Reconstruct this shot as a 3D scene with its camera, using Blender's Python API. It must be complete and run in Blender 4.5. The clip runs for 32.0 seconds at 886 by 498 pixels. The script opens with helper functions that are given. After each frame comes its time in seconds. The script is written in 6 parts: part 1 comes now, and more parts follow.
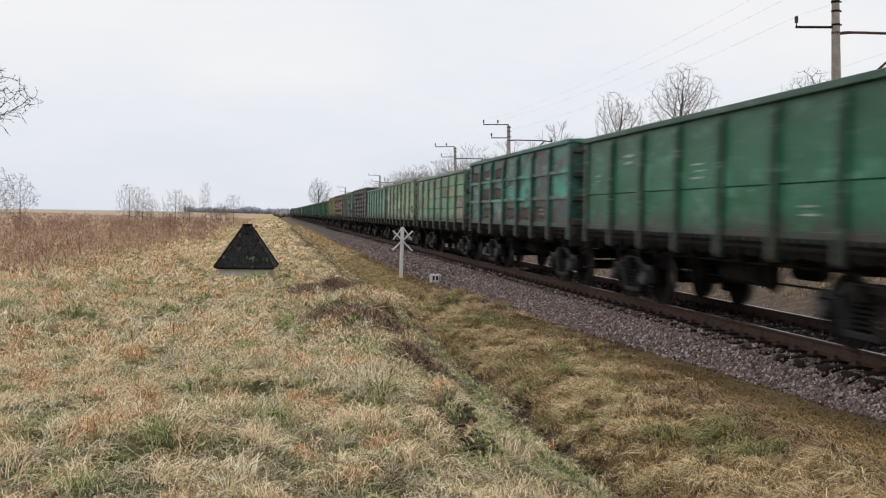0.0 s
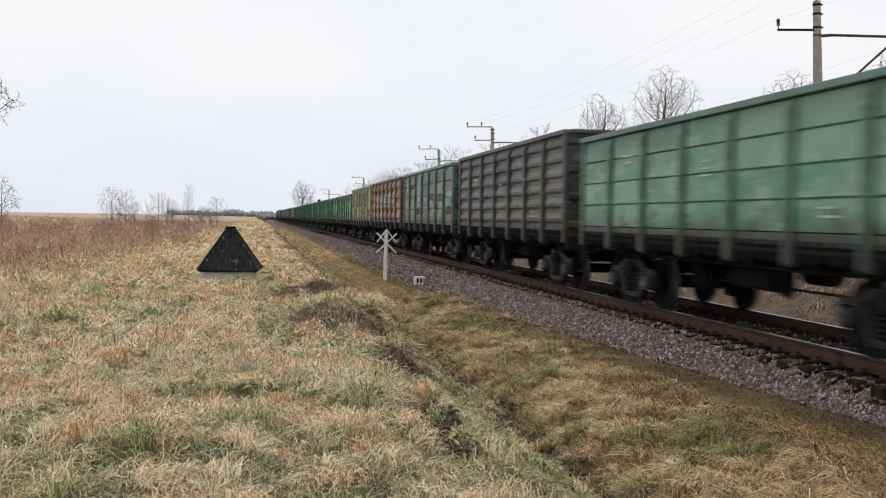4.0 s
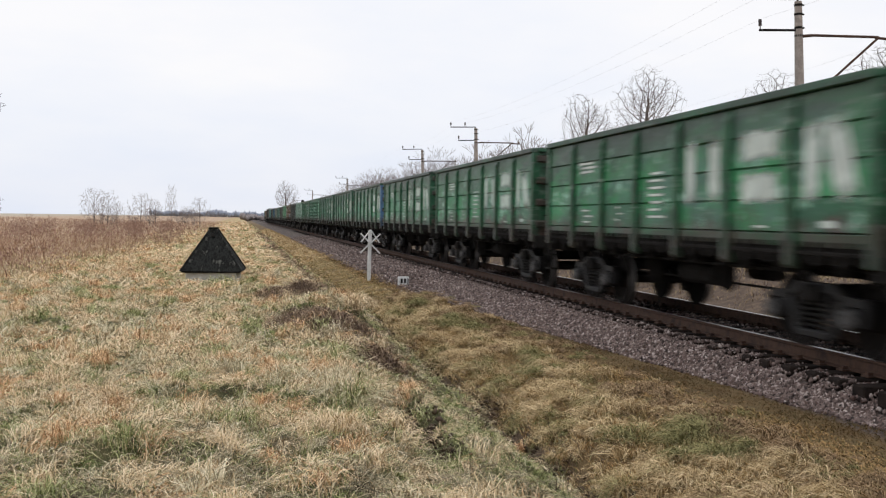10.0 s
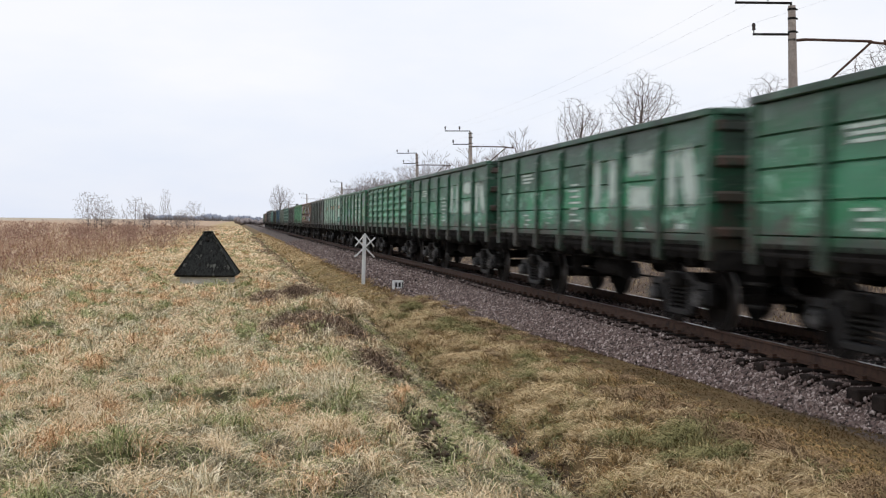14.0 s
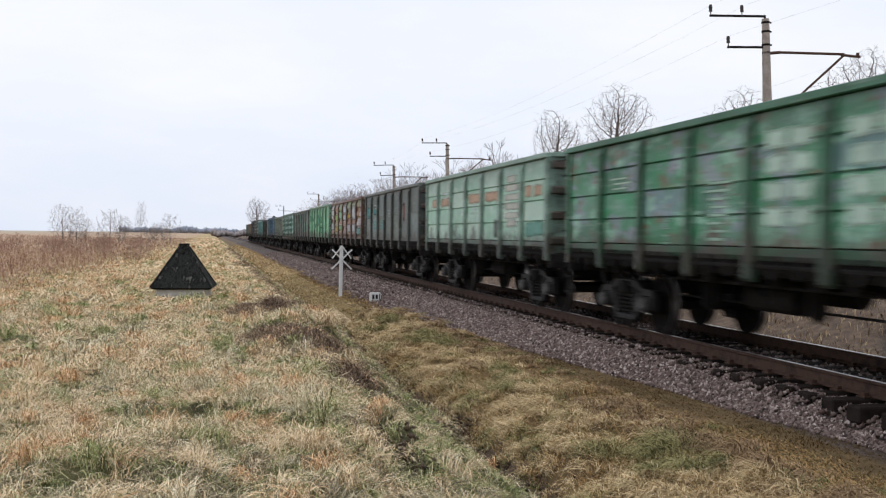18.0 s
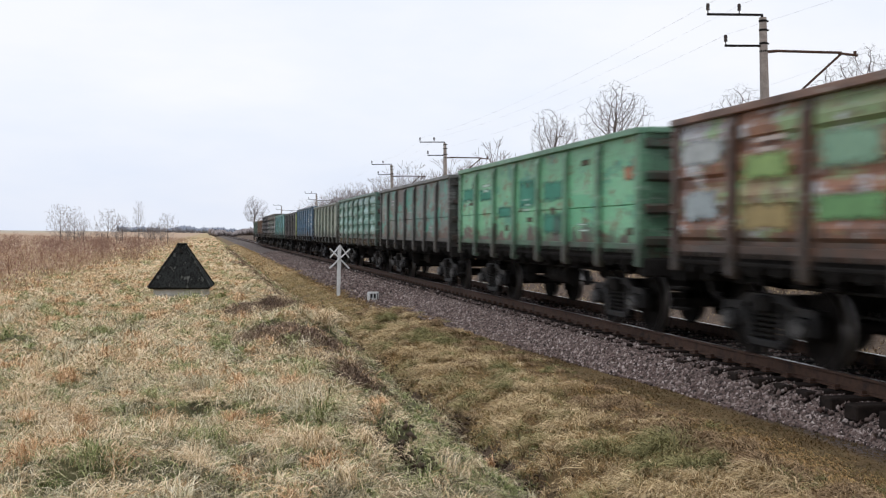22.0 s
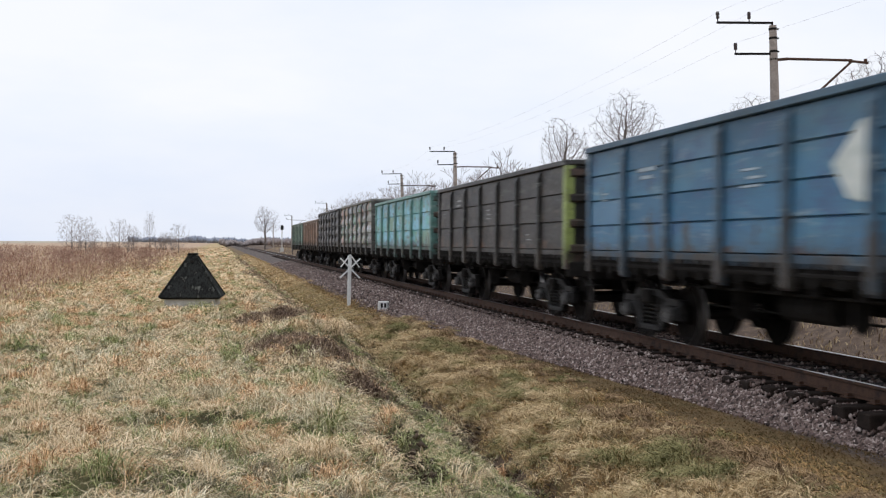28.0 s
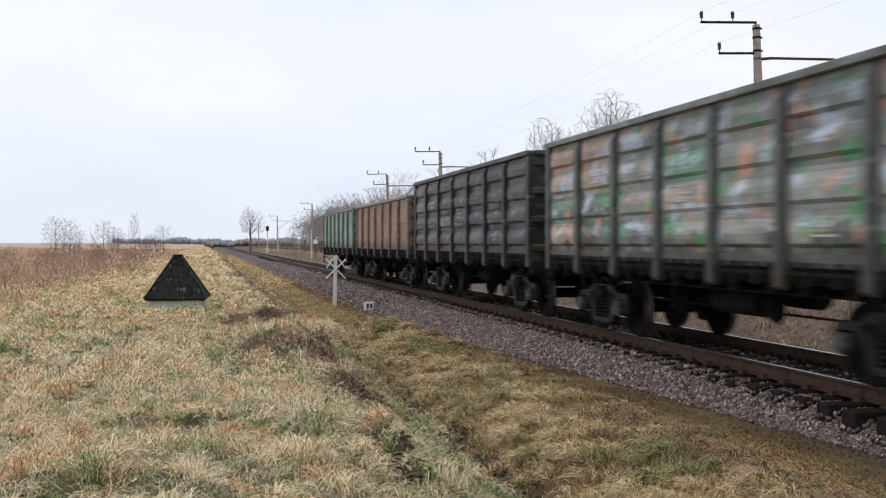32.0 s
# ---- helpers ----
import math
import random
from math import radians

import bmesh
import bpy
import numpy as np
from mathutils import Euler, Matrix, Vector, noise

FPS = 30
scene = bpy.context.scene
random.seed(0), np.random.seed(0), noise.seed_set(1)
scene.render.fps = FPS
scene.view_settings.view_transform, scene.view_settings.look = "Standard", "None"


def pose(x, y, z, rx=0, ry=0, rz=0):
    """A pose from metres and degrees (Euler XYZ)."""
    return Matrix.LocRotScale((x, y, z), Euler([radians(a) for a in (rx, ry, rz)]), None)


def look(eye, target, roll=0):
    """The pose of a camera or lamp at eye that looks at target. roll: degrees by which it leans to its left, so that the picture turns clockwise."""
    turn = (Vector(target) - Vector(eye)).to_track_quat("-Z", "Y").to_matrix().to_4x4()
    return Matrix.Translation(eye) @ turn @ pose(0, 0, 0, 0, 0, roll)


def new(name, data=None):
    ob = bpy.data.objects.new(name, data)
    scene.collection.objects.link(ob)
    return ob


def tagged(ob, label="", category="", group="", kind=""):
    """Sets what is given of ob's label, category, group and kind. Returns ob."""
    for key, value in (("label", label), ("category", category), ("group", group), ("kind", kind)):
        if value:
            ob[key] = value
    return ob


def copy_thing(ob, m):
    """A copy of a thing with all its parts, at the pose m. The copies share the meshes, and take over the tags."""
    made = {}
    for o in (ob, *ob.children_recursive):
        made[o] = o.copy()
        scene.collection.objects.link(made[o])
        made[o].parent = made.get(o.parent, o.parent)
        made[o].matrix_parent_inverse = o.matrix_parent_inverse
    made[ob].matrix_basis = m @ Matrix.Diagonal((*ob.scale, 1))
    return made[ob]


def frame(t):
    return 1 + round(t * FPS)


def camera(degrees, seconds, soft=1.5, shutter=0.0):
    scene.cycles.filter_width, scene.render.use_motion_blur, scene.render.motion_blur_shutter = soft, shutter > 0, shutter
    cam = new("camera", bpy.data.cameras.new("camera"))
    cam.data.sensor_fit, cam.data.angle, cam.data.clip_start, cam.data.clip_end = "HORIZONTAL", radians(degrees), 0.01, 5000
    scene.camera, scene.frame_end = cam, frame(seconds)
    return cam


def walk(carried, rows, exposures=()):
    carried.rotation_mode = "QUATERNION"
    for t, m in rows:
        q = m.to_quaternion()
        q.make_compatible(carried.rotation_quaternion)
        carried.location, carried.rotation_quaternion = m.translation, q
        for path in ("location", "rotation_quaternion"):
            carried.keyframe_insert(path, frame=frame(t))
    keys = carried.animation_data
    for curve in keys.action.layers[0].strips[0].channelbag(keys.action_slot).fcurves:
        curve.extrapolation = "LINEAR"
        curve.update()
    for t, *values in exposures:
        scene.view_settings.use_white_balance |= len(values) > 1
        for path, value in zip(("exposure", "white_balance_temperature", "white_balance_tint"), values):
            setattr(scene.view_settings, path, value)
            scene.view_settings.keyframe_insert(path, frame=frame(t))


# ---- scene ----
# ---- camera ----
EYE = 1.782
cam = camera(44.05, 32.0, soft=1.2, shutter=0.8)
# seconds, turn to the right of the track, tilt up, lean
PAN = [
    (0, 8.807, -1.729, 0.92), (0.5, 8.888, -1.760, 0.89), (1, 9.115, -1.763, 0.86), (1.5, 9.279, -1.722, 0.85),
    (2, 9.417, -1.710, 0.84), (2.5, 9.516, -1.693, 0.84), (3, 9.541, -1.656, 0.83), (3.5, 9.503, -1.600, 0.82),
    (5.5, 10.520, -1.628, 0.81), (6, 10.581, -1.607, 0.80), (6.5, 10.703, -1.599, 0.79), (7, 10.773, -1.635, 0.77),
    (7.5, 10.782, -1.696, 0.75), (8, 10.777, -1.708, 0.73), (8.5, 10.755, -1.716, 0.71), (9, 10.683, -1.687, 0.70),
    (9.5, 10.602, -1.627, 0.69), (10, 10.486, -1.574, 0.69), (10.5, 10.408, -1.524, 0.68), (11, 10.390, -1.468, 0.66),
    (11.5, 10.376, -1.427, 0.65), (12, 10.402, -1.382, 0.63), (12.5, 10.541, -1.427, 0.63), (13, 10.668, -1.428, 0.63),
    (13.5, 10.755, -1.428, 0.65), (14, 10.771, -1.367, 0.66), (14.5, 10.676, -1.307, 0.68), (16.5, 11.625, -0.984, 0.55),
    (17, 11.868, -0.876, 0.55), (17.5, 11.958, -0.750, 0.56), (18, 11.958, -0.734, 0.56), (18.5, 11.826, -0.713, 0.55),
    (19, 11.869, -0.766, 0.53), (19.5, 11.938, -0.873, 0.51), (20, 11.999, -0.893, 0.49), (20.5, 12.232, -0.883, 0.47),
    (21, 12.243, -0.863, 0.46), (21.5, 12.214, -0.834, 0.45), (22, 12.067, -0.780, 0.45), (22.5, 11.960, -0.723, 0.48),
    (23, 11.838, -0.673, 0.51), (23.5, 11.870, -0.645, 0.53), (24, 11.886, -0.612, 0.52), (24.5, 11.786, -0.649, 0.50),
    (25, 11.594, -0.612, 0.48), (25.5, 11.544, -0.550, 0.47), (27.5, 11.689, -0.415, 0.26), (28, 11.526, -0.300, 0.27),
    (28.5, 11.498, -0.210, 0.28), (29, 11.533, -0.214, 0.28), (29.5, 11.552, -0.219, 0.26), (30, 11.617, -0.204, 0.21),
    (30.5, 11.864, -0.232, 0.15), (31, 12.020, -0.279, 0.08), (31.5, 12.097, -0.281, 0.04), (32, 12.270, -0.292, 0.01)
]
walk(cam, [(t, pose(0, 0, EYE, 90 + p, 0, -y) @ pose(0, 0, 0, 0, 0, r)) for t, y, p, r in PAN],
     exposures=[(0, -0.06, 6500, 10), (3.5, 0.0, 6500, 10), (5.5, 0.06, 6520, 11), (9, 0.05, 6500, 11), (11, 0.05, 6450, 11), (14, 0.05, 6330, 11), (18, 0.05, 6260, 11), (32, 0.05, 6230, 11)])

# ---- world and light: bright overcast winter day ----
world = bpy.data.worlds.new("overcast_sky")
scene.world = world
world.use_nodes = True
wn, wl = world.node_tree.nodes, world.node_tree.links
wn.clear()
w_out, w_bg = wn.new("ShaderNodeOutputWorld"), wn.new("ShaderNodeBackground")
w_sky = wn.new("ShaderNodeTexSky")
w_sky.sky_type, w_sky.sun_disc = "NISHITA", False
w_sky.sun_elevation, w_sky.sun_rotation = radians(75), radians(225)
w_sky.air_density, w_sky.dust_density = 1.0, 3.0
w_co, w_map = wn.new("ShaderNodeTexCoord"), wn.new("ShaderNodeMapping")
w_map.inputs["Scale"].default_value = (1.0, 1.0, 3.2)
w_noise, w_ramp, w_mix = wn.new("ShaderNodeTexNoise"), wn.new("ShaderNodeValToRGB"), wn.new("ShaderNodeMix")
w_noise.inputs["Scale"].default_value, w_noise.inputs["Detail"].default_value = 1.7, 6
w_noise.inputs["Roughness"].default_value = 0.55
w_ramp.color_ramp.elements[0].position, w_ramp.color_ramp.elements[1].position = 0.32, 0.68
w_ramp.color_ramp.elements[0].color = (7.9, 8.6, 9.9, 1)
w_ramp.color_ramp.elements[1].color = (10.05, 10.0, 10.05, 1)
w_mix.data_type = "RGBA"
w_mix.inputs["Factor"].default_value = 0.90
wl.new(w_co.outputs["Generated"], w_map.inputs["Vector"])
wl.new(w_map.outputs[0], w_noise.inputs["Vector"])
wl.new(w_noise.outputs["Fac"], w_ramp.inputs[0])
wl.new(w_sky.outputs[0], w_mix.inputs["A"])
wl.new(w_ramp.outputs[0], w_mix.inputs["B"])
w_sep, w_low, w_haze = wn.new("ShaderNodeSeparateXYZ"), wn.new("ShaderNodeValToRGB"), wn.new("ShaderNodeMix")
w_low.color_ramp.elements[0].position, w_low.color_ramp.elements[1].position = 0.0, 0.11
w_low.color_ramp.elements[0].color = (0.955, 0.965, 0.985, 1)
w_low.color_ramp.elements[1].color = (1, 1, 1, 1)
w_haze.data_type, w_haze.blend_type = "RGBA", "MULTIPLY"
w_haze.inputs["Factor"].default_value = 1.0
wl.new(w_co.outputs["Generated"], w_sep.inputs[0])
wl.new(w_sep.outputs[2], w_low.inputs[0])
wl.new(w_mix.outputs["Result"], w_haze.inputs["A"])
wl.new(w_low.outputs[0], w_haze.inputs["B"])
wl.new(w_haze.outputs["Result"], w_bg.inputs["Color"])
w_bg.inputs["Strength"].default_value = 0.10
wl.new(w_bg.outputs[0], w_out.inputs[0])

sun = new("sun", bpy.data.lights.new("sun", "SUN"))
sun.data.energy, sun.data.angle, sun.data.color = 0.9, radians(45), (1.0, 0.975, 0.94)
sun.matrix_world = look((-5, -5, 27), (0, 0, 0))


# ---- materials ----
def srgb(r, g, b):
    """Linear colour from an 0-255 sRGB triple."""
    return tuple(((c / 255 + 0.055) / 1.055) ** 2.4 if c > 10 else c / 255 / 12.92 for c in (r, g, b)) + (1,)


class Nodes:
    """A short way to wire a node material."""

    def __init__(self, name, rough=0.8, metal=0.0):
        self.m = bpy.data.materials.new(name)
        self.m.use_nodes = True
        self.t = self.m.node_tree
        self.b = self.t.nodes["Principled BSDF"]
        self.b.inputs["Roughness"].default_value, self.b.inputs["Metallic"].default_value = rough, metal
        self.b.inputs["Specular IOR Level"].default_value = 0.3

    def add(self, kind, **values):
        n = self.t.nodes.new("ShaderNode" + kind)
        for k, v in values.items():
            n.inputs[k].default_value = v
        return n

    def link(self, a, b):
        self.t.links.new(a, b)

    def coords(self, stretch=(1, 1, 1), shift=0.0, spread=0.0):
        """Object coordinates, moved by each object's own random number times spread."""
        co, mp = self.add("TexCoord"), self.add("Mapping")
        mp.inputs["Scale"].default_value = stretch
        mp.inputs["Location"].default_value = (shift, shift * 0.7, shift * 1.3)
        if spread:
            info, mul, add = self.add("ObjectInfo"), self.add("Math"), self.add("VectorMath")
            mul.operation = "MULTIPLY"
            mul.inputs[1].default_value = spread
            self.link(info.outputs["Random"], mul.inputs[0])
            self.link(co.outputs["Object"], add.inputs[0])
            self.link(mul.outputs[0], add.inputs[1])
            self.link(add.outputs[0], mp.inputs["Vector"])
        else:
            self.link(co.outputs["Object"], mp.inputs["Vector"])
        return mp.outputs[0]

    def noise(self, vec, scale, detail=4, rough=0.6):
        n = self.add("TexNoise", Scale=scale, Detail=detail, Roughness=rough)
        self.link(vec, n.inputs["Vector"])
        return n.outputs["Fac"]

    def ramp(self, fac, stops):
        n = self.add("ValToRGB")
        e = n.color_ramp.elements
        while len(e) < len(stops):
            e.new(0.5)
        for el, (p, c) in zip(e, stops):
            el.position, el.color = p, (c if not isinstance(c, (int, float)) else (c, c, c, 1))
        self.link(fac, n.inputs[0])
        return n.outputs[0]

    def mix(self, fac, a, b, blend="MIX"):
        n = self.add("Mix")
        n.data_type, n.blend_type = "RGBA", blend
        for v, key in ((fac, "Factor"), (a, "A"), (b, "B")):
            if isinstance(v, (int, float, tuple)):
                n.inputs[key].default_value = v
            else:
                self.link(v, n.inputs[key])
        return n.outputs["Result"]

    def done(self, colour, bump=None, strength=0.3, distance=0.02, rough=None):
        self.link(colour, self.b.inputs["Base Color"])
        if bump is not None:
            n = self.add("Bump", Strength=strength, Distance=distance)
            self.link(bump, n.inputs["Height"])
            self.link(n.outputs[0], self.b.inputs["Normal"])
        if rough is not None:
            self.link(rough, self.b.inputs["Roughness"])
        return self.m


def plain(name, colours, scale=3.0, rough=0.8, metal=0.0, bump=0.3, spread=20.0, stretch=(1, 1, 1), fine=12.0, sheen=0.3):
    """A weathered surface: a slow drift of colours with fine grain on top."""
    n = Nodes(name, rough, metal)
    n.b.inputs["Specular IOR Level"].default_value = sheen
    v = n.coords(stretch, 0.0, spread)
    big, small = n.noise(v, scale, 5), n.noise(v, scale * fine, 4, 0.7)
    col = n.ramp(big, [(0.3 + 0.4 * i / max(1, len(colours) - 1), c) for i, c in enumerate(colours)])
    col = n.mix(0.55, col, n.ramp(small, [(0.25, 0.35), (0.7, 0.75)]), "OVERLAY")
    return n.done(col, small, bump, 0.01)


def worn(c, k=0.84, grey=0.06):
    """Old paint under road film: darker and a little greyer than the fresh colour."""
    m = (c[0] + c[1] + c[2]) / 3
    return tuple(k * (v * (1 - grey) + m * grey) for v in c[:3]) + (1,)


def paint(name, base, alt, rust, patch=0.45, rusty=0.3, seed=0.0, soot_shade=0.2, soot_shade_from=3.3, foot_rust=0.16, flecks=(), chalk_glint=0.36, dents=1.0, plates=(), row=0.45):
    """Old wagon paint: faded and repainted patches, bare rust with ragged edges, run-down streaks, chalky smears and
    painted-in glints on dented sheet.
    """
    base, alt, rust = (worn(c) for c in (base, alt, rust))
    n = Nodes(name, 0.5)
    n.b.inputs["Specular IOR Level"].default_value = 0.5
    v = n.coords((1, 1, 1), seed, 40.0)
    streak = n.coords((7, 7, 0.5), seed, 40.0)
    wide = n.coords((0.8, 0.8, 2.2), seed + 3.0, 40.0)
    col = n.mix(n.ramp(n.noise(wide, 1.1, 5, 0.65), [(0.62 - 0.4 * patch, 0), (0.78 - 0.4 * patch, 1)]), base, alt)
    info = n.add("ObjectInfo")
    col = n.mix(0.35, col, n.ramp(info.outputs["Random"], [(0, 0.36), (1, 0.64)]), "OVERLAY")
    col = n.mix(n.ramp(n.noise(streak, 1.5, 4), [(0.55, 0), (0.8, 0.42)]), col, srgb(78, 72, 66))
    film = n.ramp(n.noise(wide, 2.4, 6, 0.7), [(0.45, 0), (0.72, 0.34)])
    col = n.mix(film, col, srgb(70, 68, 64))
    # single plates between the creases, faded or replaced one by one
    if plates:
        at, high = n.add("TexCoord"), n.add("SeparateXYZ")
        n.link(at.outputs["Object"], high.inputs[0])
        count, whole, place = n.add("Math"), n.add("Math"), n.add("CombineXYZ")
        count.operation, whole.operation = "MULTIPLY_ADD", "FLOOR"
        n.link(high.outputs[2], count.inputs[0])
        count.inputs[1].default_value, count.inputs[2].default_value = 1 / row, -1.475 / row
        n.link(count.outputs[0], whole.inputs[0])
        n.link(whole.outputs[0], place.inputs[0])
        n.link(info.outputs["Random"], place.inputs[1])
        for k, (tone, share_of) in enumerate(plates):
            pick, draw = n.add("VectorMath"), n.add("TexWhiteNoise")
            pick.operation = "MULTIPLY_ADD"
            pick.inputs[1].default_value, pick.inputs[2].default_value = (1, 50, 1), (0, seed, 3.7 * k + seed)
            n.link(place.outputs[0], pick.inputs[0])
            n.link(pick.outputs[0], draw.inputs["Vector"])
            chosen = n.ramp(draw.outputs["Value"], [(1 - share_of - 0.001, 0), (1 - share_of, 1)])
            worn_off = n.ramp(n.noise(v, 1.7, 8, 0.72), [(0.36, 0.25), (0.52, 0.85)])
            col = n.mix(n.mix(1.0, chosen, worn_off, "MULTIPLY"), col, worn(srgb(*tone), 0.9, 0.0))
    # repainted and stripped patches, each kind with a pattern of its own
    for k, (tone, share_of, size) in enumerate(flecks):
        blot = n.coords((0.9, 0.9, 1.35), seed + 11.0 + 5.3 * k, 40.0)
        edge = 0.5 + 0.2 * (0.5 - share_of)
        cover = n.ramp(n.noise(blot, 1.3 / size, 8, 0.72), [(edge - 0.012, 0), (edge + 0.02, 0.9)])
        col = n.mix(cover, col, worn(srgb(*tone), 0.9, 0.0))
    # Pale smears along the sheet: chalk, and sky glints put into colour.
    smear_at = n.coords((0.9, 0.9, 5.5), seed + 7.0, 40.0)
    col = n.mix(n.ramp(n.noise(smear_at, 1.3, 6, 0.7), [(0.56, 0), (0.74, chalk_glint)]), col, srgb(196, 202, 192))
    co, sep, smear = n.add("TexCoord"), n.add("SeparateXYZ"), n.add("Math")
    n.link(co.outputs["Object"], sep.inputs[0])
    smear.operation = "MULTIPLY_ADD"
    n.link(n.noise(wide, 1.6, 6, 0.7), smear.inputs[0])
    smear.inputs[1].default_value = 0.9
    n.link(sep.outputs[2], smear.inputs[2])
    # Darker towards the top: soot; on end walls, shade put into the colour.
    dark_top = n.add("MapRange")
    dark_top.inputs["From Min"].default_value, dark_top.inputs["From Max"].default_value = soot_shade_from, soot_shade_from + 0.45 + (3.3 - soot_shade_from) * 0.75
    dark_top.inputs["To Max"].default_value = soot_shade
    n.link(smear.outputs[0], dark_top.inputs["Value"])
    col = n.mix(dark_top.outputs[0], col, srgb(60, 61, 57))
    # Darker towards the bottom, its edge broken by streaks.
    low_dark, uneven = n.add("MapRange"), n.add("Math")
    uneven.operation = "MULTIPLY_ADD"
    n.link(n.noise(streak, 1.2, 5, 0.7), uneven.inputs[0])
    uneven.inputs[1].default_value = -0.8
    n.link(sep.outputs[2], uneven.inputs[2])
    low_dark.inputs["From Min"].default_value, low_dark.inputs["From Max"].default_value = 1.36, 0.9
    low_dark.inputs["To Max"].default_value = 0.7
    n.link(uneven.outputs[0], low_dark.inputs["Value"])
    col = n.mix(low_dark.outputs[0], col, srgb(46, 42, 38))
    foot, gnaw = n.add("MapRange"), n.add("Math")
    foot.inputs["From Min"].default_value, foot.inputs["From Max"].default_value = 1.9, 1.48
    foot.inputs["To Max"].default_value = foot_rust
    n.link(sep.outputs[2], foot.inputs["Value"])
    n.link(n.noise(v, 2.3, 8, 0.72), gnaw.inputs[0])
    n.link(foot.outputs[0], gnaw.inputs[1])
    chips = n.ramp(gnaw.outputs[0], [(0.72 - 0.28 * rusty, 0), (0.76 - 0.28 * rusty, 1)])
    col = n.mix(chips, col, rust)
    # dirt in ragged dark blots, more of them towards the bottom
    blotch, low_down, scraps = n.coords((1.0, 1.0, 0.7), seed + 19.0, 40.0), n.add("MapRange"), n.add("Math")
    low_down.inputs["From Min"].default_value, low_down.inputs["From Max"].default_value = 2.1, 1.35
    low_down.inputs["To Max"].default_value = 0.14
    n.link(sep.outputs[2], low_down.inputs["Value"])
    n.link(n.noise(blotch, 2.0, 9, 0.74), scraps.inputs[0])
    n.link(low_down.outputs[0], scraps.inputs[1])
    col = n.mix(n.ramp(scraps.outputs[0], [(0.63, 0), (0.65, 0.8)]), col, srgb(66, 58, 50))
    grain = n.noise(v, 26.0, 4, 0.7)
    col = n.mix(0.4, col, n.ramp(grain, [(0.3, 0.35), (0.7, 0.68)]), "OVERLAY")
    # dented sheet: broad buckles that lie along the wagon, under a fine scale
    swell, sheet_h = n.add("Math"), n.add("Math")
    swell.operation, sheet_h.operation = "MULTIPLY", "MULTIPLY_ADD"
    n.link(n.noise(n.coords((0.8, 0.8, 1.7), seed + 1.0, 40.0), 1.1, 1, 0.4), swell.inputs[0])
    swell.inputs[1].default_value = 0.06 * dents
    n.link(n.noise(v, 9.0, 5), sheet_h.inputs[0])
    sheet_h.inputs[1].default_value = 0.004
    n.link(swell.outputs[0], sheet_h.inputs[2])
    return n.done(col, sheet_h.outputs[0], 0.8, 1.0, n.ramp(grain, [(0.3, 0.38), (0.7, 0.66)]))


IRON = plain("oily_iron", [srgb(24, 23, 22), srgb(42, 40, 38), srgb(28, 26, 25)], 2.5, 0.8, sheen=0.04)
IRON_DUSTY = plain("dusty_cast_iron", [srgb(15, 14, 14), srgb(35, 33, 32), srgb(19, 18, 17)], 4.5, 0.55, sheen=0.25)
SPRING = plain("scuffed_spring_steel", [srgb(26, 25, 24), srgb(52, 50, 48)], 6, 0.5, 0.0, sheen=0.15)
CAP_STEEL = plain("scuffed_bearing_steel", [srgb(44, 43, 42), srgb(96, 94, 92), srgb(36, 35, 34)], 7, 0.5, 0.0, sheen=0.2)
WHEEL = plain("wheel_steel", [srgb(24, 22, 21), srgb(40, 36, 33)], 3, 0.7, 0.0, sheen=0.05)
TREAD = plain("polished_tread", [srgb(120, 116, 112), srgb(150, 146, 142)], 8, 0.35, 0.9, 0.1)
RUST_RAIL = plain("rusty_rail_side", [srgb(58, 43, 36), srgb(78, 57, 45), srgb(48, 37, 32)], 4, 0.85)
RAIL_TOP = plain("polished_rail_head", [srgb(170, 168, 165), srgb(190, 188, 186)], 6, 0.3, 0.9, 0.05)
SLEEPER = plain("tarred_sleeper", [srgb(26, 22, 20), srgb(44, 37, 33), srgb(22, 19, 18)], 3, 0.9, fine=9, sheen=0.1)
CONCRETE = plain("weathered_concrete", [srgb(168, 158, 148), srgb(140, 130, 122), srgb(182, 172, 160)], 1.6, 0.9)
CONCRETE_PALE = plain("limewashed_concrete", [srgb(205, 202, 194), srgb(178, 174, 166), srgb(214, 210, 204)], 4, 0.9)
SLATE = plain("mossy_black_roofing", [srgb(14, 14, 14), srgb(44, 45, 43), srgb(22, 22, 21), srgb(92, 92, 86)], 2.0, 0.92, sheen=0.1, bump=0.9, stretch=(3.4, 3.4, 0.9), fine=5)
WHITE_PAINT = plain("white_paint", [srgb(226, 226, 224), srgb(206, 206, 204)], 6, 0.6)
FADED_WHITE = plain("chalky_white_marking", [srgb(222, 226, 220), srgb(180, 190, 182)], 5, 0.8)
BLACK_PAINT = plain("black_paint", [srgb(26, 26, 26), srgb(38, 37, 36)], 6, 0.6)
GLASS_INSULATOR = plain("brown_porcelain", [srgb(46, 36, 32), srgb(60, 48, 42)], 8, 0.25)
BARK = plain("grey_brown_bark", [srgb(86, 78, 72), srgb(112, 102, 94), srgb(70, 63, 58)], 2, 0.95)
BARK_DARK = plain("dark_wet_bark", [srgb(58, 50, 46), srgb(76, 66, 60)], 2, 0.9)
TWIG_DUSK = plain("dusky_twig", [srgb(98, 90, 86), srgb(122, 112, 108)], 2, 0.95)
WEED_TWIG = plain("red_brown_twig", [srgb(140, 112, 98), srgb(168, 138, 120)], 2, 0.95)
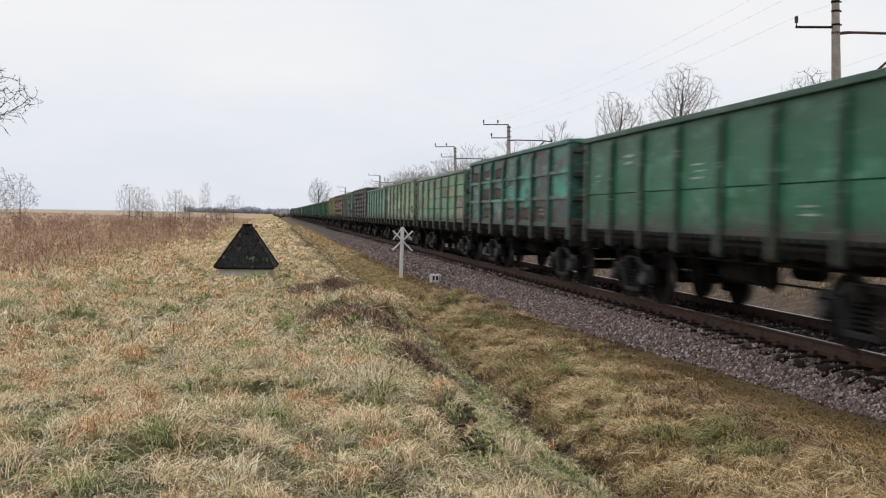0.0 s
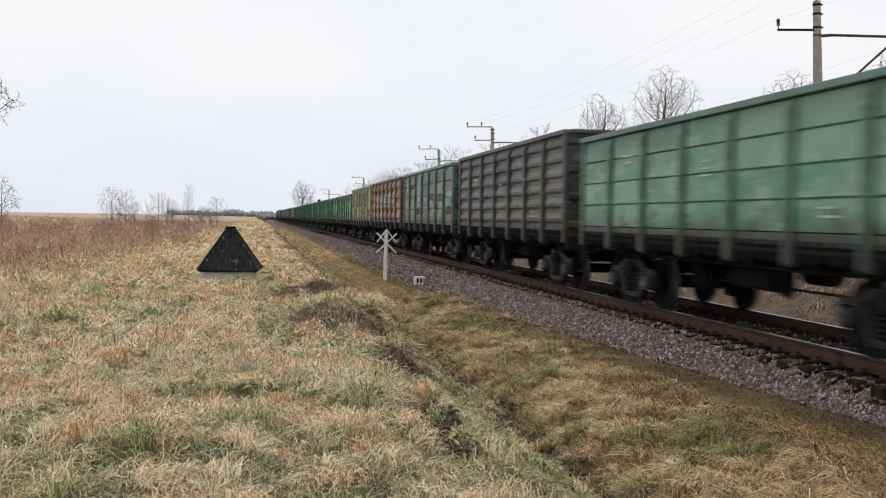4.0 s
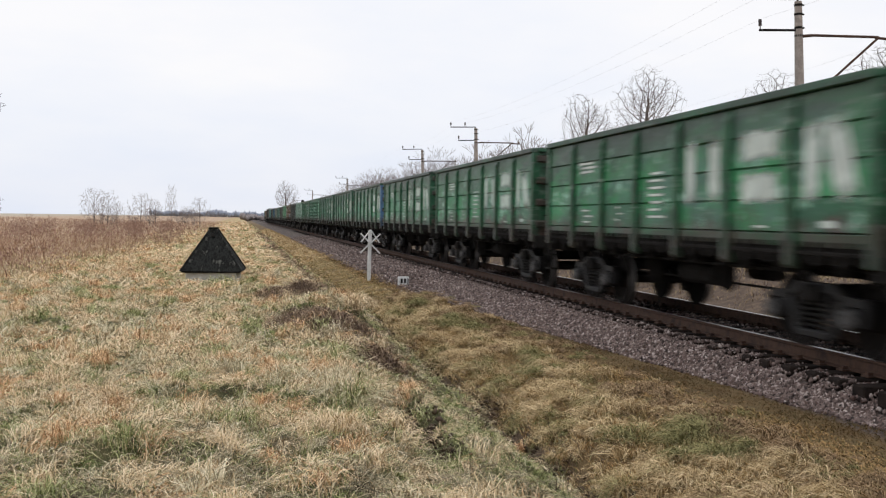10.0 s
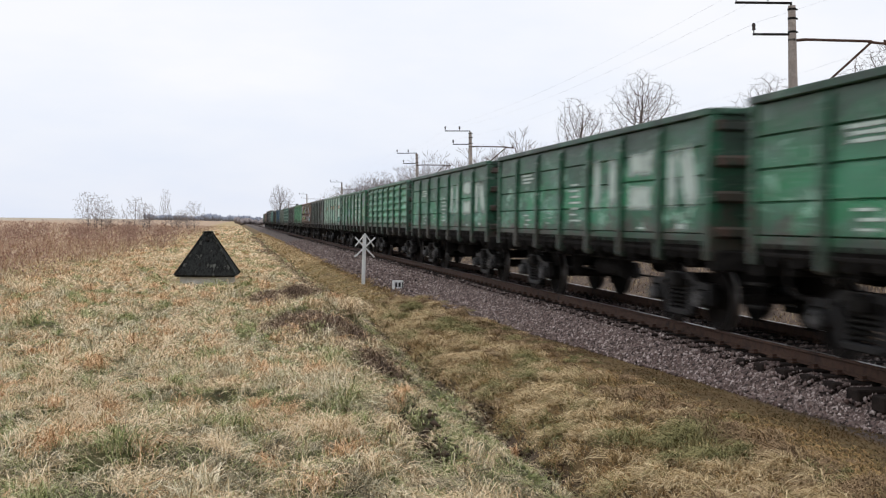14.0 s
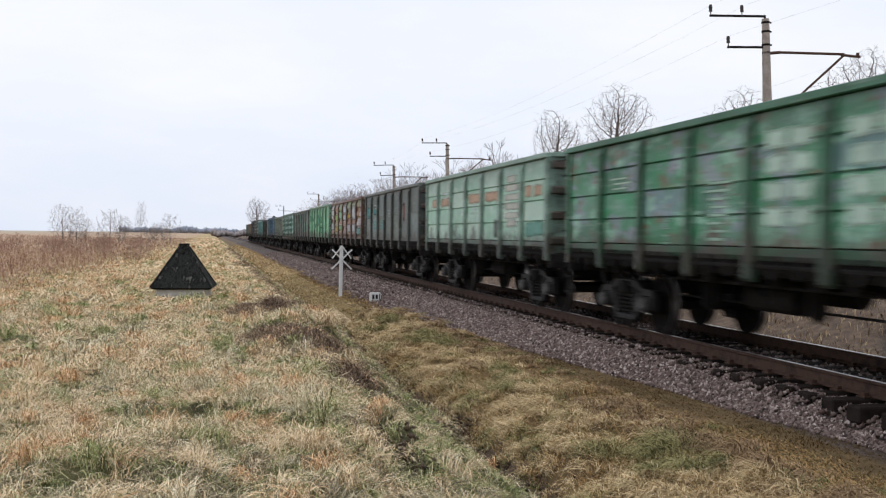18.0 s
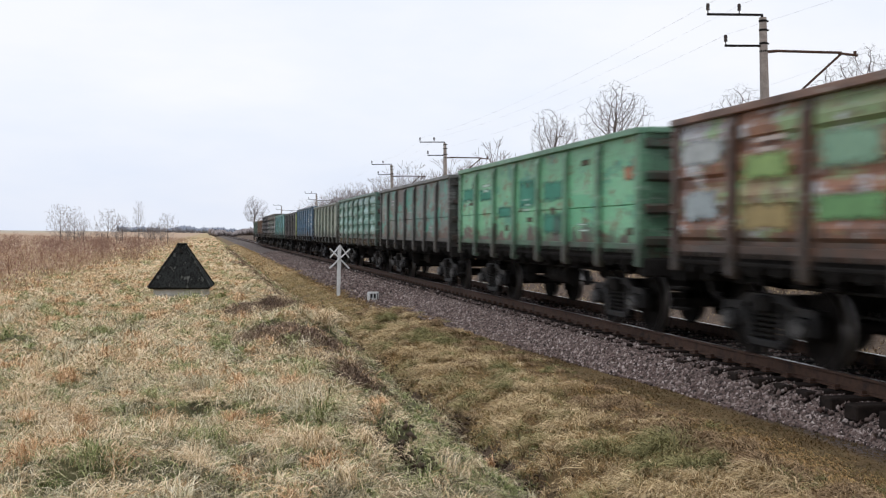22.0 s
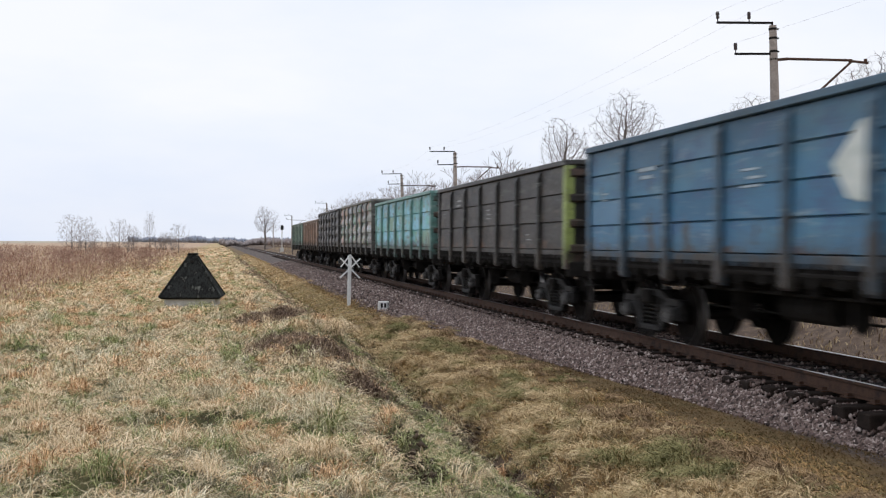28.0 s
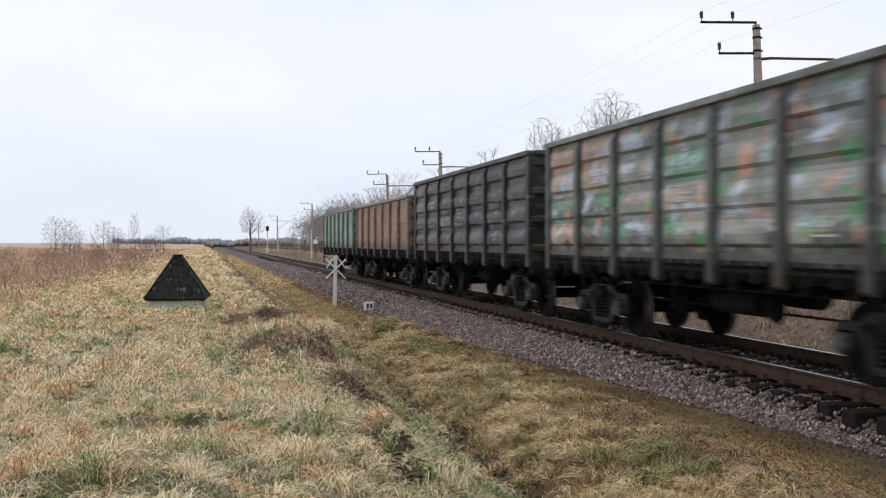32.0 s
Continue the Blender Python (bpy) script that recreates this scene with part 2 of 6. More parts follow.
# Distance haze is put into these two twig colours.
TWIG_PALE = plain("pale_grey_twig", [srgb(120, 110, 104), srgb(140, 130, 124)], 2, 0.95)
TWIG_FAR = plain("hazy_far_twig", [srgb(122, 114, 112), srgb(142, 134, 132)], 2, 0.95)
WIRE = plain("dull_wire", [srgb(200, 200, 204), srgb(212, 212, 216)], 1, 0.6, 0.5)


# ---- ground ----
def smooth(e0, e1, x):
    u = np.clip((x - e0) / (e1 - e0), 0, 1)
    return u * u * (3 - 2 * u)


def wave(x, y, s, seed=0.0):
    """A cheap rolling surface between -1 and 1, for arrays."""
    a = np.sin(x * s * 1.3 + seed * 1.7 + 1.4 * np.sin(y * s * 0.9 + seed))
    b = np.sin(y * s * 1.1 + seed * 2.9 + 1.7 * np.sin(x * s * 0.7 - seed))
    c = np.sin((x + y) * s * 2.3 + seed) * np.sin((x - y) * s * 1.9 - seed * 2)
    return (a + b + c) / 3


TRACK_X = 8.127
RAIL_Z = 0.185
BALLAST_X = [(0, 6.75), (10.4, 6.68), (12, 6.47), (14, 6.3), (18, 6.0), (22, 5.6), (28, 5.1), (34, 4.95), (60, 4.9), (4000, 4.9)]


def ballast_edge(y):
    return np.interp(y, *zip(*BALLAST_X)) + 0.10 * wave(0 * y, y, 1.1, 2.0)


HEAPS = ((0.85, 21.9, 0.45, 0.08), (1.25, 21.6, 0.5, 0.13), (1.65, 21.4, 0.5, 0.16), (2.05, 21.0, 0.4, 0.12), (0.85, 16.4, 0.35, 0.10),
         (1.2, 15.9, 0.5, 0.18), (1.6, 15.3, 0.42, 0.14), (2.02, 17.2, 0.22, 0.10), (1.75, 13.6, 0.3, 0.05), (1.8, 18.6, 0.55, 0.34), (1.1, 18.9, 0.6, 0.16), (1.0, 27, 1.0, 0.12))
BARE = 9
SCARP = ((1.48, 8.35, 0.16, 0.34, 0.2), (1.42, 8.9, 0.18, 0.4, 0.24), (1.38, 9.6, 0.17, 0.45, 0.2), (1.32, 10.5, 0.13, 0.5, 0.14))


def scatter_mounds(seed, n, x0, x1, y0, y1, r0, r1, h0, h1):
    """Tussock places: rows of x, y, radius, height."""
    g = np.random.default_rng(seed)
    return np.stack([g.uniform(x0, x1, n), y0 + (y1 - y0) * g.random(n) ** 1.2, g.uniform(r0, r1, n), g.uniform(h0, h1, n)], 1)


VERGE_MOUNDS = scatter_mounds(3, 300, 3.3, 5.3, 7.0, 30, 0.14, 0.36, 0.05, 0.17)
MEADOW_MOUNDS = scatter_mounds(4, 1500, -7.0, 2.9, 5.0, 28, 0.12, 0.28, 0.03, 0.12)
CLUMP_MOUNDS = scatter_mounds(5, 240, -7.0, 2.4, 5.0, 28, 0.26, 0.5, 0.06, 0.17)
MOUND_STEP = 0.05
MOUND_GRID = np.zeros((620, 280))
for mx, my, mr, mh in np.concatenate([VERGE_MOUNDS, MEADOW_MOUNDS, CLUMP_MOUNDS]):
    mh = mh * (1 - 0.75 * float(np.clip((mx - 4.5) / 1.0, 0, 1)))
    i0, j0, k = int((my - 3) / MOUND_STEP), int((mx + 7.5) / MOUND_STEP), int(2.2 * mr / MOUND_STEP)
    gi, gj = np.arange(max(0, i0 - k), min(620, i0 + k + 1)), np.arange(max(0, j0 - k), min(280, j0 + k + 1))
    d2 = ((gi[:, None] * MOUND_STEP + 3 - my) ** 2 * 0.7 + (gj[None] * MOUND_STEP - 7.5 - mx) ** 2) / mr ** 2
    spot = MOUND_GRID[gi[0]:gi[-1] + 1, gj[0]:gj[-1] + 1]
    np.maximum(spot, mh * np.exp(-d2), out=spot)


def mounds(x, y):
    u, v = np.clip((y - 3) / MOUND_STEP, 0, 618.0), np.clip((x + 7.5) / MOUND_STEP, 0, 278.0)
    i, j = u.astype(int), v.astype(int)
    fu, fv = u - i, v - j
    return (MOUND_GRID[i, j] * (1 - fu) * (1 - fv) + MOUND_GRID[i + 1, j] * fu * (1 - fv) + MOUND_GRID[i, j + 1] * (1 - fu) * fv + MOUND_GRID[i + 1, j + 1] * fu * fv)


def ditch_line(y):
    """Where the ditch's bottom runs."""
    return (np.interp(y, [9, 12, 16, 22, 30], [3.0, 3.04, 3.08, 3.18, 3.26]) + 0.12 * wave(y * 0, y, 0.22, 1.0)
            + smooth(60, 30, y) * (0.16 * wave(y * 0, y, 1.3, 4.0) + 0.13 * wave(y * 0, y, 2.9, 1.0)))


def land(x, y):
    """Height of the ground: meadow, ditch, shoulder, track bed and the far side."""
    x, y = np.asarray(x, float), np.asarray(y, float)
    near = smooth(60, 30, y)
    sway = ditch_line(y) - 3.26
    xb = x - sway
    meadow = 0.08 + 0.05 * wave(x, y, 0.7) + near * (0.03 * wave(x, y, 2.6, 3.0) + 0.028 * wave(x, y, 5.5, 1.0))
    ditch_z = -0.72 + 0.05 * wave(x, y, 0.9, 5.0)
    z = meadow + (ditch_z - meadow) * (0.75 * np.clip((xb - 1.35) / 1.85, 0, 1) + 0.25 * smooth(1.35, 3.2, xb))
    far_bank = np.interp(xb, [3.2, 3.4, 3.75, 4.3, 5.0, 5.7], [-0.80, -0.76, -0.62, -0.46, -0.37, -0.33])
    z = np.where(xb > 3.2, far_bank + 0.04 * wave(x, y, 1.1, 6.0) * smooth(5.2, 4.2, x), z)
    z = z - (0.27 + 0.16 * wave(0 * y, y, 1.7, 3.0)) * np.exp(-((xb - 3.26) / 0.17) ** 2) * (0.35 + 0.65 * near)
    z = z + mounds(x, y)
    rough = smooth(2.2, 3.0, x) * smooth(6.0, 4.6, x) * near
    z = z + rough * (0.05 * wave(x, y, 2.9, 8.0) + 0.03 * wave(x, y, 6.3, 2.0))
    edge = ballast_edge(y)
    bed = RAIL_Z - 0.255 + 0.045 * smooth(0.74, 0.66, np.abs(x - TRACK_X))
    z = np.where(x > 4.5, z + (bed - z) * smooth(edge - 0.15, np.maximum(edge + 0.55, np.minimum(edge + 1.6, 6.6)), x), z)
    z = np.where(x > TRACK_X + 1.5, bed + (-0.6 - bed) * smooth(TRACK_X + 1.6, TRACK_X + 3.4, x), z)
    z = z + (0.25 + 0.1 * wave(x, y, 0.5, 4) - z) * smooth(TRACK_X + 4.5, TRACK_X + 8.0, x)
    # heaps of spoil on the ditch's bank
    for hx, hy, r, h in HEAPS:
        z = z + h * np.exp(-(((x - hx) / r) ** 2 + ((y - hy) / (r * 1.3)) ** 2)) * (1 + 0.35 * wave(x, y, 5.0, 7.0))
    # washed-out scarp in the bank, placed and lipped to fit the camera's view
    for hx, hy, rx, ry, h in SCARP:
        z = z - h * np.exp(-(((x - hx) / rx) ** 2 + ((y - hy) / ry) ** 2)) + 0.7 * h * np.exp(-(((x - hx - 0.24) / 0.14) ** 2 + ((y - hy - 0.25) / ry) ** 2))
    # hollow round the hut, shaped so its base shows in the camera's view
    z = z - 0.2 * np.exp(-((x + 0.72) / 1.7) ** 2 - ((y - 30.6) / 2.6) ** 2)
    # gentle far rise of the fields, beyond the flat meadow
    d = np.hypot(x, y)
    z = z + smooth(-20, -70, x) * smooth(60, 260, d) * 0.7 + smooth(500, 2200, d) * 1.5 * smooth(-30, -300, x)
    return z


def grid_lines(parts):
    out = []
    for a, b, step in parts:
        out += list(np.arange(a, b - 1e-6, step))
    return np.array(out + [parts[-1][1]])


def sheet(name, xs, ys, material):
    X, Y = np.meshgrid(xs, ys)
    Z = land(X, Y)
    v = np.stack([X, Y, Z], -1).reshape(-1, 3)
    nx, ny = len(xs), len(ys)
    i = (np.arange(ny - 1)[:, None] * nx + np.arange(nx - 1)).ravel()
    f = np.stack([i, i + 1, i + nx + 1, i + nx], 1)
    me = bpy.data.meshes.new(name)
    me.from_pydata(v.tolist(), [], f.tolist())
    me.polygons.foreach_set("use_smooth", [True] * len(f))
    me.materials.append(material)
    return new(name, me)


def ground_material():
    n = Nodes("winter_meadow_soil", 0.95)
    v = n.coords()
    straw = n.ramp(n.noise(v, 1.6, 8, 0.7), [(0.3, srgb(132, 112, 80)), (0.45, srgb(184, 160, 120)), (0.56, srgb(156, 138, 98)), (0.7, srgb(194, 172, 134))])
    olive = n.ramp(n.noise(v, 0.9, 8, 0.7), [(0.3, srgb(80, 66, 46)), (0.5, srgb(112, 92, 62)), (0.68, srgb(92, 82, 54))])
    weeds = n.ramp(n.noise(v, 0.35, 9, 0.75), [(0.3, srgb(146, 122, 102)), (0.5, srgb(176, 150, 124)), (0.7, srgb(196, 174, 144))])
    stone = n.ramp(n.noise(v, 16.0, 6, 0.8), [(0.3, srgb(36, 31, 29)), (0.5, srgb(84, 74, 69)), (0.68, srgb(126, 113, 107))])
    soil = n.ramp(n.noise(v, 7.0, 6, 0.7), [(0.3, srgb(66, 54, 44)), (0.7, srgb(112, 94, 76))])
    field = n.ramp(n.noise(v, 0.05, 6, 0.7), [(0.35, srgb(158, 146, 126)), (0.6, srgb(180, 168, 148))])
    pos = n.add("SeparateXYZ")
    co = n.add("TexCoord")
    n.link(co.outputs["Object"], pos.inputs[0])
    x, y = pos.outputs[0], pos.outputs[1]

    def mask(value, e0, e1, wobble=0.5, scale=0.8):
        """A soft step along a coordinate with a ragged edge."""
        a = n.add("Math")
        a.operation = "MULTIPLY_ADD"
        n.link(n.noise(v, scale, 6, 0.7), a.inputs[0])
        a.inputs[1].default_value = wobble * 2
        n.link(value, a.inputs[2])
        r = n.add("MapRange")
        r.inputs["From Min"].default_value, r.inputs["From Max"].default_value = e0 + wobble, e1 + wobble
        n.link(a.outputs[0], r.inputs["Value"])
        return r.outputs[0]

    turf = n.ramp(n.noise(v, 2.2, 8, 0.75), [(0.3, srgb(50, 46, 32)), (0.5, srgb(82, 80, 50)), (0.7, srgb(112, 102, 72))])
    straw = n.mix(mask(y, 18, 42, 3.0, 0.3), turf, straw)
    col = n.mix(mask(x, 3.0, 3.4, 0.3), straw, olive)
    dig = n.mix(mask(x, 2.8, 3.0, 0.3, 1.5), (0, 0, 0, 1), n.mix(mask(x, 3.45, 3.2, 0.3, 1.8), (0, 0, 0, 1), (1, 1, 1, 1)))
    col = n.mix(dig, col, soil)
    toe, off = n.add("MapRange"), n.add("Math")
    for key, value in (("From Min", 15), ("From Max", 31), ("To Min", 6.25), ("To Max", 4.98)):
        toe.inputs[key].default_value = value
    n.link(y, toe.inputs["Value"])
    off.operation = "SUBTRACT"
    n.link(x, off.inputs[0])
    n.link(toe.outputs[0], off.inputs[1])
    col = n.mix(mask(off.outputs[0], -0.1, 0.1, 0.18, 0.5), col, stone)
    # Darker strip of track bed.
    between_rails = n.mix(mask(x, TRACK_X - 0.9, TRACK_X - 0.7, 0.1, 2.0), (0, 0, 0, 1), n.mix(mask(x, TRACK_X + 1.2, TRACK_X + 0.9, 0.1, 2.0), (0, 0, 0, 1), (0.7, 0.7, 0.7, 1)))
    col = n.mix(between_rails, col, srgb(40, 35, 32))
    litter = n.ramp(n.noise(v, 3.0, 8, 0.75), [(0.3, srgb(58, 47, 39)), (0.5, srgb(92, 76, 63)), (0.7, srgb(124, 107, 88))])
    col = n.mix(mask(x, TRACK_X + 1.9, TRACK_X + 2.4, 0.4), col, litter)
    col = n.mix(mask(x, TRACK_X + 14, TRACK_X + 18, 2.0), col, weeds)
    col = n.mix(mask(x, -6.5, -8.5, 2.0, 0.12), col, weeds)
    col = n.mix(mask(x, -75, -130, 10.0, 0.02), col, field)
    grain = n.noise(v, 30.0, 6, 0.8)
    col = n.mix(0.5, col, n.ramp(grain, [(0.3, 0.3), (0.7, 0.72)]), "OVERLAY")
    return n.done(col, grain, 0.6, 0.03)


GROUND = ground_material()
xs = grid_lines([(-2500, -300, 110), (-300, -60, 12), (-60, -14, 1.6), (-14, -4, 0.35), (-4, 6.6, 0.08), (6.6, 9.6, 0.12), (9.6, 24, 0.4), (24, 120, 6), (120, 2500, 140)])
ys = grid_lines([(-300, -20, 20), (-20, 5, 1.2), (5, 16, 0.09), (16, 30, 0.14), (30, 60, 0.4), (60, 160, 2.0), (160, 600, 12), (600, 3600, 100)])
tagged(sheet("ground", xs, ys, GROUND), "winter meadow with a ditch along the track bed", "ground", kind="structure")


# ---- mesh helpers ----
def finish(name, bm, material, parent=None, label="", at=None, smooth_faces=False):
    me = bpy.data.meshes.new(name)
    bm.normal_update()
    bm.to_mesh(me)
    bm.free()
    for m in material if isinstance(material, (list, tuple)) else [material]:
        me.materials.append(m)
    if smooth_faces:
        me.polygons.foreach_set("use_smooth", [True] * len(me.polygons))
    ob = new(name, me)
    if parent:
        ob.parent = parent
    if at is not None:
        ob.matrix_basis = at
    if label:
        ob["label"] = label
    return ob


def part(name, bm, material, parent, label="", at=None):
    return finish(name, bm, material, parent, label, at)


def share(ob, at, parent=None):
    """Another object on the same mesh."""
    c = ob.copy()
    scene.collection.objects.link(c)
    c.parent = parent or ob.parent
    c.matrix_basis = at
    return c


def box(bm, x0, x1, y0, y1, z0, z1, bevel=0.0, mat=0):
    g = bmesh.ops.create_cube(bm, size=1, matrix=Matrix.LocRotScale(((x0 + x1) / 2, (y0 + y1) / 2, (z0 + z1) / 2), None, (abs(x1 - x0), abs(y1 - y0), abs(z1 - z0))))
    vs = g["verts"]
    fs = {f for v in vs for f in v.link_faces}
    if bevel:
        es = list({e for v in vs for e in v.link_edges})
        r = bmesh.ops.bevel(bm, geom=es, offset=bevel, segments=1, affect="EDGES")
        fs |= set(r["faces"])
    for f in fs:
        if f.is_valid:
            f.material_index = mat
    return [v for v in vs if v.is_valid]


def rod(bm, a, b, r0, r1=None, n=8, mat=0):
    """A straight round bar from a to b."""
    a, b = Vector(a), Vector(b)
    d = b - a
    m = Matrix.Translation((a + b) / 2) @ d.to_track_quat("Z", "Y").to_matrix().to_4x4()
    g = bmesh.ops.create_cone(bm, cap_ends=True, segments=n, radius1=r0, radius2=r0 if r1 is None else r1, depth=d.length, matrix=m)
    for f in {f for v in g["verts"] for f in v.link_faces}:
        f.material_index = mat
    return g["verts"]


def prism(bm, outline, axis, lo, hi, mat=0):
    """An outline of (u, v) pairs pushed along an axis: x gives (y, z), y gives (x, z), z gives (x, y)."""
    def at(u, v, w):
        return {"x": (w, u, v), "y": (u, w, v), "z": (u, v, w)}[axis]
    a = [bm.verts.new(at(u, v, lo)) for u, v in outline]
    b = [bm.verts.new(at(u, v, hi)) for u, v in outline]
    fs = [bm.faces.new(a[::-1]), bm.faces.new(b)]
    k = len(outline)
    fs += [bm.faces.new((a[i], a[(i + 1) % k], b[(i + 1) % k], b[i])) for i in range(k)]
    for f in fs:
        f.material_index = mat
    bmesh.ops.recalc_face_normals(bm, faces=fs)
    return fs


def thing(name, at, label, category, group=""):
    ob = new(name)
    ob.empty_display_size = 0.2
    ob.matrix_world = at
    return tagged(ob, label, category, group)


# ---- the track ----
RAIL = [(-0.075, -0.18), (0.075, -0.18), (0.075, -0.168), (0.012, -0.15), (0.010, -0.045), (0.036, -0.032), (0.036, -0.006),
        (0.028, 0.0), (-0.028, 0.0), (-0.036, -0.006), (-0.036, -0.032), (-0.010, -0.045), (-0.012, -0.15), (-0.075, -0.168)]
track = thing("railway_track", pose(TRACK_X, 0, RAIL_Z), "single railway track, rusty rails on dark sleepers in grey ballast", "railway track")
track["kind"] = "structure"
for side in (-0.796, 0.796):
    bm = bmesh.new()
    prism(bm, [(x + side, z) for x, z in RAIL], "y", -60, 1500)
    for f in bm.faces:
        if f.normal.z > 0.9 and f.calc_center_median().z > -0.004:
            f.material_index = 1
    part("rail", bm, [RUST_RAIL, RAIL_TOP], track, "rusty steel rail with a polished head")


# ---- open freight wagons ----
HALF = 6.36
SIDE_X = 1.46
PITCH = 13.92
STAKES = [-6.27 + 12.54 * i / 7 for i in range(8)]


def panel_mesh(style, top):
    """One side panel between two stakes, standing on the sill, outside towards -x."""
    z0, z1 = 1.475, top - 0.102
    h = z1 - z0
    rows = []
    if style in ("crease", "twin"):
        steps = 4 if style == "crease" else 3
        for k in range(steps):
            a, b = z0 + h * k / steps, z0 + h * (k + 1) / steps
            rows += [(a + 0.002, -0.014), (a + 0.022, 0.03), (b - 0.014, 0.018), (b - 0.004, -0.014)]
    elif style == "single":
        m = z0 + h * 0.36
        rows = [(z0, 0.012), (m - 0.014, 0.012), (m - 0.004, -0.008), (m + 0.010, 0.02), (z1, 0.012)]
    elif style in ("rib", "broad"):
        steps = 6 if style == "rib" else 4
        for k in range(steps):
            a = z0 + h * (k + 0.14) / steps
            b = z0 + h * (k + 0.86) / steps
            rows += [(a, 0.0), (a + 0.05, 0.055), ((a + b) / 2, 0.062), (b - 0.11, 0.05), (b, 0.0)]
        rows = [(z0, 0.0)] + rows + [(z1, 0.0)]
    elif style == "grid":
        rows = [(z0, 0.0), (z1, 0.0)]
    else:
        rows = [(z0, 0.01), (z0 + h * 0.5 - 0.012, 0.01), (z0 + h * 0.5, 0.03), (z0 + h * 0.5 + 0.012, 0.01), (z1, 0.01)]
    bm = bmesh.new()
    cols = [(-0.83, 0.0), (-0.66, 1.0), (0.66, 1.0), (0.83, 0.0)] if style in ("rib", "broad") else [(-0.83, 1.0), (0.83, 1.0)]
    grid = [[bm.verts.new((-SIDE_X - d * k, y, z)) for y, k in cols] for z, d in rows]
    for r0, r1 in zip(grid, grid[1:]):
        for i in range(len(cols) - 1):
            bm.faces.new((r0[i], r1[i], r1[i + 1], r0[i + 1]))
    back = [bm.verts.new((-SIDE_X + 0.02, y, z)) for y, z in ((-0.83, z0), (0.83, z0), (0.83, z1), (-0.83, z1))]
    bm.faces.new(back[::-1])
    if style == "grid":
        for k in (0.33, 0.66):
            box(bm, -SIDE_X - 0.06, -SIDE_X, -0.83, 0.83, z0 + h * k - 0.04, z0 + h * k + 0.04)
    bmesh.ops.recalc_face_normals(bm, faces=bm.faces[:])
    return bm


def stake_bm(top):
    bm = bmesh.new()
    prism(bm, [(-SIDE_X + 0.0, 1.36), (-SIDE_X - 0.10, 1.30), (-SIDE_X - 0.10, 1.09), (-SIDE_X - 0.06, 1.05), (-SIDE_X + 0.02, 1.05), (-SIDE_X + 0.02, 1.30)], "y", -0.095, 0.095)
    a = [(-0.10, 1.25), (-0.10, top - 0.26), (-0.03, top - 0.11)]
    outline = [(-SIDE_X, 1.25)] + [(-SIDE_X + d, z) for d, z in a] + [(-SIDE_X, top - 0.11)]
    prism(bm, outline, "y", -0.085, 0.085)
    return bm


def corner_bm(top):
    bm = bmesh.new()
    box(bm, -SIDE_X - 0.07, -SIDE_X + 0.12, -0.10, 0.10, 1.10, top - 0.1, 0.012)
    return bm


def top_rail_bm(top):
    bm = bmesh.new()
    box(bm, -SIDE_X - 0.10, -SIDE_X + 0.06, -HALF, HALF, top - 0.10, top, 0.01)
    return bm


def sill_bm():
    bm = bmesh.new()
    box(bm, -SIDE_X - 0.03, -SIDE_X + 0.04, -HALF, HALF, 1.315, 1.473, 0.008)
    return bm


def lugs_bm():
    """The row of door hinges and catches under one bay of the sill, with a dark plate added behind."""
    bm = bmesh.new()
    for d, w, lo in ((-0.62, 0.05, 1.15), (-0.3, 0.09, 1.10), (0.02, 0.04, 1.18), (0.3, 0.09, 1.10), (0.6, 0.05, 1.16)):
        box(bm, -SIDE_X - 0.08, -SIDE_X - 0.01, d - w / 2, d + w / 2, lo, 1.38)
    rod(bm, (-SIDE_X - 0.03, -0.78, 1.24), (-SIDE_X - 0.03, 0.78, 1.24), 0.03, n=6)
    # Plate added to fill the place where only shade lies.
    box(bm, -SIDE_X + 0.24, -SIDE_X + 0.27, -0.8, 0.8, 1.15, 1.38)
    return bm


def end_bm(top):
    """The plate of an end wall; built at +y."""
    bm = bmesh.new()
    w = SIDE_X - 0.02
    box(bm, -w, w, HALF - 0.06, HALF - 0.01, 1.25, top - 0.092)
    return bm


def end_rib_bm():
    bm = bmesh.new()
    prism(bm, [(HALF - 0.012, -0.09), (HALF + 0.06, -0.05), (HALF + 0.06, 0.05), (HALF - 0.012, 0.09)], "x", -SIDE_X + 0.02, SIDE_X - 0.02)
    return bm


def end_post_bm(top):
    bm = bmesh.new()
    box(bm, -0.06, 0.06, HALF + 0.062, HALF + 0.13, 1.245, top - 0.1, 0.015)
    return bm


def end_cap_bm(top):
    bm = bmesh.new()
    box(bm, -SIDE_X + 0.062, SIDE_X - 0.062, HALF - 0.08, HALF + 0.08, top - 0.09, top + 0.004, 0.012)
    return bm


def end_sill_bm():
    bm = bmesh.new()
    box(bm, -SIDE_X, SIDE_X, HALF - 0.2, HALF + 0.05, 0.95, 1.24, 0.02)
    box(bm, -0.22, 0.22, HALF - 0.1, HALF + 0.22, 0.9, 1.22, 0.03)
    return bm


def rung_bm():
    """One bent rung round the wagon's corner, at height zero."""
    bm = bmesh.new()
    rod(bm, (-SIDE_X - 0.02, HALF + 0.16, 0), (-SIDE_X + 0.42, HALF + 0.16, 0), 0.014, n=6)
    rod(bm, (-SIDE_X - 0.12, HALF - 0.02, 0), (-SIDE_X - 0.02, HALF + 0.16, 0), 0.016, n=6)
    return bm


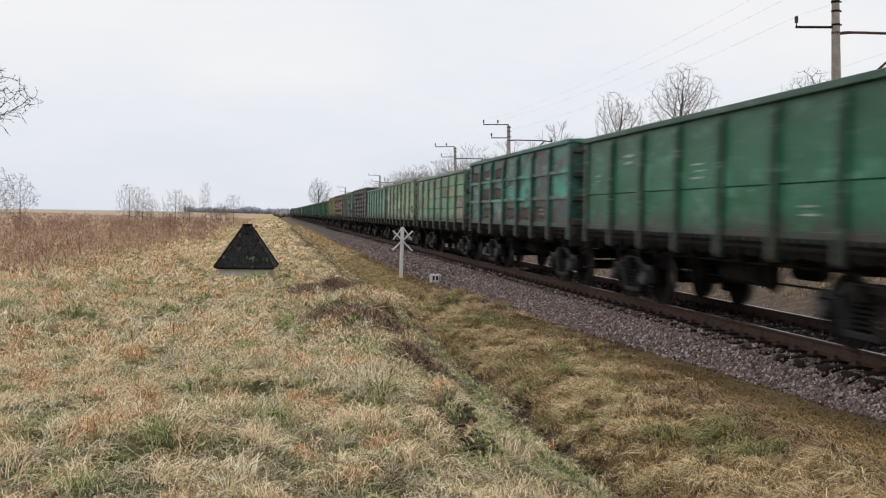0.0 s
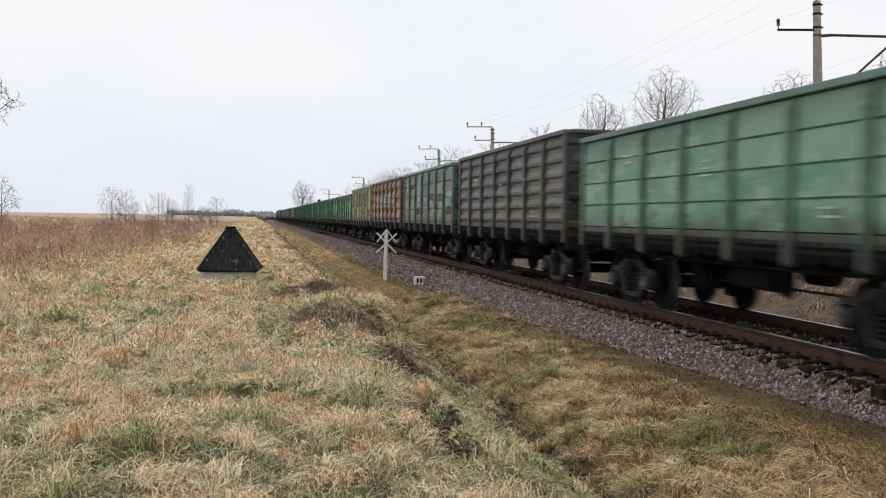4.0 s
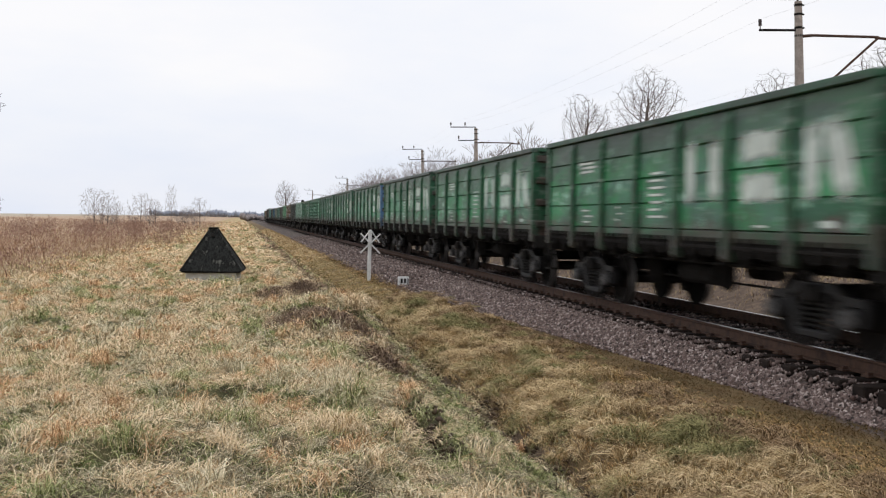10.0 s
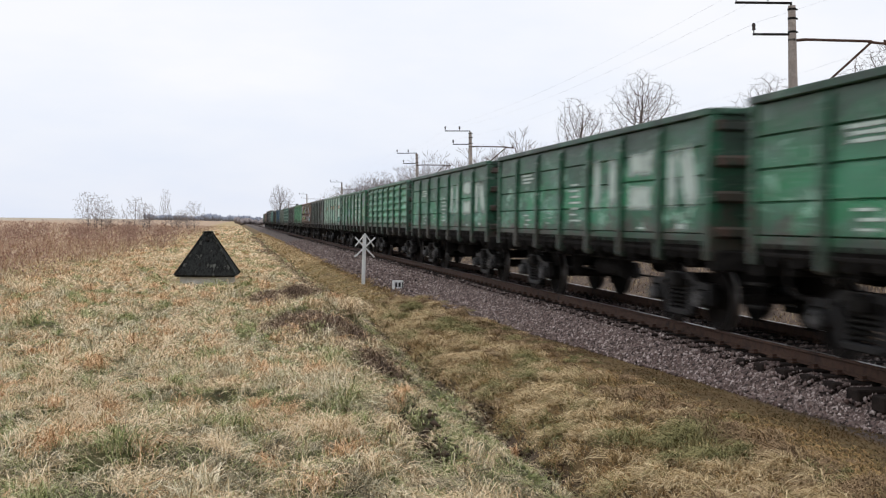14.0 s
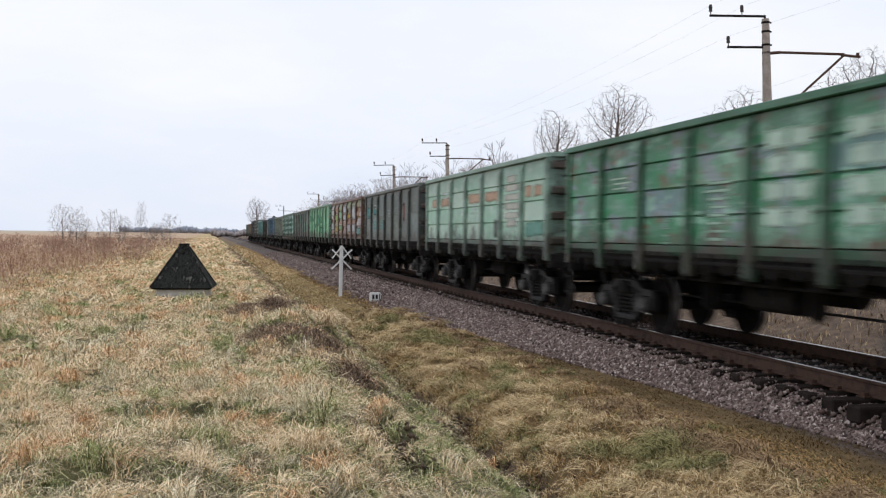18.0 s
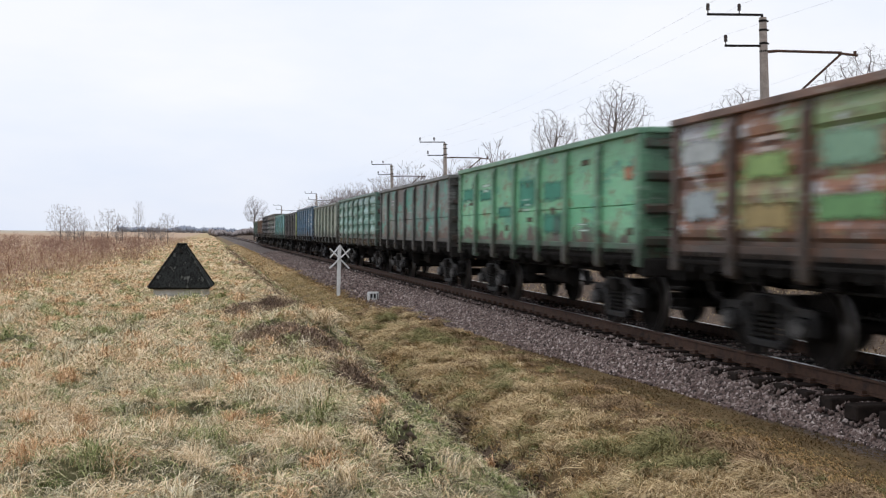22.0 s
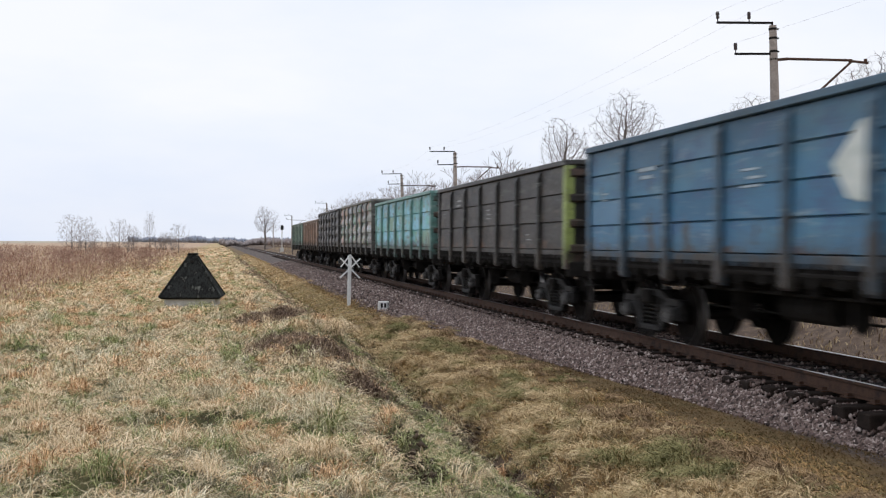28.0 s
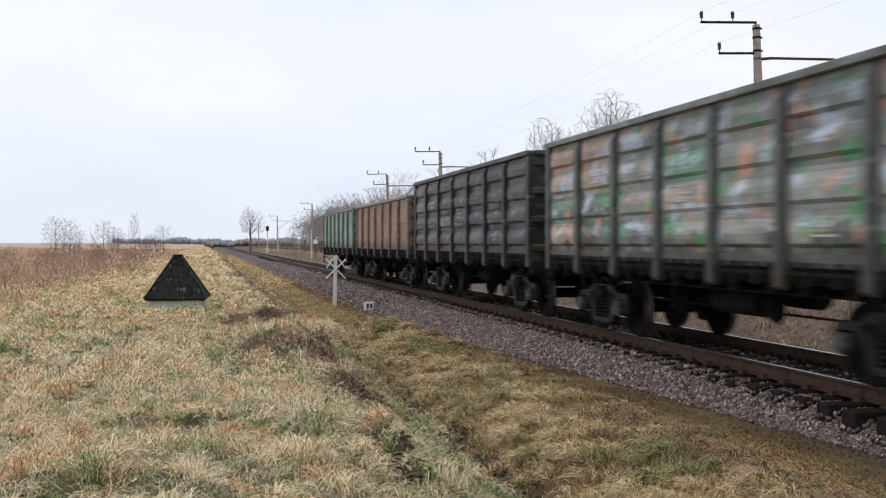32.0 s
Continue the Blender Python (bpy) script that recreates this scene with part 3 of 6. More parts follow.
def ladder_rail_bm():
    bm = bmesh.new()
    rod(bm, (-SIDE_X + 0.42, HALF + 0.16, 1.1), (-SIDE_X + 0.42, HALF + 0.16, 3.2), 0.016, n=6)
    return bm


def stirrup_bm():
    """The hanging two-tread step under the corner."""
    bm = bmesh.new()
    for z in (0.55, 0.85):
        box(bm, -SIDE_X - 0.08, -SIDE_X + 0.1, HALF - 0.36, HALF - 0.02, z - 0.015, z + 0.015)
    for y in (HALF - 0.35, HALF - 0.03):
        rod(bm, (-SIDE_X - 0.04, y, 0.54), (-SIDE_X - 0.04, y, 1.12), 0.014, n=6)
    return bm


def coupler_bm():
    """An automatic knuckle coupler with its hose, at +y."""
    bm = bmesh.new()
    box(bm, -0.09, 0.09, HALF - 0.1, HALF + 0.34, 0.96, 1.16, 0.02)
    prism(bm, [(-0.19, HALF + 0.3), (0.12, HALF + 0.3), (0.24, HALF + 0.44), (0.2, HALF + 0.56), (0.06, HALF + 0.5), (-0.05, HALF + 0.60), (-0.2, HALF + 0.60)], "z", 0.9, 1.22)
    pts = [(0.36, HALF + 0.02, 0.95), (0.37, HALF + 0.2, 0.72), (0.3, HALF + 0.42, 0.58), (0.2, HALF + 0.6, 0.62)]
    for a, b in zip(pts, pts[1:]):
        rod(bm, a, b, 0.028, n=7)
    return bm


def floor_bm():
    bm = bmesh.new()
    box(bm, -SIDE_X + 0.26, SIDE_X - 0.26, -HALF + 0.05, HALF - 0.05, 1.22, 1.42)
    box(bm, -SIDE_X + 0.02, SIDE_X - 0.02, -HALF + 0.05, HALF - 0.05, 1.42, 1.47)
    return bm


def underframe_bm():
    bm = bmesh.new()
    box(bm, -0.2, 0.2, -HALF, HALF, 0.88, 1.22, 0.01)
    for y in (-5.4, -4.325, -2.7, -0.9, 0.9, 2.7, 4.325, 5.4):
        prism(bm, [(-1.4, 1.22), (-1.4, 1.1), (-0.25, 0.86), (0.25, 0.86), (1.4, 1.1), (1.4, 1.22)], "y", y - 0.06, y + 0.06)
    return bm


def hatch_bm():
    """A bottom discharge flap hanging a little open at its lip, with two hinge arms."""
    bm = bmesh.new()
    prism(bm, [(-1.38, 1.20), (-1.38, 1.12), (-0.3, 1.02), (-0.24, 1.06), (-0.24, 1.20)], "y", -0.72, 0.72)
    for y in (-0.5, 0.5):
        box(bm, -1.43, -1.28, y - 0.04, y + 0.04, 0.98, 1.2, 0.012)
        rod(bm, (-1.36, y - 0.09, 1.02), (-1.36, y + 0.09, 1.02), 0.03, n=8)
    return bm


def brake_bm():
    """Brake reservoir, cylinder, levers and the long pull rods."""
    bm = bmesh.new()
    rod(bm, (-0.75, -0.9, 0.78), (-0.75, 0.35, 0.78), 0.18, n=14)
    rod(bm, (0.55, -0.2, 0.82), (0.55, 0.6, 0.82), 0.19, n=14)
    for y in (-0.6, 0.1):
        box(bm, -0.95, -0.55, y - 0.03, y + 0.03, 0.74, 1.1)
    prism(bm, [(-1.15, 1.1), (-1.15, 0.62), (-1.02, 0.52), (-0.9, 0.62), (-0.9, 1.1)], "y", 1.15, 1.2)
    prism(bm, [(-1.15, 1.1), (-1.15, 0.66), (-1.0, 0.56), (-0.9, 0.66), (-0.9, 1.1)], "y", -1.75, -1.7)
    rod(bm, (-0.62, -3.2, 0.66), (-0.62, 3.2, 0.66), 0.018, n=6)
    rod(bm, (-1.2, -3.3, 0.98), (-1.2, 3.3, 0.98), 0.02, n=6)
    return bm


def side_frame_bm(side):
    """Cast bogie side frame: arched top chord, pedestals, lower tie and two columns round the spring nest."""
    bm = bmesh.new()
    lo, hi = sorted((side * 0.97, side * 1.10))
    top = [(-1.20, 0.62), (-1.16, 0.72), (-0.74, 0.73), (-0.46, 0.86), (0.46, 0.86), (0.74, 0.73), (1.16, 0.72), (1.20, 0.62)]
    low = [(0.78, 0.63), (0.44, 0.75), (-0.44, 0.75), (-0.78, 0.63)]
    prism(bm, top + low, "x", lo, hi)
    for k in (-1, 1):
        prism(bm, [(k * 0.72, 0.66), (k * 0.58, 0.66), (k * 0.34, 0.30), (k * 0.40, 0.19), (k * 0.50, 0.24)], "x", lo, hi)
        box(bm, lo, hi, k * 0.40 - 0.045, k * 0.40 + 0.045, 0.24, 0.77, 0.012)
        prism(bm, [(k * 1.20, 0.63), (k * 1.20, 0.40), (k * 1.10, 0.40), (k * 1.08, 0.63)], "x", lo, hi)
        prism(bm, [(k * 0.66, 0.64), (k * 0.72, 0.40), (k * 0.78, 0.40), (k * 0.80, 0.64)], "x", lo, hi)
    box(bm, lo - 0.02, hi + 0.02, -0.44, 0.44, 0.17, 0.27, 0.02)
    return bm


def spring_bm():
    """One coil spring, wound as a single bar."""
    bm = bmesh.new()
    turns, n, r, wire_r = 5, 10, 0.075, 0.019
    rings = []
    for k in range(turns * n + 1):
        a = 2 * math.pi * k / n
        z = 0.29 + 0.34 * k / (turns * n)
        out = Vector((math.cos(a), math.sin(a), 0))
        c = out * r + Vector((0, 0, z))
        rings.append([bm.verts.new(c + out * wire_r * math.cos(q) + Vector((0, 0, wire_r * math.sin(q)))) for q in (0.6, 2.2, 3.8, 5.4)])
    for r0, r1 in zip(rings, rings[1:]):
        for k in range(4):
            bm.faces.new((r0[k], r0[(k + 1) % 4], r1[(k + 1) % 4], r1[k]))
    return bm


def bolster_bm():
    bm = bmesh.new()
    box(bm, -1.2, 1.2, -0.17, 0.17, 0.62, 0.84, 0.03)
    rod(bm, (0, 0, 0.8), (0, 0, 0.95), 0.2, n=14)
    for y in (-0.36, 0.36):
        rod(bm, (-0.8, y * 1.0, 0.42), (0.8, y * 1.0, 0.42), 0.045, n=8)
        for x in (-0.8, 0.8):
            box(bm, x - 0.05, x + 0.05, y - 0.06, y + 0.06, 0.3, 0.62, 0.015)
    return bm


def axle_box_bm(side):
    bm = bmesh.new()
    box(bm, min(side * 0.9, side * 1.16), max(side * 0.9, side * 1.16), -0.16, 0.16, 0.36, 0.60, 0.04)
    return bm


def axle_cap_bm(side):
    """The round bearing cover on an axle box, with its bolts."""
    bm = bmesh.new()
    rod(bm, (side * 1.15, 0, 0.475), (side * 1.22, 0, 0.475), 0.13, 0.11, 14)
    for k in range(4):
        a = math.pi / 4 + k * math.pi / 2
        c, s = 0.08 * math.cos(a), 0.475 + 0.08 * math.sin(a)
        rod(bm, (side * 1.2, c, s), (side * 1.235, c, s), 0.016, n=6)
    return bm


def wheelset_bm():
    """Two flanged wheels on an axle along x, centred on the axle."""
    bm = bmesh.new()
    rod(bm, (-1.1, 0, 0), (1.1, 0, 0), 0.075, n=12)
    for s in (-1, 1):
        prof = [(0.72, 0.12), (0.72, 0.40), (0.70, 0.505), (0.735, 0.505), (0.745, 0.478), (0.85, 0.470), (0.85, 0.40), (0.80, 0.36), (0.79, 0.17), (0.86, 0.14), (0.86, 0.08)]
        n = 28
        rings = [[bm.verts.new((s * x, r * math.cos(2 * math.pi * k / n), r * math.sin(2 * math.pi * k / n))) for k in range(n)] for x, r in prof]
        for i, (a, b) in enumerate(zip(rings, rings[1:])):
            for k in range(n):
                f = bm.faces.new((a[k], a[(k + 1) % n], b[(k + 1) % n], b[k]))
                f.material_index = 1 if i in (3, 4) else 0
    bmesh.ops.recalc_face_normals(bm, faces=bm.faces[:])
    return bm


def bogie(parent, y):
    """A two-axle bogie under a wagon; returns it with its two wheelsets."""
    b = part("bogie", bolster_bm(), IRON, parent, "dusty cast-iron two-axle bogie", pose(0, y, 0))
    for s in (-1, 1):
        part("side_frame", side_frame_bm(s), IRON_DUSTY, b)
        coil = part("spring", spring_bm(), SPRING, b, "", pose(s * 1.03, 0, 0))
        share(coil, pose(s * 1.03, -0.2, 0))
        share(coil, pose(s * 1.03, 0.2, 0))
        ab = part("axle_box", axle_box_bm(s), IRON_DUSTY, b, "", pose(0, -0.925, 0))
        share(ab, pose(0, 0.925, 0))
        cap = part("bearing_cover", axle_cap_bm(s), CAP_STEEL, b, "", pose(0, -0.925, 0))
        share(cap, pose(0, 0.925, 0))
    for y in (-0.925, 0.925):
        part("wheelset", wheelset_bm(), [WHEEL, TREAD], b, "", pose(0, y, 0.475))
    return b


def painted(ob, material):
    """Give this object a paint of its own on a shared mesh."""
    ob.material_slots[0].link = "OBJECT"
    ob.material_slots[0].material = material


def wagon_master(style, top):
    """A wagon with plain paint; copied and repainted for each one in the train."""
    w = thing("gondola_wagon", pose(0, 0, 0), "open freight wagon", "freight wagon", "wagons of the train")
    grey = CONCRETE
    near = None
    for turn in (0, 180):
        spin = pose(0, 0, 0, 0, 0, turn)
        rail = part("side_wall", top_rail_bm(top), grey, w, "", spin)
        part("side_sill", sill_bm(), grey, rail)
        lug = part("hinge_bar", lugs_bm(), IRON, rail, "", pose(0, (STAKES[0] + STAKES[1]) / 2, 0))
        for i in range(1, 7):
            share(lug, pose(0, (STAKES[i] + STAKES[i + 1]) / 2, 0))
        panel = part("panel", panel_mesh(style, top), grey, rail, "", pose(0, (STAKES[0] + STAKES[1]) / 2, 0))
        for i in range(1, 7):
            share(panel, pose(0, (STAKES[i] + STAKES[i + 1]) / 2, 0))
        st = part("stake", stake_bm(top), grey, rail, "", pose(0, STAKES[1], 0))
        for i in range(2, 7):
            share(st, pose(0, STAKES[i], 0))
        co = part("corner_post", corner_bm(top), grey, rail, "", pose(0, -HALF + 0.1, 0))
        share(co, pose(0, HALF - 0.1, 0))
        end = part("end_wall", end_bm(top), grey, w, "", spin)
        part("end_cap", end_cap_bm(top), grey, end)
        rib = part("end_rib", end_rib_bm(), grey, end, "", pose(0, 0, 1.5))
        for k in (1, 2, 3):
            share(rib, pose(0, 0, 1.5 + (top - 1.75) * k / 3))
        post = part("end_post", end_post_bm(top), grey, end, "", pose(-0.55, 0, 0))
        share(post, pose(0.55, 0, 0))
        part("end_sill", end_sill_bm(), IRON, end)
        rung = part("rung", rung_bm(), IRON, end, "", pose(0, 0, 1.35))
        for z in (1.7, 2.05, 2.4, 2.75, 3.05):
            share(rung, pose(0, 0, z))
        part("ladder_rail", ladder_rail_bm(), IRON, end)
        part("stirrup", stirrup_bm(), IRON, end)
        part("coupler", coupler_bm(), IRON, w, "", spin)
        hatch = part("hatch", hatch_bm(), IRON, w, "", spin @ pose(0, -4.95, 0))
        for y in (-3.5, -1.8, 0.0, 1.8, 3.5, 4.95):
            share(hatch, spin @ pose(0, y, 0))
    part("floor", floor_bm(), IRON, w)
    part("underframe", underframe_bm(), IRON, w)
    part("brake_gear", brake_bm(), IRON, w)
    for y in (-4.325, 4.325):
        bogie(w, y)
    return w


# ---- the train: front to tail ----
RUST = srgb(106, 79, 63)
DARK_RUST = srgb(88, 70, 60)
# style, top over the meadow, paint, second paint, patch, rust share, words on its look
G = (26, 152, 84)
TRAIN = [
    ("single", 3.48, (20, 110, 70), (40, 126, 88), 0.45, 0.08, "emerald green open freight wagon, paint fresh with chalky smears"),
    ("grid", 3.58, (58, 170, 146), (96, 88, 80), 0.36, 0.3, "turquoise and bare brown open freight wagon with gridded sides"),
    ("crease", 3.44, (118, 178, 136), (140, 180, 142), 0.45, 0.28, "pale green open freight wagon with rust-eaten panels"),
    ("crease", 3.52, (150, 178, 136), (168, 188, 150), 0.35, 0.08, "light yellowish green open freight wagon, fairly clean"),
    ("crease", 3.47, (100, 158, 132), (130, 170, 146), 0.45, 0.15, "sea-green open freight wagon, slightly faded"),
    ("rib", 3.77, (84, 84, 80), (104, 100, 94), 0.5, 0.25, "dark grey grimy open freight wagon"),
    ("crease", 3.73, (116, 170, 154), (120, 112, 102), 0.50, 0.40, "weathered teal open freight wagon with brown bare patches"),
    ("broad", 3.73, (172, 120, 66), (148, 104, 62), 0.5, 0.30, "tan brown open freight wagon with ribbed panels"),
    ("twin", 3.69, (186, 194, 118), (170, 178, 118), 0.45, 0.18, "faded yellow-green open freight wagon with grey panels"),
    ("crease", 3.44, G, (74, 132, 98), 0.42, 0.12, "green open freight wagon with large white painted shapes"),
    ("crease", 3.44, G, (68, 128, 102), 0.45, 0.16, "green open freight wagon with large white painted shapes"),
    ("crease", 3.44, (34, 150, 88), (80, 146, 110), 0.45, 0.18, "green open freight wagon with large white shapes, sooty top"),
    ("crease", 3.46, (38, 150, 92), (88, 148, 116), 0.48, 0.20, "green open freight wagon with large faded white shapes"),
    ("crease", 3.46, (38, 148, 94), (90, 150, 120), 0.48, 0.16, "green open freight wagon with white shapes and a blue corner post"),
    ("crease", 3.46, (38, 148, 96), (84, 148, 122), 0.45, 0.16, "green open freight wagon with worn white shapes"),
    ("crease", 3.45, (42, 148, 98), (84, 150, 124), 0.45, 0.14, "green open freight wagon with white lettering bars"),
    ("rib", 3.45, (74, 154, 114), (98, 168, 134), 0.4, 0.08, "clean green open freight wagon with ribbed panels"),
    ("crease", 3.44, (46, 148, 94), (104, 160, 132), 0.42, 0.22, "green and grey mottled open freight wagon with pale shapes"),
    ("crease", 3.47, (166, 214, 186), (180, 218, 196), 0.4, 0.06, "mint green open freight wagon with an orange stripe"),
    ("plain", 3.48, (112, 124, 112), (94, 104, 95), 0.45, 0.16, "grey-green open freight wagon with teal bars and one red patch"),
    ("broad", 3.46, (162, 104, 70), (166, 112, 76), 0.5, 0.45, "rust-orange open freight wagon with patched pale panels"),
    ("single", 3.49, (132, 212, 158), (142, 214, 164), 0.4, 0.36, "bright mint green open freight wagon with rust blotches"),
    ("single", 3.46, (138, 140, 130), (104, 152, 138), 0.46, 0.42, "grey-brown open freight wagon with teal remnants of paint"),
    ("broad", 3.47, (110, 166, 142), (150, 190, 176), 0.45, 0.25, "pale sea-green open freight wagon with black end steps"),
    ("plain", 3.42, (152, 166, 146), (166, 174, 152), 0.45, 0.14, "grey-green dusty open freight wagon"),
    ("crease", 3.53, (66, 126, 164), (82, 138, 168), 0.42, 0.12, "blue open freight wagon with a large white emblem shape"),
    ("twin", 3.42, (46, 43, 41), (62, 58, 54), 0.5, 0.30, "sooty black-brown open freight wagon with a yellow-green post"),
    ("twin", 3.47, (124, 200, 186), (140, 208, 226), 0.5, 0.2, "turquoise open freight wagon, sky-blue patches, rust low down"),
    ("broad", 3.75, (158, 162, 154), (176, 172, 162), 0.5, 0.2, "grey open freight wagon with faded coloured graffiti patches"),
    ("broad", 3.73, (70, 68, 70), (84, 81, 81), 0.5, 0.18, "nearly black open freight wagon with ribbed panels"),
    ("plain", 3.40, (178, 140, 112), (168, 130, 106), 0.5, 0.28, "tan brown open freight wagon, sun-bleached"),
    ("plain", 3.40, (132, 162, 142), (152, 172, 156), 0.45, 0.16, "mid green last wagon of the train"),
]
DEPTH = {"crease": 0.031, "twin": 0.031, "broad": 0.066, "single": 0.022, "rib": 0.066, "grid": 0.004, "plain": 0.014}
SWATCH = {}


def swatch(r, g, b):
    """A chalky old paint for patches and markings, worn through along its edges."""
    if (r, g, b) not in SWATCH:
        n = Nodes("old_paint_patch", 0.85)
        v = n.coords((1, 1, 1), 0.0, 30.0)
        col = n.mix(n.ramp(n.noise(v, 3.0, 6, 0.7), [(0.35, 0), (0.65, 1)]), worn(srgb(r, g, b), 0.72), worn(srgb(r, g, b), 1.0))
        co, sep = n.add("TexCoord"), n.add("SeparateXYZ")
        n.link(co.outputs["Generated"], sep.inputs[0])
        near = []
        for k, gain in ((1, 3.5), (2, 2.2)):
            mid, far, up = n.add("Math"), n.add("Math"), n.add("Math")
            mid.operation, far.operation, up.operation = "SUBTRACT", "ABSOLUTE", "MULTIPLY_ADD"
            n.link(sep.outputs[k], mid.inputs[0])
            mid.inputs[1].default_value = 0.5
            n.link(mid.outputs[0], far.inputs[0])
            n.link(far.outputs[0], up.inputs[0])
            up.inputs[1].default_value, up.inputs[2].default_value = -gain, gain * 0.5
            near.append(up.outputs[0])
        low, add, rng_ = n.add("Math"), n.add("Math"), n.add("MapRange")
        low.operation, add.operation = "MINIMUM", "MULTIPLY_ADD"
        n.link(near[0], low.inputs[0])
        n.link(near[1], low.inputs[1])
        n.link(low.outputs[0], add.inputs[2])
        n.link(n.noise(v, 4.5, 7, 0.72), add.inputs[0])
        add.inputs[1].default_value = 1.7
        n.link(add.outputs[0], rng_.inputs["Value"])
        rng_.inputs["From Min"].default_value, rng_.inputs["From Max"].default_value = 0.9, 1.4
        rng_.inputs["To Max"].default_value = 0.88
        n.link(rng_.outputs[0], n.b.inputs["Alpha"])
        SWATCH[(r, g, b)] = n.done(col)
    return SWATCH[(r, g, b)]


def marking(w, style, panel, z, width, height, colour, dy=0.0, slant=0.0):
    """A thin painted patch on the near side of a wagon."""
    bm = bmesh.new()
    x = -SIDE_X - DEPTH[style]
    y = (STAKES[panel] + STAKES[panel + 1]) / 2 + dy
    a, b = width / 2, height * 0.46
    z = 1.475 + (z - 1.5) * 0.905
    prism(bm, [(-a - slant, -b), (a - slant, -b), (a + slant, b), (-a + slant, b)], "x", x - 0.004, x)
    part("marking", bm, colour if not isinstance(colour, tuple) else swatch(*colour), w, "", pose(0, y, z))


def bars(w, style, panel, z, rows, width, colour=(216, 220, 212), step=0.12, high=0.05):
    """Rows of small writing, as plain bars."""
    rnd = random.Random(panel * 31 + rows)
    for k in range(rows):
        marking(w, style, panel, z - k * step, width * rnd.uniform(0.6, 1.0), high, colour, rnd.uniform(-0.1, 0.1))


def common_marks(w, style, rnd, tone):
    """The usual number, load and overhaul tables: all as plain bars."""
    bars(w, style, 5, 2.95, 2, 1.0, tone, 0.14, 0.09)
    bars(w, style, 3, 2.75 - 0.3 * rnd.random(), 3, 0.7, tone)
    bars(w, style, 1, 1.85, 2, 0.6, tone)
    bars(w, style, 6, 2.6, 2, 0.4, tone)


def white_shapes(w, style, tone):
    """The large painted emblem over three panels as plain blocks, and its tables."""
    for dy in (-0.42, 0.42):
        marking(w, style, 2, 2.45, 0.38, 1.1, tone, dy)
    for z in (2.76, 2.14):
        marking(w, style, 1, z, 1.15, 0.48, tone)
    marking(w, style, 0, 2.45, 0.38, 1.1, tone, 0.45)
    marking(w, style, 0, 2.45, 0.5, 1.1, tone, -0.18, 0.18)
    bars(w, style, 3, 2.5, 7, 0.85, tone, 0.13, 0.06)
    bars(w, style, 5, 2.86, 3, 1.2, tone, 0.09, 0.07)
    bars(w, style, 5, 1.85, 3, 0.6, tone)
    bars(w, style, 4, 1.9, 3, 0.3, tone)
    bars(w, style, 1, 1.58, 1, 0.6, tone)
    bars(w, style, 0, 1.62, 1, 0.6, tone, 0.1, 0.12)


# colour, share of the side, size of the patches: by place in the train
FLECKS = {
    0: [((90, 150, 122), 0.12, 0.8)],
    1: [((88, 76, 68), 0.3, 1.2), ((50, 44, 42), 0.1, 0.6)],
    2: [((156, 148, 116), 0.2, 1.0), ((104, 84, 66), 0.08, 0.5)],
    3: [((176, 186, 160), 0.16, 0.8)],
    4: [((150, 180, 160), 0.15, 0.8)],
    5: [((120, 116, 108), 0.14, 0.7)],
    6: [((108, 88, 76), 0.36, 1.0), ((160, 192, 182), 0.14, 0.7)],
    7: [((164, 160, 156), 0.14, 0.9), ((120, 84, 54), 0.12, 0.7)],
    8: [((132, 132, 124), 0.36, 1.4)],
    16: [((130, 186, 156), 0.14, 0.7)],
    17: [((140, 146, 158), 0.24, 0.8), ((120, 84, 66), 0.10, 0.5), ((150, 196, 170), 0.16, 0.7)],
    18: [((196, 216, 200), 0.16, 0.8)],
    19: [((92, 104, 102), 0.2, 0.8)],
    20: [((200, 204, 206), 0.20, 1.0), ((150, 186, 130), 0.15, 0.9), ((104, 66, 48), 0.2, 0.6)],
    21: [((82, 158, 132), 0.22, 1.0), ((128, 106, 76), 0.12, 0.4)],
    22: [((84, 164, 142), 0.34, 1.0), ((112, 84, 72), 0.24, 0.8)],
    23: [((180, 206, 204), 0.22, 0.7), ((110, 100, 84), 0.14, 0.6)],
    24: [((140, 146, 132), 0.2, 0.8)],
    25: [((70, 104, 140), 0.18, 0.8)],
    26: [((84, 77, 69), 0.16, 0.6)],
    27: [((156, 212, 232), 0.34, 1.1), ((150, 170, 142), 0.16, 0.7), ((110, 84, 68), 0.07, 0.4)],
    28: [((84, 164, 104), 0.2, 0.8), ((216, 164, 140), 0.2, 0.8), ((204, 214, 230), 0.22, 0.8), ((120, 134, 124), 0.16, 0.6)],
    29: [((134, 130, 130), 0.14, 0.6)],
    30: [((160, 126, 104), 0.2, 0.7)],
    31: [((160, 172, 158), 0.3, 0.8)],
}
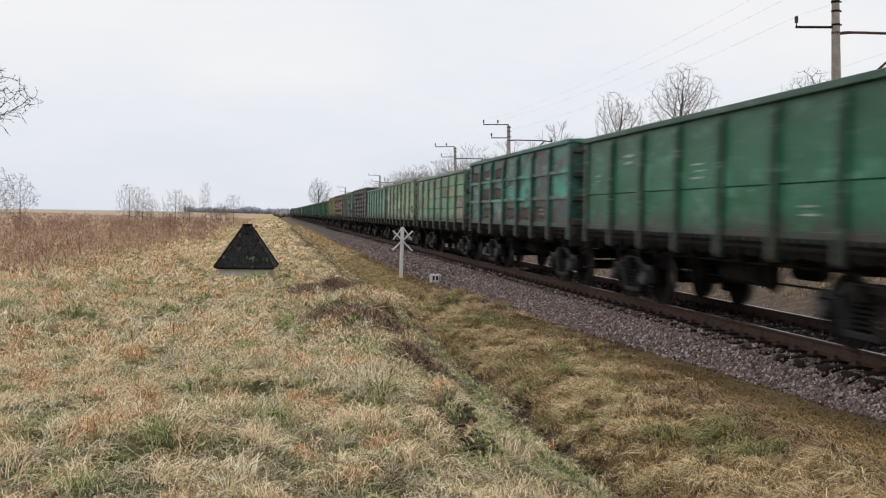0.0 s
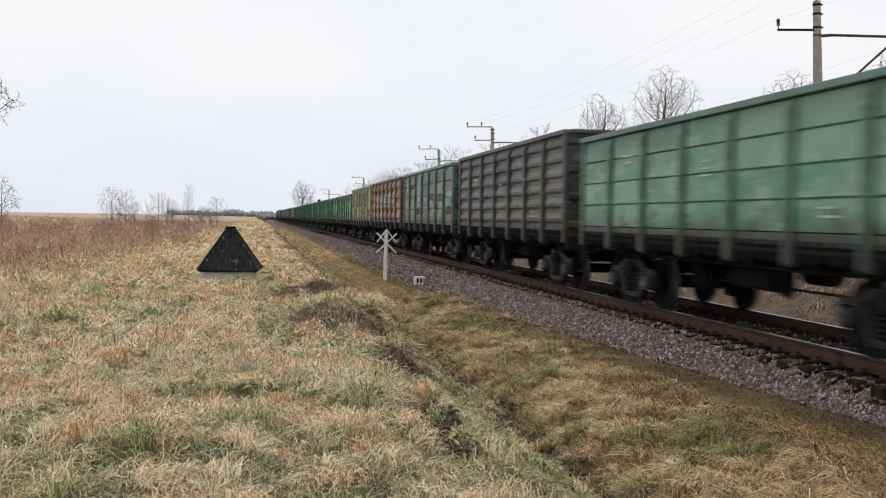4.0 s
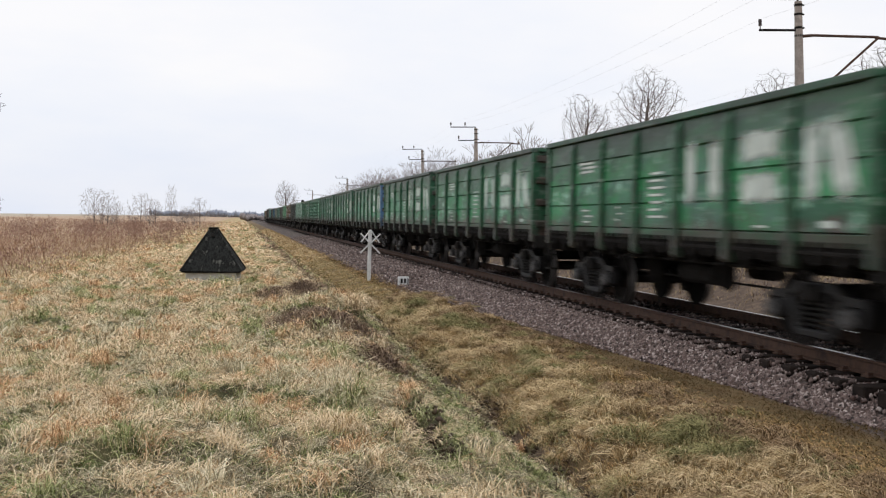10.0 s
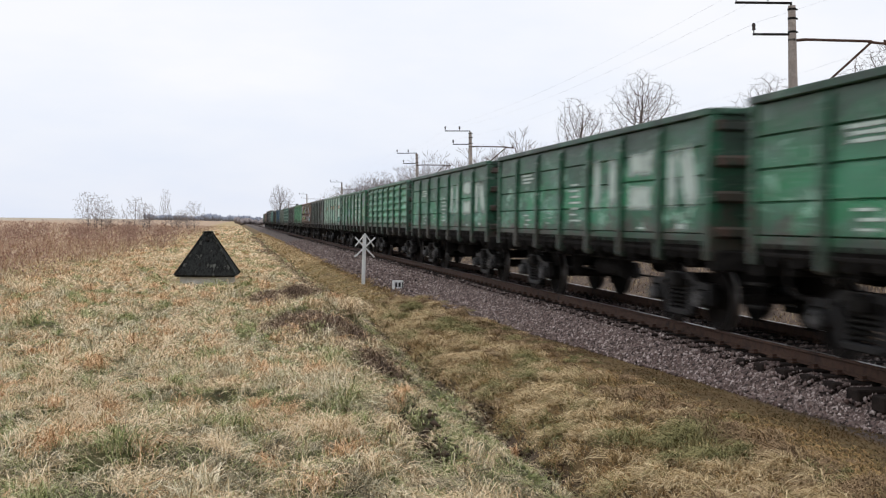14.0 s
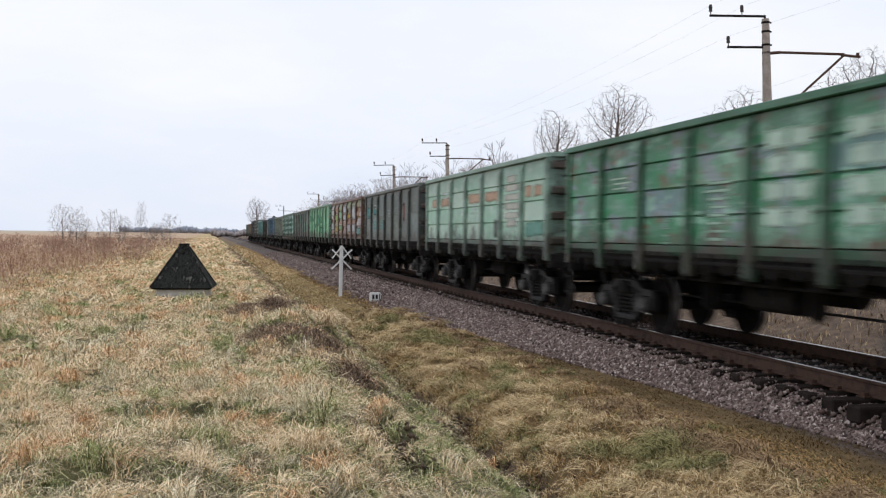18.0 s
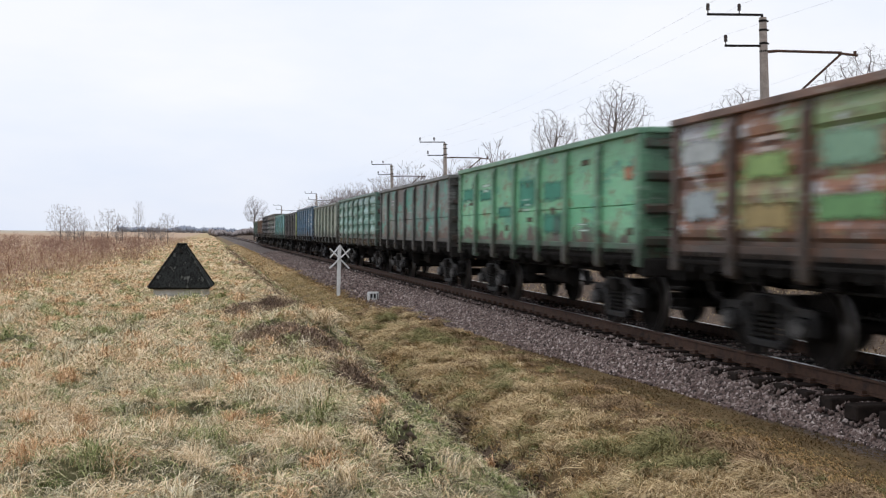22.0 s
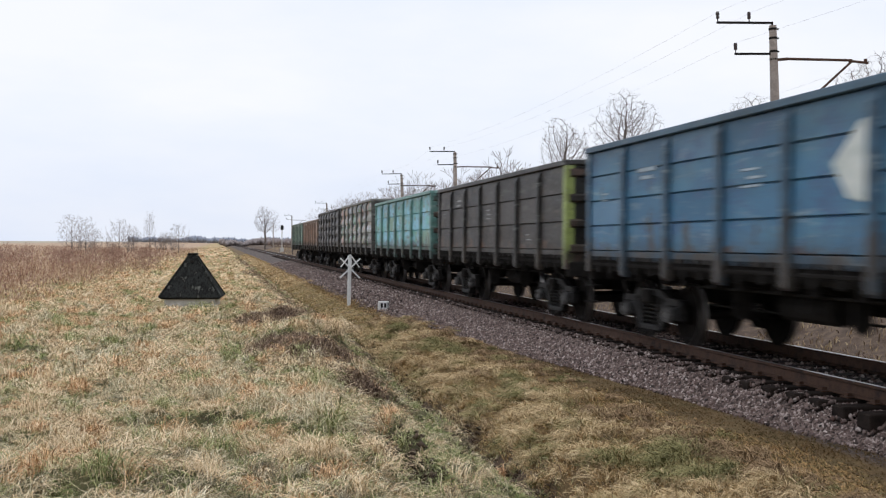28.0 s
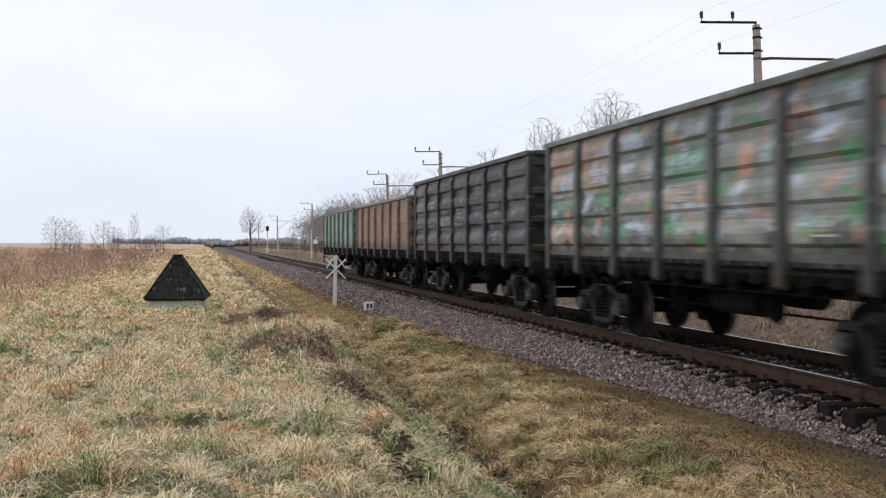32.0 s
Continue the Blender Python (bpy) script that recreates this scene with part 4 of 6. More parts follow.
PLATES = {
    0: [((44, 114, 82), 0.2), ((24, 82, 58), 0.2)],
    1: [((78, 68, 62), 0.26), ((150, 176, 170), 0.08)],
    2: [((160, 150, 118), 0.2), ((108, 82, 66), 0.06)],
    3: [((182, 194, 166), 0.22), ((124, 150, 118), 0.14)],
    4: [((134, 174, 152), 0.2)],
    5: [((66, 66, 64), 0.22), ((108, 106, 100), 0.16)],
    6: [((98, 86, 78), 0.3), ((148, 188, 176), 0.16)],
    7: [((160, 158, 158), 0.12), ((140, 100, 64), 0.2)],
    8: [((128, 128, 122), 0.26)],
    16: [((98, 174, 134), 0.2)],
    17: [((112, 136, 142), 0.07), ((52, 108, 80), 0.2), ((120, 160, 134), 0.12)],
    18: [((190, 216, 198), 0.2)],
    19: [((84, 98, 96), 0.22), ((128, 142, 136), 0.16)],
    20: [((190, 196, 202), 0.16), ((150, 186, 130), 0.08), ((132, 80, 52), 0.25)],
    21: [((110, 192, 144), 0.2)],
    22: [((80, 160, 140), 0.3), ((110, 92, 84), 0.28)],
    23: [((160, 200, 196), 0.2), ((90, 146, 126), 0.2)],
    24: [((138, 150, 134), 0.22)],
    25: [((90, 132, 162), 0.18), ((54, 106, 140), 0.16)],
    26: [((70, 65, 60), 0.2), ((38, 36, 35), 0.2)],
    27: [((150, 214, 238), 0.32), ((140, 172, 148), 0.16)],
    28: [((100, 160, 116), 0.16), ((210, 166, 146), 0.2), ((206, 214, 226), 0.22), ((90, 98, 92), 0.16)],
    29: [((108, 105, 106), 0.16), ((48, 47, 49), 0.2)],
    30: [((150, 112, 84), 0.2)],
    31: [((164, 180, 166), 0.3)],
}
ROWS = {"crease": 4, "twin": 3, "broad": 4, "single": 2, "rib": 6, "grid": 3, "plain": 2}
for k in range(9, 16):
    PLATES[k] = [((66, 142, 104), 0.16), ((34, 92, 64), 0.2)]
    FLECKS[k] = [((150, 196, 170), 0.14, 0.7), ((44, 92, 66), 0.16, 0.9)]


masters = {}
wagons = []
for i, (style, top, c0, c1, patch, rusty, words) in enumerate(TRAIN):
    top = round(top - RAIL_Z, 3)
    key = (style, top)
    if key not in masters:
        masters[key] = wagon_master(style, top)
        w = masters[key]
    else:
        w = copy_thing(masters[key], pose(0, 0, 0))
    tagged(w, words)
    rust = RUST if rusty > 0.2 else DARK_RUST
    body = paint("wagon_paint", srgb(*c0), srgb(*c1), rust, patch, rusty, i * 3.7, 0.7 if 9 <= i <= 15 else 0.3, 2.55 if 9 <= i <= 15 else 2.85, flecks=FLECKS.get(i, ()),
                 chalk_glint=0.16 if sum(c0) < 260 else 0.36, plates=PLATES.get(i, ()), row=(top - 1.577) / ROWS[style])
    # Body colour darkened for the stakes: grime, and shade put into it.
    k = 0.62 if i in (1, 6, 7, 19, 20, 22, 28, 29) else 0.72 if 9 <= i <= 17 else 0.8
    dim = tuple(int((c * 0.84 + 0.16 * sum(c0) / 3) * k) for c in c0)
    rail_paint = paint("wagon_rail_paint", srgb(*(int((c * 0.66 + sum(c0) * 0.06 + 14) * (0.5 if 9 <= i <= 15 else 1.0)) for c in c0)), srgb(*dim), rust, 0.4, rusty * (0.8 if i in (7, 20) else 0.3), i * 2.3 + 5)
    frame_paint = paint("wagon_frame_paint", srgb(*dim), srgb(*(int(c * 0.8) for c in dim)), rust, 0.45, rusty * (0.8 if i in (7, 20) else 0.3), i * 2.9 + 1, foot_rust=0.03)
    # End walls: the shade between wagons is put into this darker paint.
    shaded_end_paint = paint("wagon_shaded_end_paint", srgb(*dim), srgb(*(int(c * 0.7) for c in dim)), DARK_RUST, 0.5, 0.2, i * 3.1 + 4, 0.45, 2.0)
    sill_paint = paint("wagon_sill_paint", srgb(*(int(c * 0.8 + 8) for c in c0)), srgb(*(int(c * 0.5 + 20) for c in c0)), DARK_RUST, 0.5, 0.1, i * 1.7 + 2, foot_rust=0.03)
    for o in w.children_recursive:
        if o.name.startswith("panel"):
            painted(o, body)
        elif o.name.startswith(("side_wall", "end_cap")):
            painted(o, rail_paint)
        elif o.name.startswith("side_sill"):
            painted(o, sill_paint)
        elif o.name.startswith(("stake", "corner_post")):
            painted(o, frame_paint)
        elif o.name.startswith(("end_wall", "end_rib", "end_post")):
            painted(o, shaded_end_paint)
    wagons.append(w)

rnd = random.Random(11)
for i, w in enumerate(wagons):
    style = TRAIN[i][0]
    c0 = TRAIN[i][2]
    tone = tuple(min(235, int(c + (225 - c) * 0.72)) for c in c0)
    if i in (9, 10, 11, 12, 13, 14, 15):
        white_shapes(w, style, (222, 232, 222) if i < 11 else (208, 224, 212))
    elif i == 17:
        for p in (2, 1):
            for dy in (-0.3, 0.3):
                for z in (2.95, 2.62, 2.26, 1.92):
                    marking(w, style, p, z, 0.56, 0.29, (196, 222, 204), dy)
        bars(w, style, 3, 2.45, 8, 0.9, (170, 200, 180), 0.12, 0.06)
        bars(w, style, 5, 2.7, 3, 1.1, (180, 206, 186), 0.09)
        bars(w, style, 4, 1.9, 4, 0.4, (150, 186, 164))
    else:
        common_marks(w, style, rnd, tone)
    if i == 18:
        for p, wd, dy in ((6, 0.8, -0.3), (5, 1.2, 0), (3, 1.45, 0), (2, 1.5, 0), (0, 0.5, 0.45), (0, 0.6, -0.25)):
            marking(w, style, p, 2.68, wd, 0.32, (204, 172, 146), dy)
        for z, wd in ((3.05, 0.9), (2.83, 1.25), (2.6, 1.35), (2.37, 1.35), (2.14, 1.25), (1.95, 0.9)):
            marking(w, style, 1, z, wd, 0.2, (206, 206, 194))
        marking(w, style, 2, 1.82, 0.5, 0.5, (96, 104, 98), -0.45)
        marking(w, style, 0, 1.8, 1.4, 0.4, (122, 172, 156))
    if i == 19:
        marking(w, style, 1, 2.5, 0.32, 0.8, (150, 60, 58), 0.3)
        marking(w, style, 6, 2.65, 1.1, 0.6, (92, 160, 158))
        marking(w, style, 5, 2.7, 1.0, 0.4, (92, 160, 158))
        for p in (4, 5):
            bars(w, style, p, 2.2, 3, 1.0, (120, 190, 180), 0.14, 0.1)
    if i == 20:
        for p, z, h, c in ((6, 2.9, 0.4, (200, 206, 204)), (6, 2.1, 0.5, (186, 198, 200)), (5, 2.6, 0.4, (160, 190, 120)), (5, 1.9, 0.4, (180, 160, 110)),
                           (4, 2.7, 0.5, (150, 190, 160)), (4, 2.0, 0.35, (130, 180, 120)), (3, 3.0, 0.5, (190, 200, 206)), (3, 2.55, 0.4, (186, 196, 200)),
                           (2, 2.6, 0.3, (190, 160, 80)), (2, 1.95, 0.5, (180, 180, 180)), (1, 2.75, 0.85, (196, 200, 204)), (1, 1.95, 0.5, (190, 196, 200)), (0, 1.8, 0.4, (120, 170, 170))):
            marking(w, style, p, z, rnd.uniform(1.1, 1.5), h, c)
    if i == 1:
        for p, z in ((6, 3.05), (5, 3.05), (5, 2.4), (4, 2.4), (4, 3.05), (3, 1.75), (1, 1.75), (2, 1.75), (5, 1.75)):
            marking(w, style, p, z, 1.4, 0.42, (98, 84, 76))
    if i == 3:
        for p, z, c in ((4, 2.78, (134, 166, 158)), (3, 3.18, (130, 168, 142)), (3, 1.87, (98, 150, 130)), (2, 1.95, (84, 86, 82)), (0, 1.95, (80, 150, 140))):
            marking(w, style, p, z, {4: 1.2, 3: 0.5}.get(p, 0.7), 0.4 if p != 2 else 0.55, c, -0.4 if p == 2 else 0)
        for p in (6, 4, 2, 1, 0):
            for z in (3.16, 2.86, 2.5, 2.36):
                if rnd.random() < 0.5:
                    marking(w, style, p, z, rnd.uniform(0.7, 1.2), 0.07, (178, 190, 164), rnd.uniform(-0.15, 0.15))
    if i == 6:
        for p, z, c in ((5, 3.1, (118, 84, 66)), (2, 2.55, (120, 108, 98)), (1, 2.5, (118, 108, 100)), (0, 1.95, (112, 80, 64)), (4, 1.95, (116, 86, 68)), (0, 2.6, (166, 196, 184)), (4, 2.5, (170, 200, 190))):
            marking(w, style, p, z, 1.3, 0.34, c)
    if i == 7:
        for p in (5, 4, 3, 2, 1):
            marking(w, style, p, 2.45 + 0.06 * p, 1.25, 0.5, (168, 170, 174))
    if i == 8:
        for p in (6, 4, 3, 2, 1):
            marking(w, style, p, 2.85, 1.6, 1.0, (128, 126, 120))
        for p, z in ((0, 1.95), (5, 1.95), (2, 2.1)):
            marking(w, style, p, z, 1.5, 0.5, (132, 132, 112))
    if i == 21:
        for p, z, h in ((6, 2.75, 0.4), (5, 2.7, 0.35), (3, 2.6, 0.7), (2, 2.6, 0.5), (2, 1.9, 0.5), (4, 2.2, 0.3)):
            marking(w, style, p, z, 1.3, h, (84, 160, 136))
        marking(w, style, 2, 1.85, 0.5, 0.5, (92, 104, 96), -0.3)
        marking(w, style, 0, 2.75, 0.4, 0.3, (190, 140, 110), -0.4)
        for k in range(10):
            marking(w, style, rnd.randrange(7), rnd.uniform(1.6, 3.1), rnd.uniform(0.2, 0.5), rnd.uniform(0.08, 0.2), (104, 98, 80), rnd.uniform(-0.5, 0.5))
    if i == 23:
        ochre = paint("ochre_latch_paint", srgb(176, 146, 44), srgb(70, 60, 36), DARK_RUST, 0.4, 0.2, 3.0)
        for o in w.children_recursive:
            if o.name.startswith("hinge_bar"):
                painted(o, ochre)
    if i == 25:
        for z, wd, dy in ((2.98, 0.35, 0.05), (2.82, 0.75, 0.0), (2.66, 1.15, 0.0), (2.5, 1.2, 0.05), (2.34, 0.9, 0.0), (2.18, 0.5, -0.1)):
            marking(w, style, 1, z, wd, 0.13, (226, 228, 226), dy)
        for z, wd in ((2.95, 0.9), (2.6, 0.6), (2.3, 0.9)):
            marking(w, style, 0, z, wd, 0.16, (216, 222, 224), 0.2)
        bm = bmesh.new()
        x = -SIDE_X - DEPTH[style]
        prism(bm, [(-0.76, 2.96), (-0.6, 2.92), (-0.06, 2.49), (-0.38, 2.11), (-0.76, 2.04)], "x", x - 0.004, x)
        part("marking", bm, FADED_WHITE, w, "large worn white emblem shape", pose(0, (STAKES[2] + STAKES[3]) / 2, 0))
        marking(w, style, 1, 1.75, 0.6, 0.4, (70, 84, 96), -0.3)
    if i == 29:
        for p in range(1, 7):
            marking(w, style, p, rnd.choice((2.2, 2.6, 2.9)), 1.2, 0.2, (120, 116, 116))
    if i in (13, 26):
        tone = (92, 140, 186) if i == 13 else (168, 184, 100)
        tint = paint("post_paint", srgb(*tone), srgb(*(int(c * 0.85) for c in tone)), DARK_RUST, 0.4, 0.12, 5.0)
        for o in w.children_recursive:
            if o.name.startswith("corner_post") and o.matrix_basis.translation.y < 0 and abs(o.parent.matrix_basis.to_euler().z) < 1:
                painted(o, tint)
                o["label"] = "blue corner post" if i == 13 else "yellow-green corner post"


def run(t):
    """How far the train has come, in metres, slowing down."""
    u = t / 10
    return ((((((0.118717) * u - 1.344286) * u + 5.889757) * u - 12.607082) * u + 5.857835) * u + 140.941489) * u - 0.412465


# ---- the pyramid hut on the meadow ----
def pyramid_hut():
    hut = thing("pyramid_hut", pose(-0.74, 31.9, 0.08, 0, 0, -5), "small square hut with a steep black mossy pyramid roof", "hut")
    bm = bmesh.new()
    box(bm, -0.7, 0.7, -0.7, 0.7, -0.15, 0.22, 0.015)
    part("base_wall", bm, CONCRETE_PALE, hut, "low pale concrete base wall")
    rnd = random.Random(4)
    eave, tip, half, cap = 0.17, 1.37, 0.83, 0.08
    bm = bmesh.new()
    lo = [bm.verts.new((sx * half, sy * half, eave)) for sx, sy in ((-1, -1), (1, -1), (1, 1), (-1, 1))]
    hi = [bm.verts.new((sx * cap, sy * cap, tip)) for sx, sy in ((-1, -1), (1, -1), (1, 1), (-1, 1))]
    un = [bm.verts.new((sx * (half - 0.05), sy * (half - 0.05), eave - 0.05)) for sx, sy in ((-1, -1), (1, -1), (1, 1), (-1, 1))]
    for k in range(4):
        j = (k + 1) % 4
        bm.faces.new((lo[k], lo[j], hi[j], hi[k]))
        bm.faces.new((un[j], lo[j], lo[k], un[k])[::-1])
    bm.faces.new(hi)
    bm.faces.new(un[::-1])
    bmesh.ops.recalc_face_normals(bm, faces=bm.faces[:])
    bmesh.ops.subdivide_edges(bm, edges=bm.edges[:], cuts=5, use_grid_fill=True)
    for v in bm.verts:
        v.co += Vector((rnd.uniform(-1, 1), rnd.uniform(-1, 1), rnd.uniform(-1, 1))) * 0.006
    roof = part("roof", bm, SLATE, hut, "steep black mossy pyramid roof")
    bm = bmesh.new()
    for sx, sy in ((-1, -1), (1, -1), (1, 1), (-1, 1)):
        rod(bm, (sx * half, sy * half, eave + 0.01), (sx * cap, sy * cap, tip), 0.03, 0.03, 6)
    part("hip_trim", bm, SLATE, roof)
    bm = bmesh.new()
    box(bm, -0.15, 0.15, -0.15, 0.15, tip - 0.03, tip + 0.02, 0.03)
    part("cap_stone", bm, SLATE, roof)
    bm = bmesh.new()
    rod(bm, (0, -0.2, tip - 0.22), (0, -0.32, tip - 0.2), 0.05, n=10)
    part("vent_pipe", bm, IRON, roof)


pyramid_hut()


# ---- line-side signs ----
def warning_cross():
    s = thing("crossed_sign_post", pose(4.46, 38.4, -0.40, 0, 1.0, 8), "white post with two crossed white boards beside the ballast", "sign")
    bm = bmesh.new()
    box(bm, -0.055, 0.055, -0.055, 0.055, -0.3, 1.74, 0.01)
    part("post", bm, WHITE_PAINT, s)
    for sgn in (-1, 1):
        for z0, z1, dx0, dx1 in ((0.95, 1.82, -0.36, 0.36),):
            bm = bmesh.new()
            a, b = (sgn * dx0, -0.07 - 0.012 * sgn, z0), (sgn * dx1, -0.07 - 0.012 * sgn, z1 - 0.18)
            d = Vector(b) - Vector(a)
            m = Matrix.Translation((Vector(a) + Vector(b)) / 2) @ pose(0, 0, 0, 0, -math.degrees(math.atan2(d.z, d.x)), 0)
            bmesh.ops.create_cube(bm, size=1, matrix=m @ Matrix.Diagonal((d.length, 0.02, 0.05, 1)))
            part("board", bm, WHITE_PAINT, s)
    for sgn in (-1, 1):
        bm = bmesh.new()
        rod(bm, (0, -0.06, 1.77), (sgn * 0.34, -0.06, 1.32), 0.022, n=6)
        part("brace", bm, WHITE_PAINT, s)


def picket_marker():
    s = thing("distance_marker", pose(5.08, 34.3, -0.36, 0, 0, 6), "low white concrete distance marker with black figures", "marker post")
    bm = bmesh.new()
    box(bm, -0.17, 0.17, -0.07, 0.07, -0.1, 0.30, 0.012)
    part("slab", bm, WHITE_PAINT, s)
    for dx in (-0.07, 0.04):
        bm = bmesh.new()
        box(bm, dx - 0.035, dx + 0.035, -0.076, -0.070, 0.1, 0.24)
        part("figure_bar", bm, BLACK_PAINT, s)
    bm = bmesh.new()
    box(bm, 0.12, 0.15, -0.076, -0.070, 0.02, 0.26)
    part("edge_stripe", bm, BLACK_PAINT, s)


warning_cross()
picket_marker()


# ---- poles of the power line behind the track ----
def insulator(bm, x, z, size=1.0):
    rod(bm, (x, 0, z), (x, 0, z + 0.16 * size), 0.018, n=6)
    rod(bm, (x, 0, z + 0.12 * size), (x, 0, z + 0.24 * size), 0.06 * size, 0.05 * size, 10)
    rod(bm, (x, 0, z + 0.24 * size), (x, 0, z + 0.34 * size), 0.068 * size, 0.045 * size, 10)


def line_pole(top=9.2):
    p = thing("power_line_pole", pose(0, 0, 0), "grey concrete power line pole with steel arms and insulators", "utility pole", "poles along the line")
    bm = bmesh.new()
    rod(bm, (0, 0, -0.5), (0, 0, top), 0.23, 0.12, 16)
    part("pole", bm, CONCRETE, p)
    bm = bmesh.new()
    box(bm, -1.98, 0.0, -0.04, 0.04, top + 0.05, top + 0.12, 0.008)
    rod(bm, (-0.02, 0, top - 0.2), (-0.02, 0, top + 0.1), 0.035, n=8)
    part("top_arm", bm, IRON, p)
    for x in (-1.95, -0.84):
        bm = bmesh.new()
        insulator(bm, x, top + 0.1)
        part("insulator", bm, GLASS_INSULATOR, p)
    bm = bmesh.new()
    box(bm, -1.38, 0.12, -0.04, 0.04, top - 0.97, top - 0.90, 0.008)
    part("lower_arm", bm, IRON, p)
    bm = bmesh.new()
    insulator(bm, -1.35, top - 0.92)
    part("insulator", bm, GLASS_INSULATOR, p)
    for z in (-0.12, -0.42, -0.86, -1.12):
        bm = bmesh.new()
        rod(bm, (0, 0, top + z - 0.035), (0, 0, top + z + 0.035), 0.135, n=12)
        rod(bm, (-0.14, 0, top + z), (0.2, 0, top + z), 0.03, n=6)
        part("clamp", bm, IRON, p)
    bm = bmesh.new()
    rod(bm, (0.12, 0, top - 1.13), (0.5, 0, top - 1.1), 0.05, n=8)
    rod(bm, (0.48, 0, top - 1.1), (2.85, 0, top - 1.15), 0.045, n=8)
    rod(bm, (2.75, 0, top - 1.17), (3.45, 0, top - 1.24), 0.045, n=8)
    rod(bm, (3.36, 0, top - 1.24), (3.36, 0, top - 1.1), 0.055, n=8)
    part("long_arm", bm, RUST_RAIL, p)
    bm = bmesh.new()
    rod(bm, (2.85, 0, top - 1.18), (0.12, 0, top - 3.4), 0.04, n=8)
    part("strut", bm, RUST_RAIL, p)
    return p


POLE_X = 18.0
POLES = [(33.3, 9.03, 2.2), (82.7, 8.8, 1.5), (107.5, 8.6, 2.0), (188.5, 8.5, 0.0), (280, 8.6, 0.5), (380, 8.6, 0)]
first = line_pole()
for k, (y, top, lean) in enumerate(POLES):
    m = pose(POLE_X + (0.22 if k == 0 else 0.0), y, top - 9.2, 0, -lean, 0)
    if k == 0:
        first.matrix_world = m
    else:
        copy_thing(first, m)


def wire(a, b, sag):
    """One thin unbroken strand that hangs a little."""
    pts = [Vector(a).lerp(Vector(b), k / 10) - Vector((0, 0, sag * 4 * (k / 10) * (1 - k / 10))) for k in range(11)]
    bm = bmesh.new()
    rings = [[bm.verts.new(p + Vector((0.0026 * math.cos(c), 0, 0.0026 * math.sin(c)))) for c in (0.5, 2.6, 4.7)] for p in pts]
    for r0, r1 in zip(rings, rings[1:]):
        for k in range(3):
            bm.faces.new((r0[k], r0[(k + 1) % 3], r1[(k + 1) % 3], r1[k]))
    tagged(finish("power_wire", bm, WIRE), "thin slack power line wire between poles", "wire", "wires of the line")


STOPS = [(-22.0, 9.3, 0)] + POLES[:4]
for (y0, t0, _), (y1, t1, _) in zip(STOPS, STOPS[1:]):
    for dx, dz in ((-1.95, 0.42), (-0.84, 0.42), (-1.35, -0.6), (3.36, -1.1)):
        wire((POLE_X + dx, y0, t0 + dz), (POLE_X + dx, y1, t1 + dz), 0.5)


# ---- bare trees ----
def tubes(name, segs, sides, material):
    """Many thin tapered prisms as one mesh: rows of ax, ay, az, bx, by, bz, r0, r1."""
    s = np.array(segs)
    a, b, r0, r1 = s[:, :3], s[:, 3:6], s[:, 6:7], s[:, 7:8]
    d = b - a
    d /= np.linalg.norm(d, axis=1, keepdims=True) + 1e-9
    up = np.where(np.abs(d[:, 2:3]) > 0.9, [[1.0, 0, 0]], [[0, 0, 1.0]])
    u = np.cross(d, up)
    u /= np.linalg.norm(u, axis=1, keepdims=True)
    v = np.cross(d, u)
    rings = []
    for k in range(sides):
        c, sn = math.cos(2 * math.pi * k / sides), math.sin(2 * math.pi * k / sides)
        o = u * c + v * sn
        rings.append((a + o * r0, b + o * r1))
    n = len(s)
    verts = np.stack([p for pair in rings for p in pair], 1).reshape(-1, 3)
    base = np.arange(n)[:, None] * sides * 2
    quads = np.concatenate([base + np.array([[2 * k, 2 * ((k + 1) % sides), 2 * ((k + 1) % sides) + 1, 2 * k + 1]]) for k in range(sides)])
    return arrays(name, verts, quads, None, material)


def arrays(name, verts, quads, tris, material):
    """A mesh from arrays of vertices, quads and triangles."""
    me = bpy.data.meshes.new(name)
    me.vertices.add(len(verts))
    me.vertices.foreach_set("co", np.ascontiguousarray(verts, np.float32).ravel())
    nq, nt = len(quads), 0 if tris is None else len(tris)
    loops = quads.ravel() if tris is None else np.concatenate([quads.ravel(), tris.ravel()])
    me.loops.add(len(loops))
    me.loops.foreach_set("vertex_index", loops.astype(np.int32))
    me.polygons.add(nq + nt)
    starts = np.concatenate([np.arange(nq) * 4, nq * 4 + np.arange(nt) * 3])
    me.polygons.foreach_set("loop_start", starts.astype(np.int32))
    me.update(calc_edges=True)
    me.validate()
    me.materials.append(material)
    return me


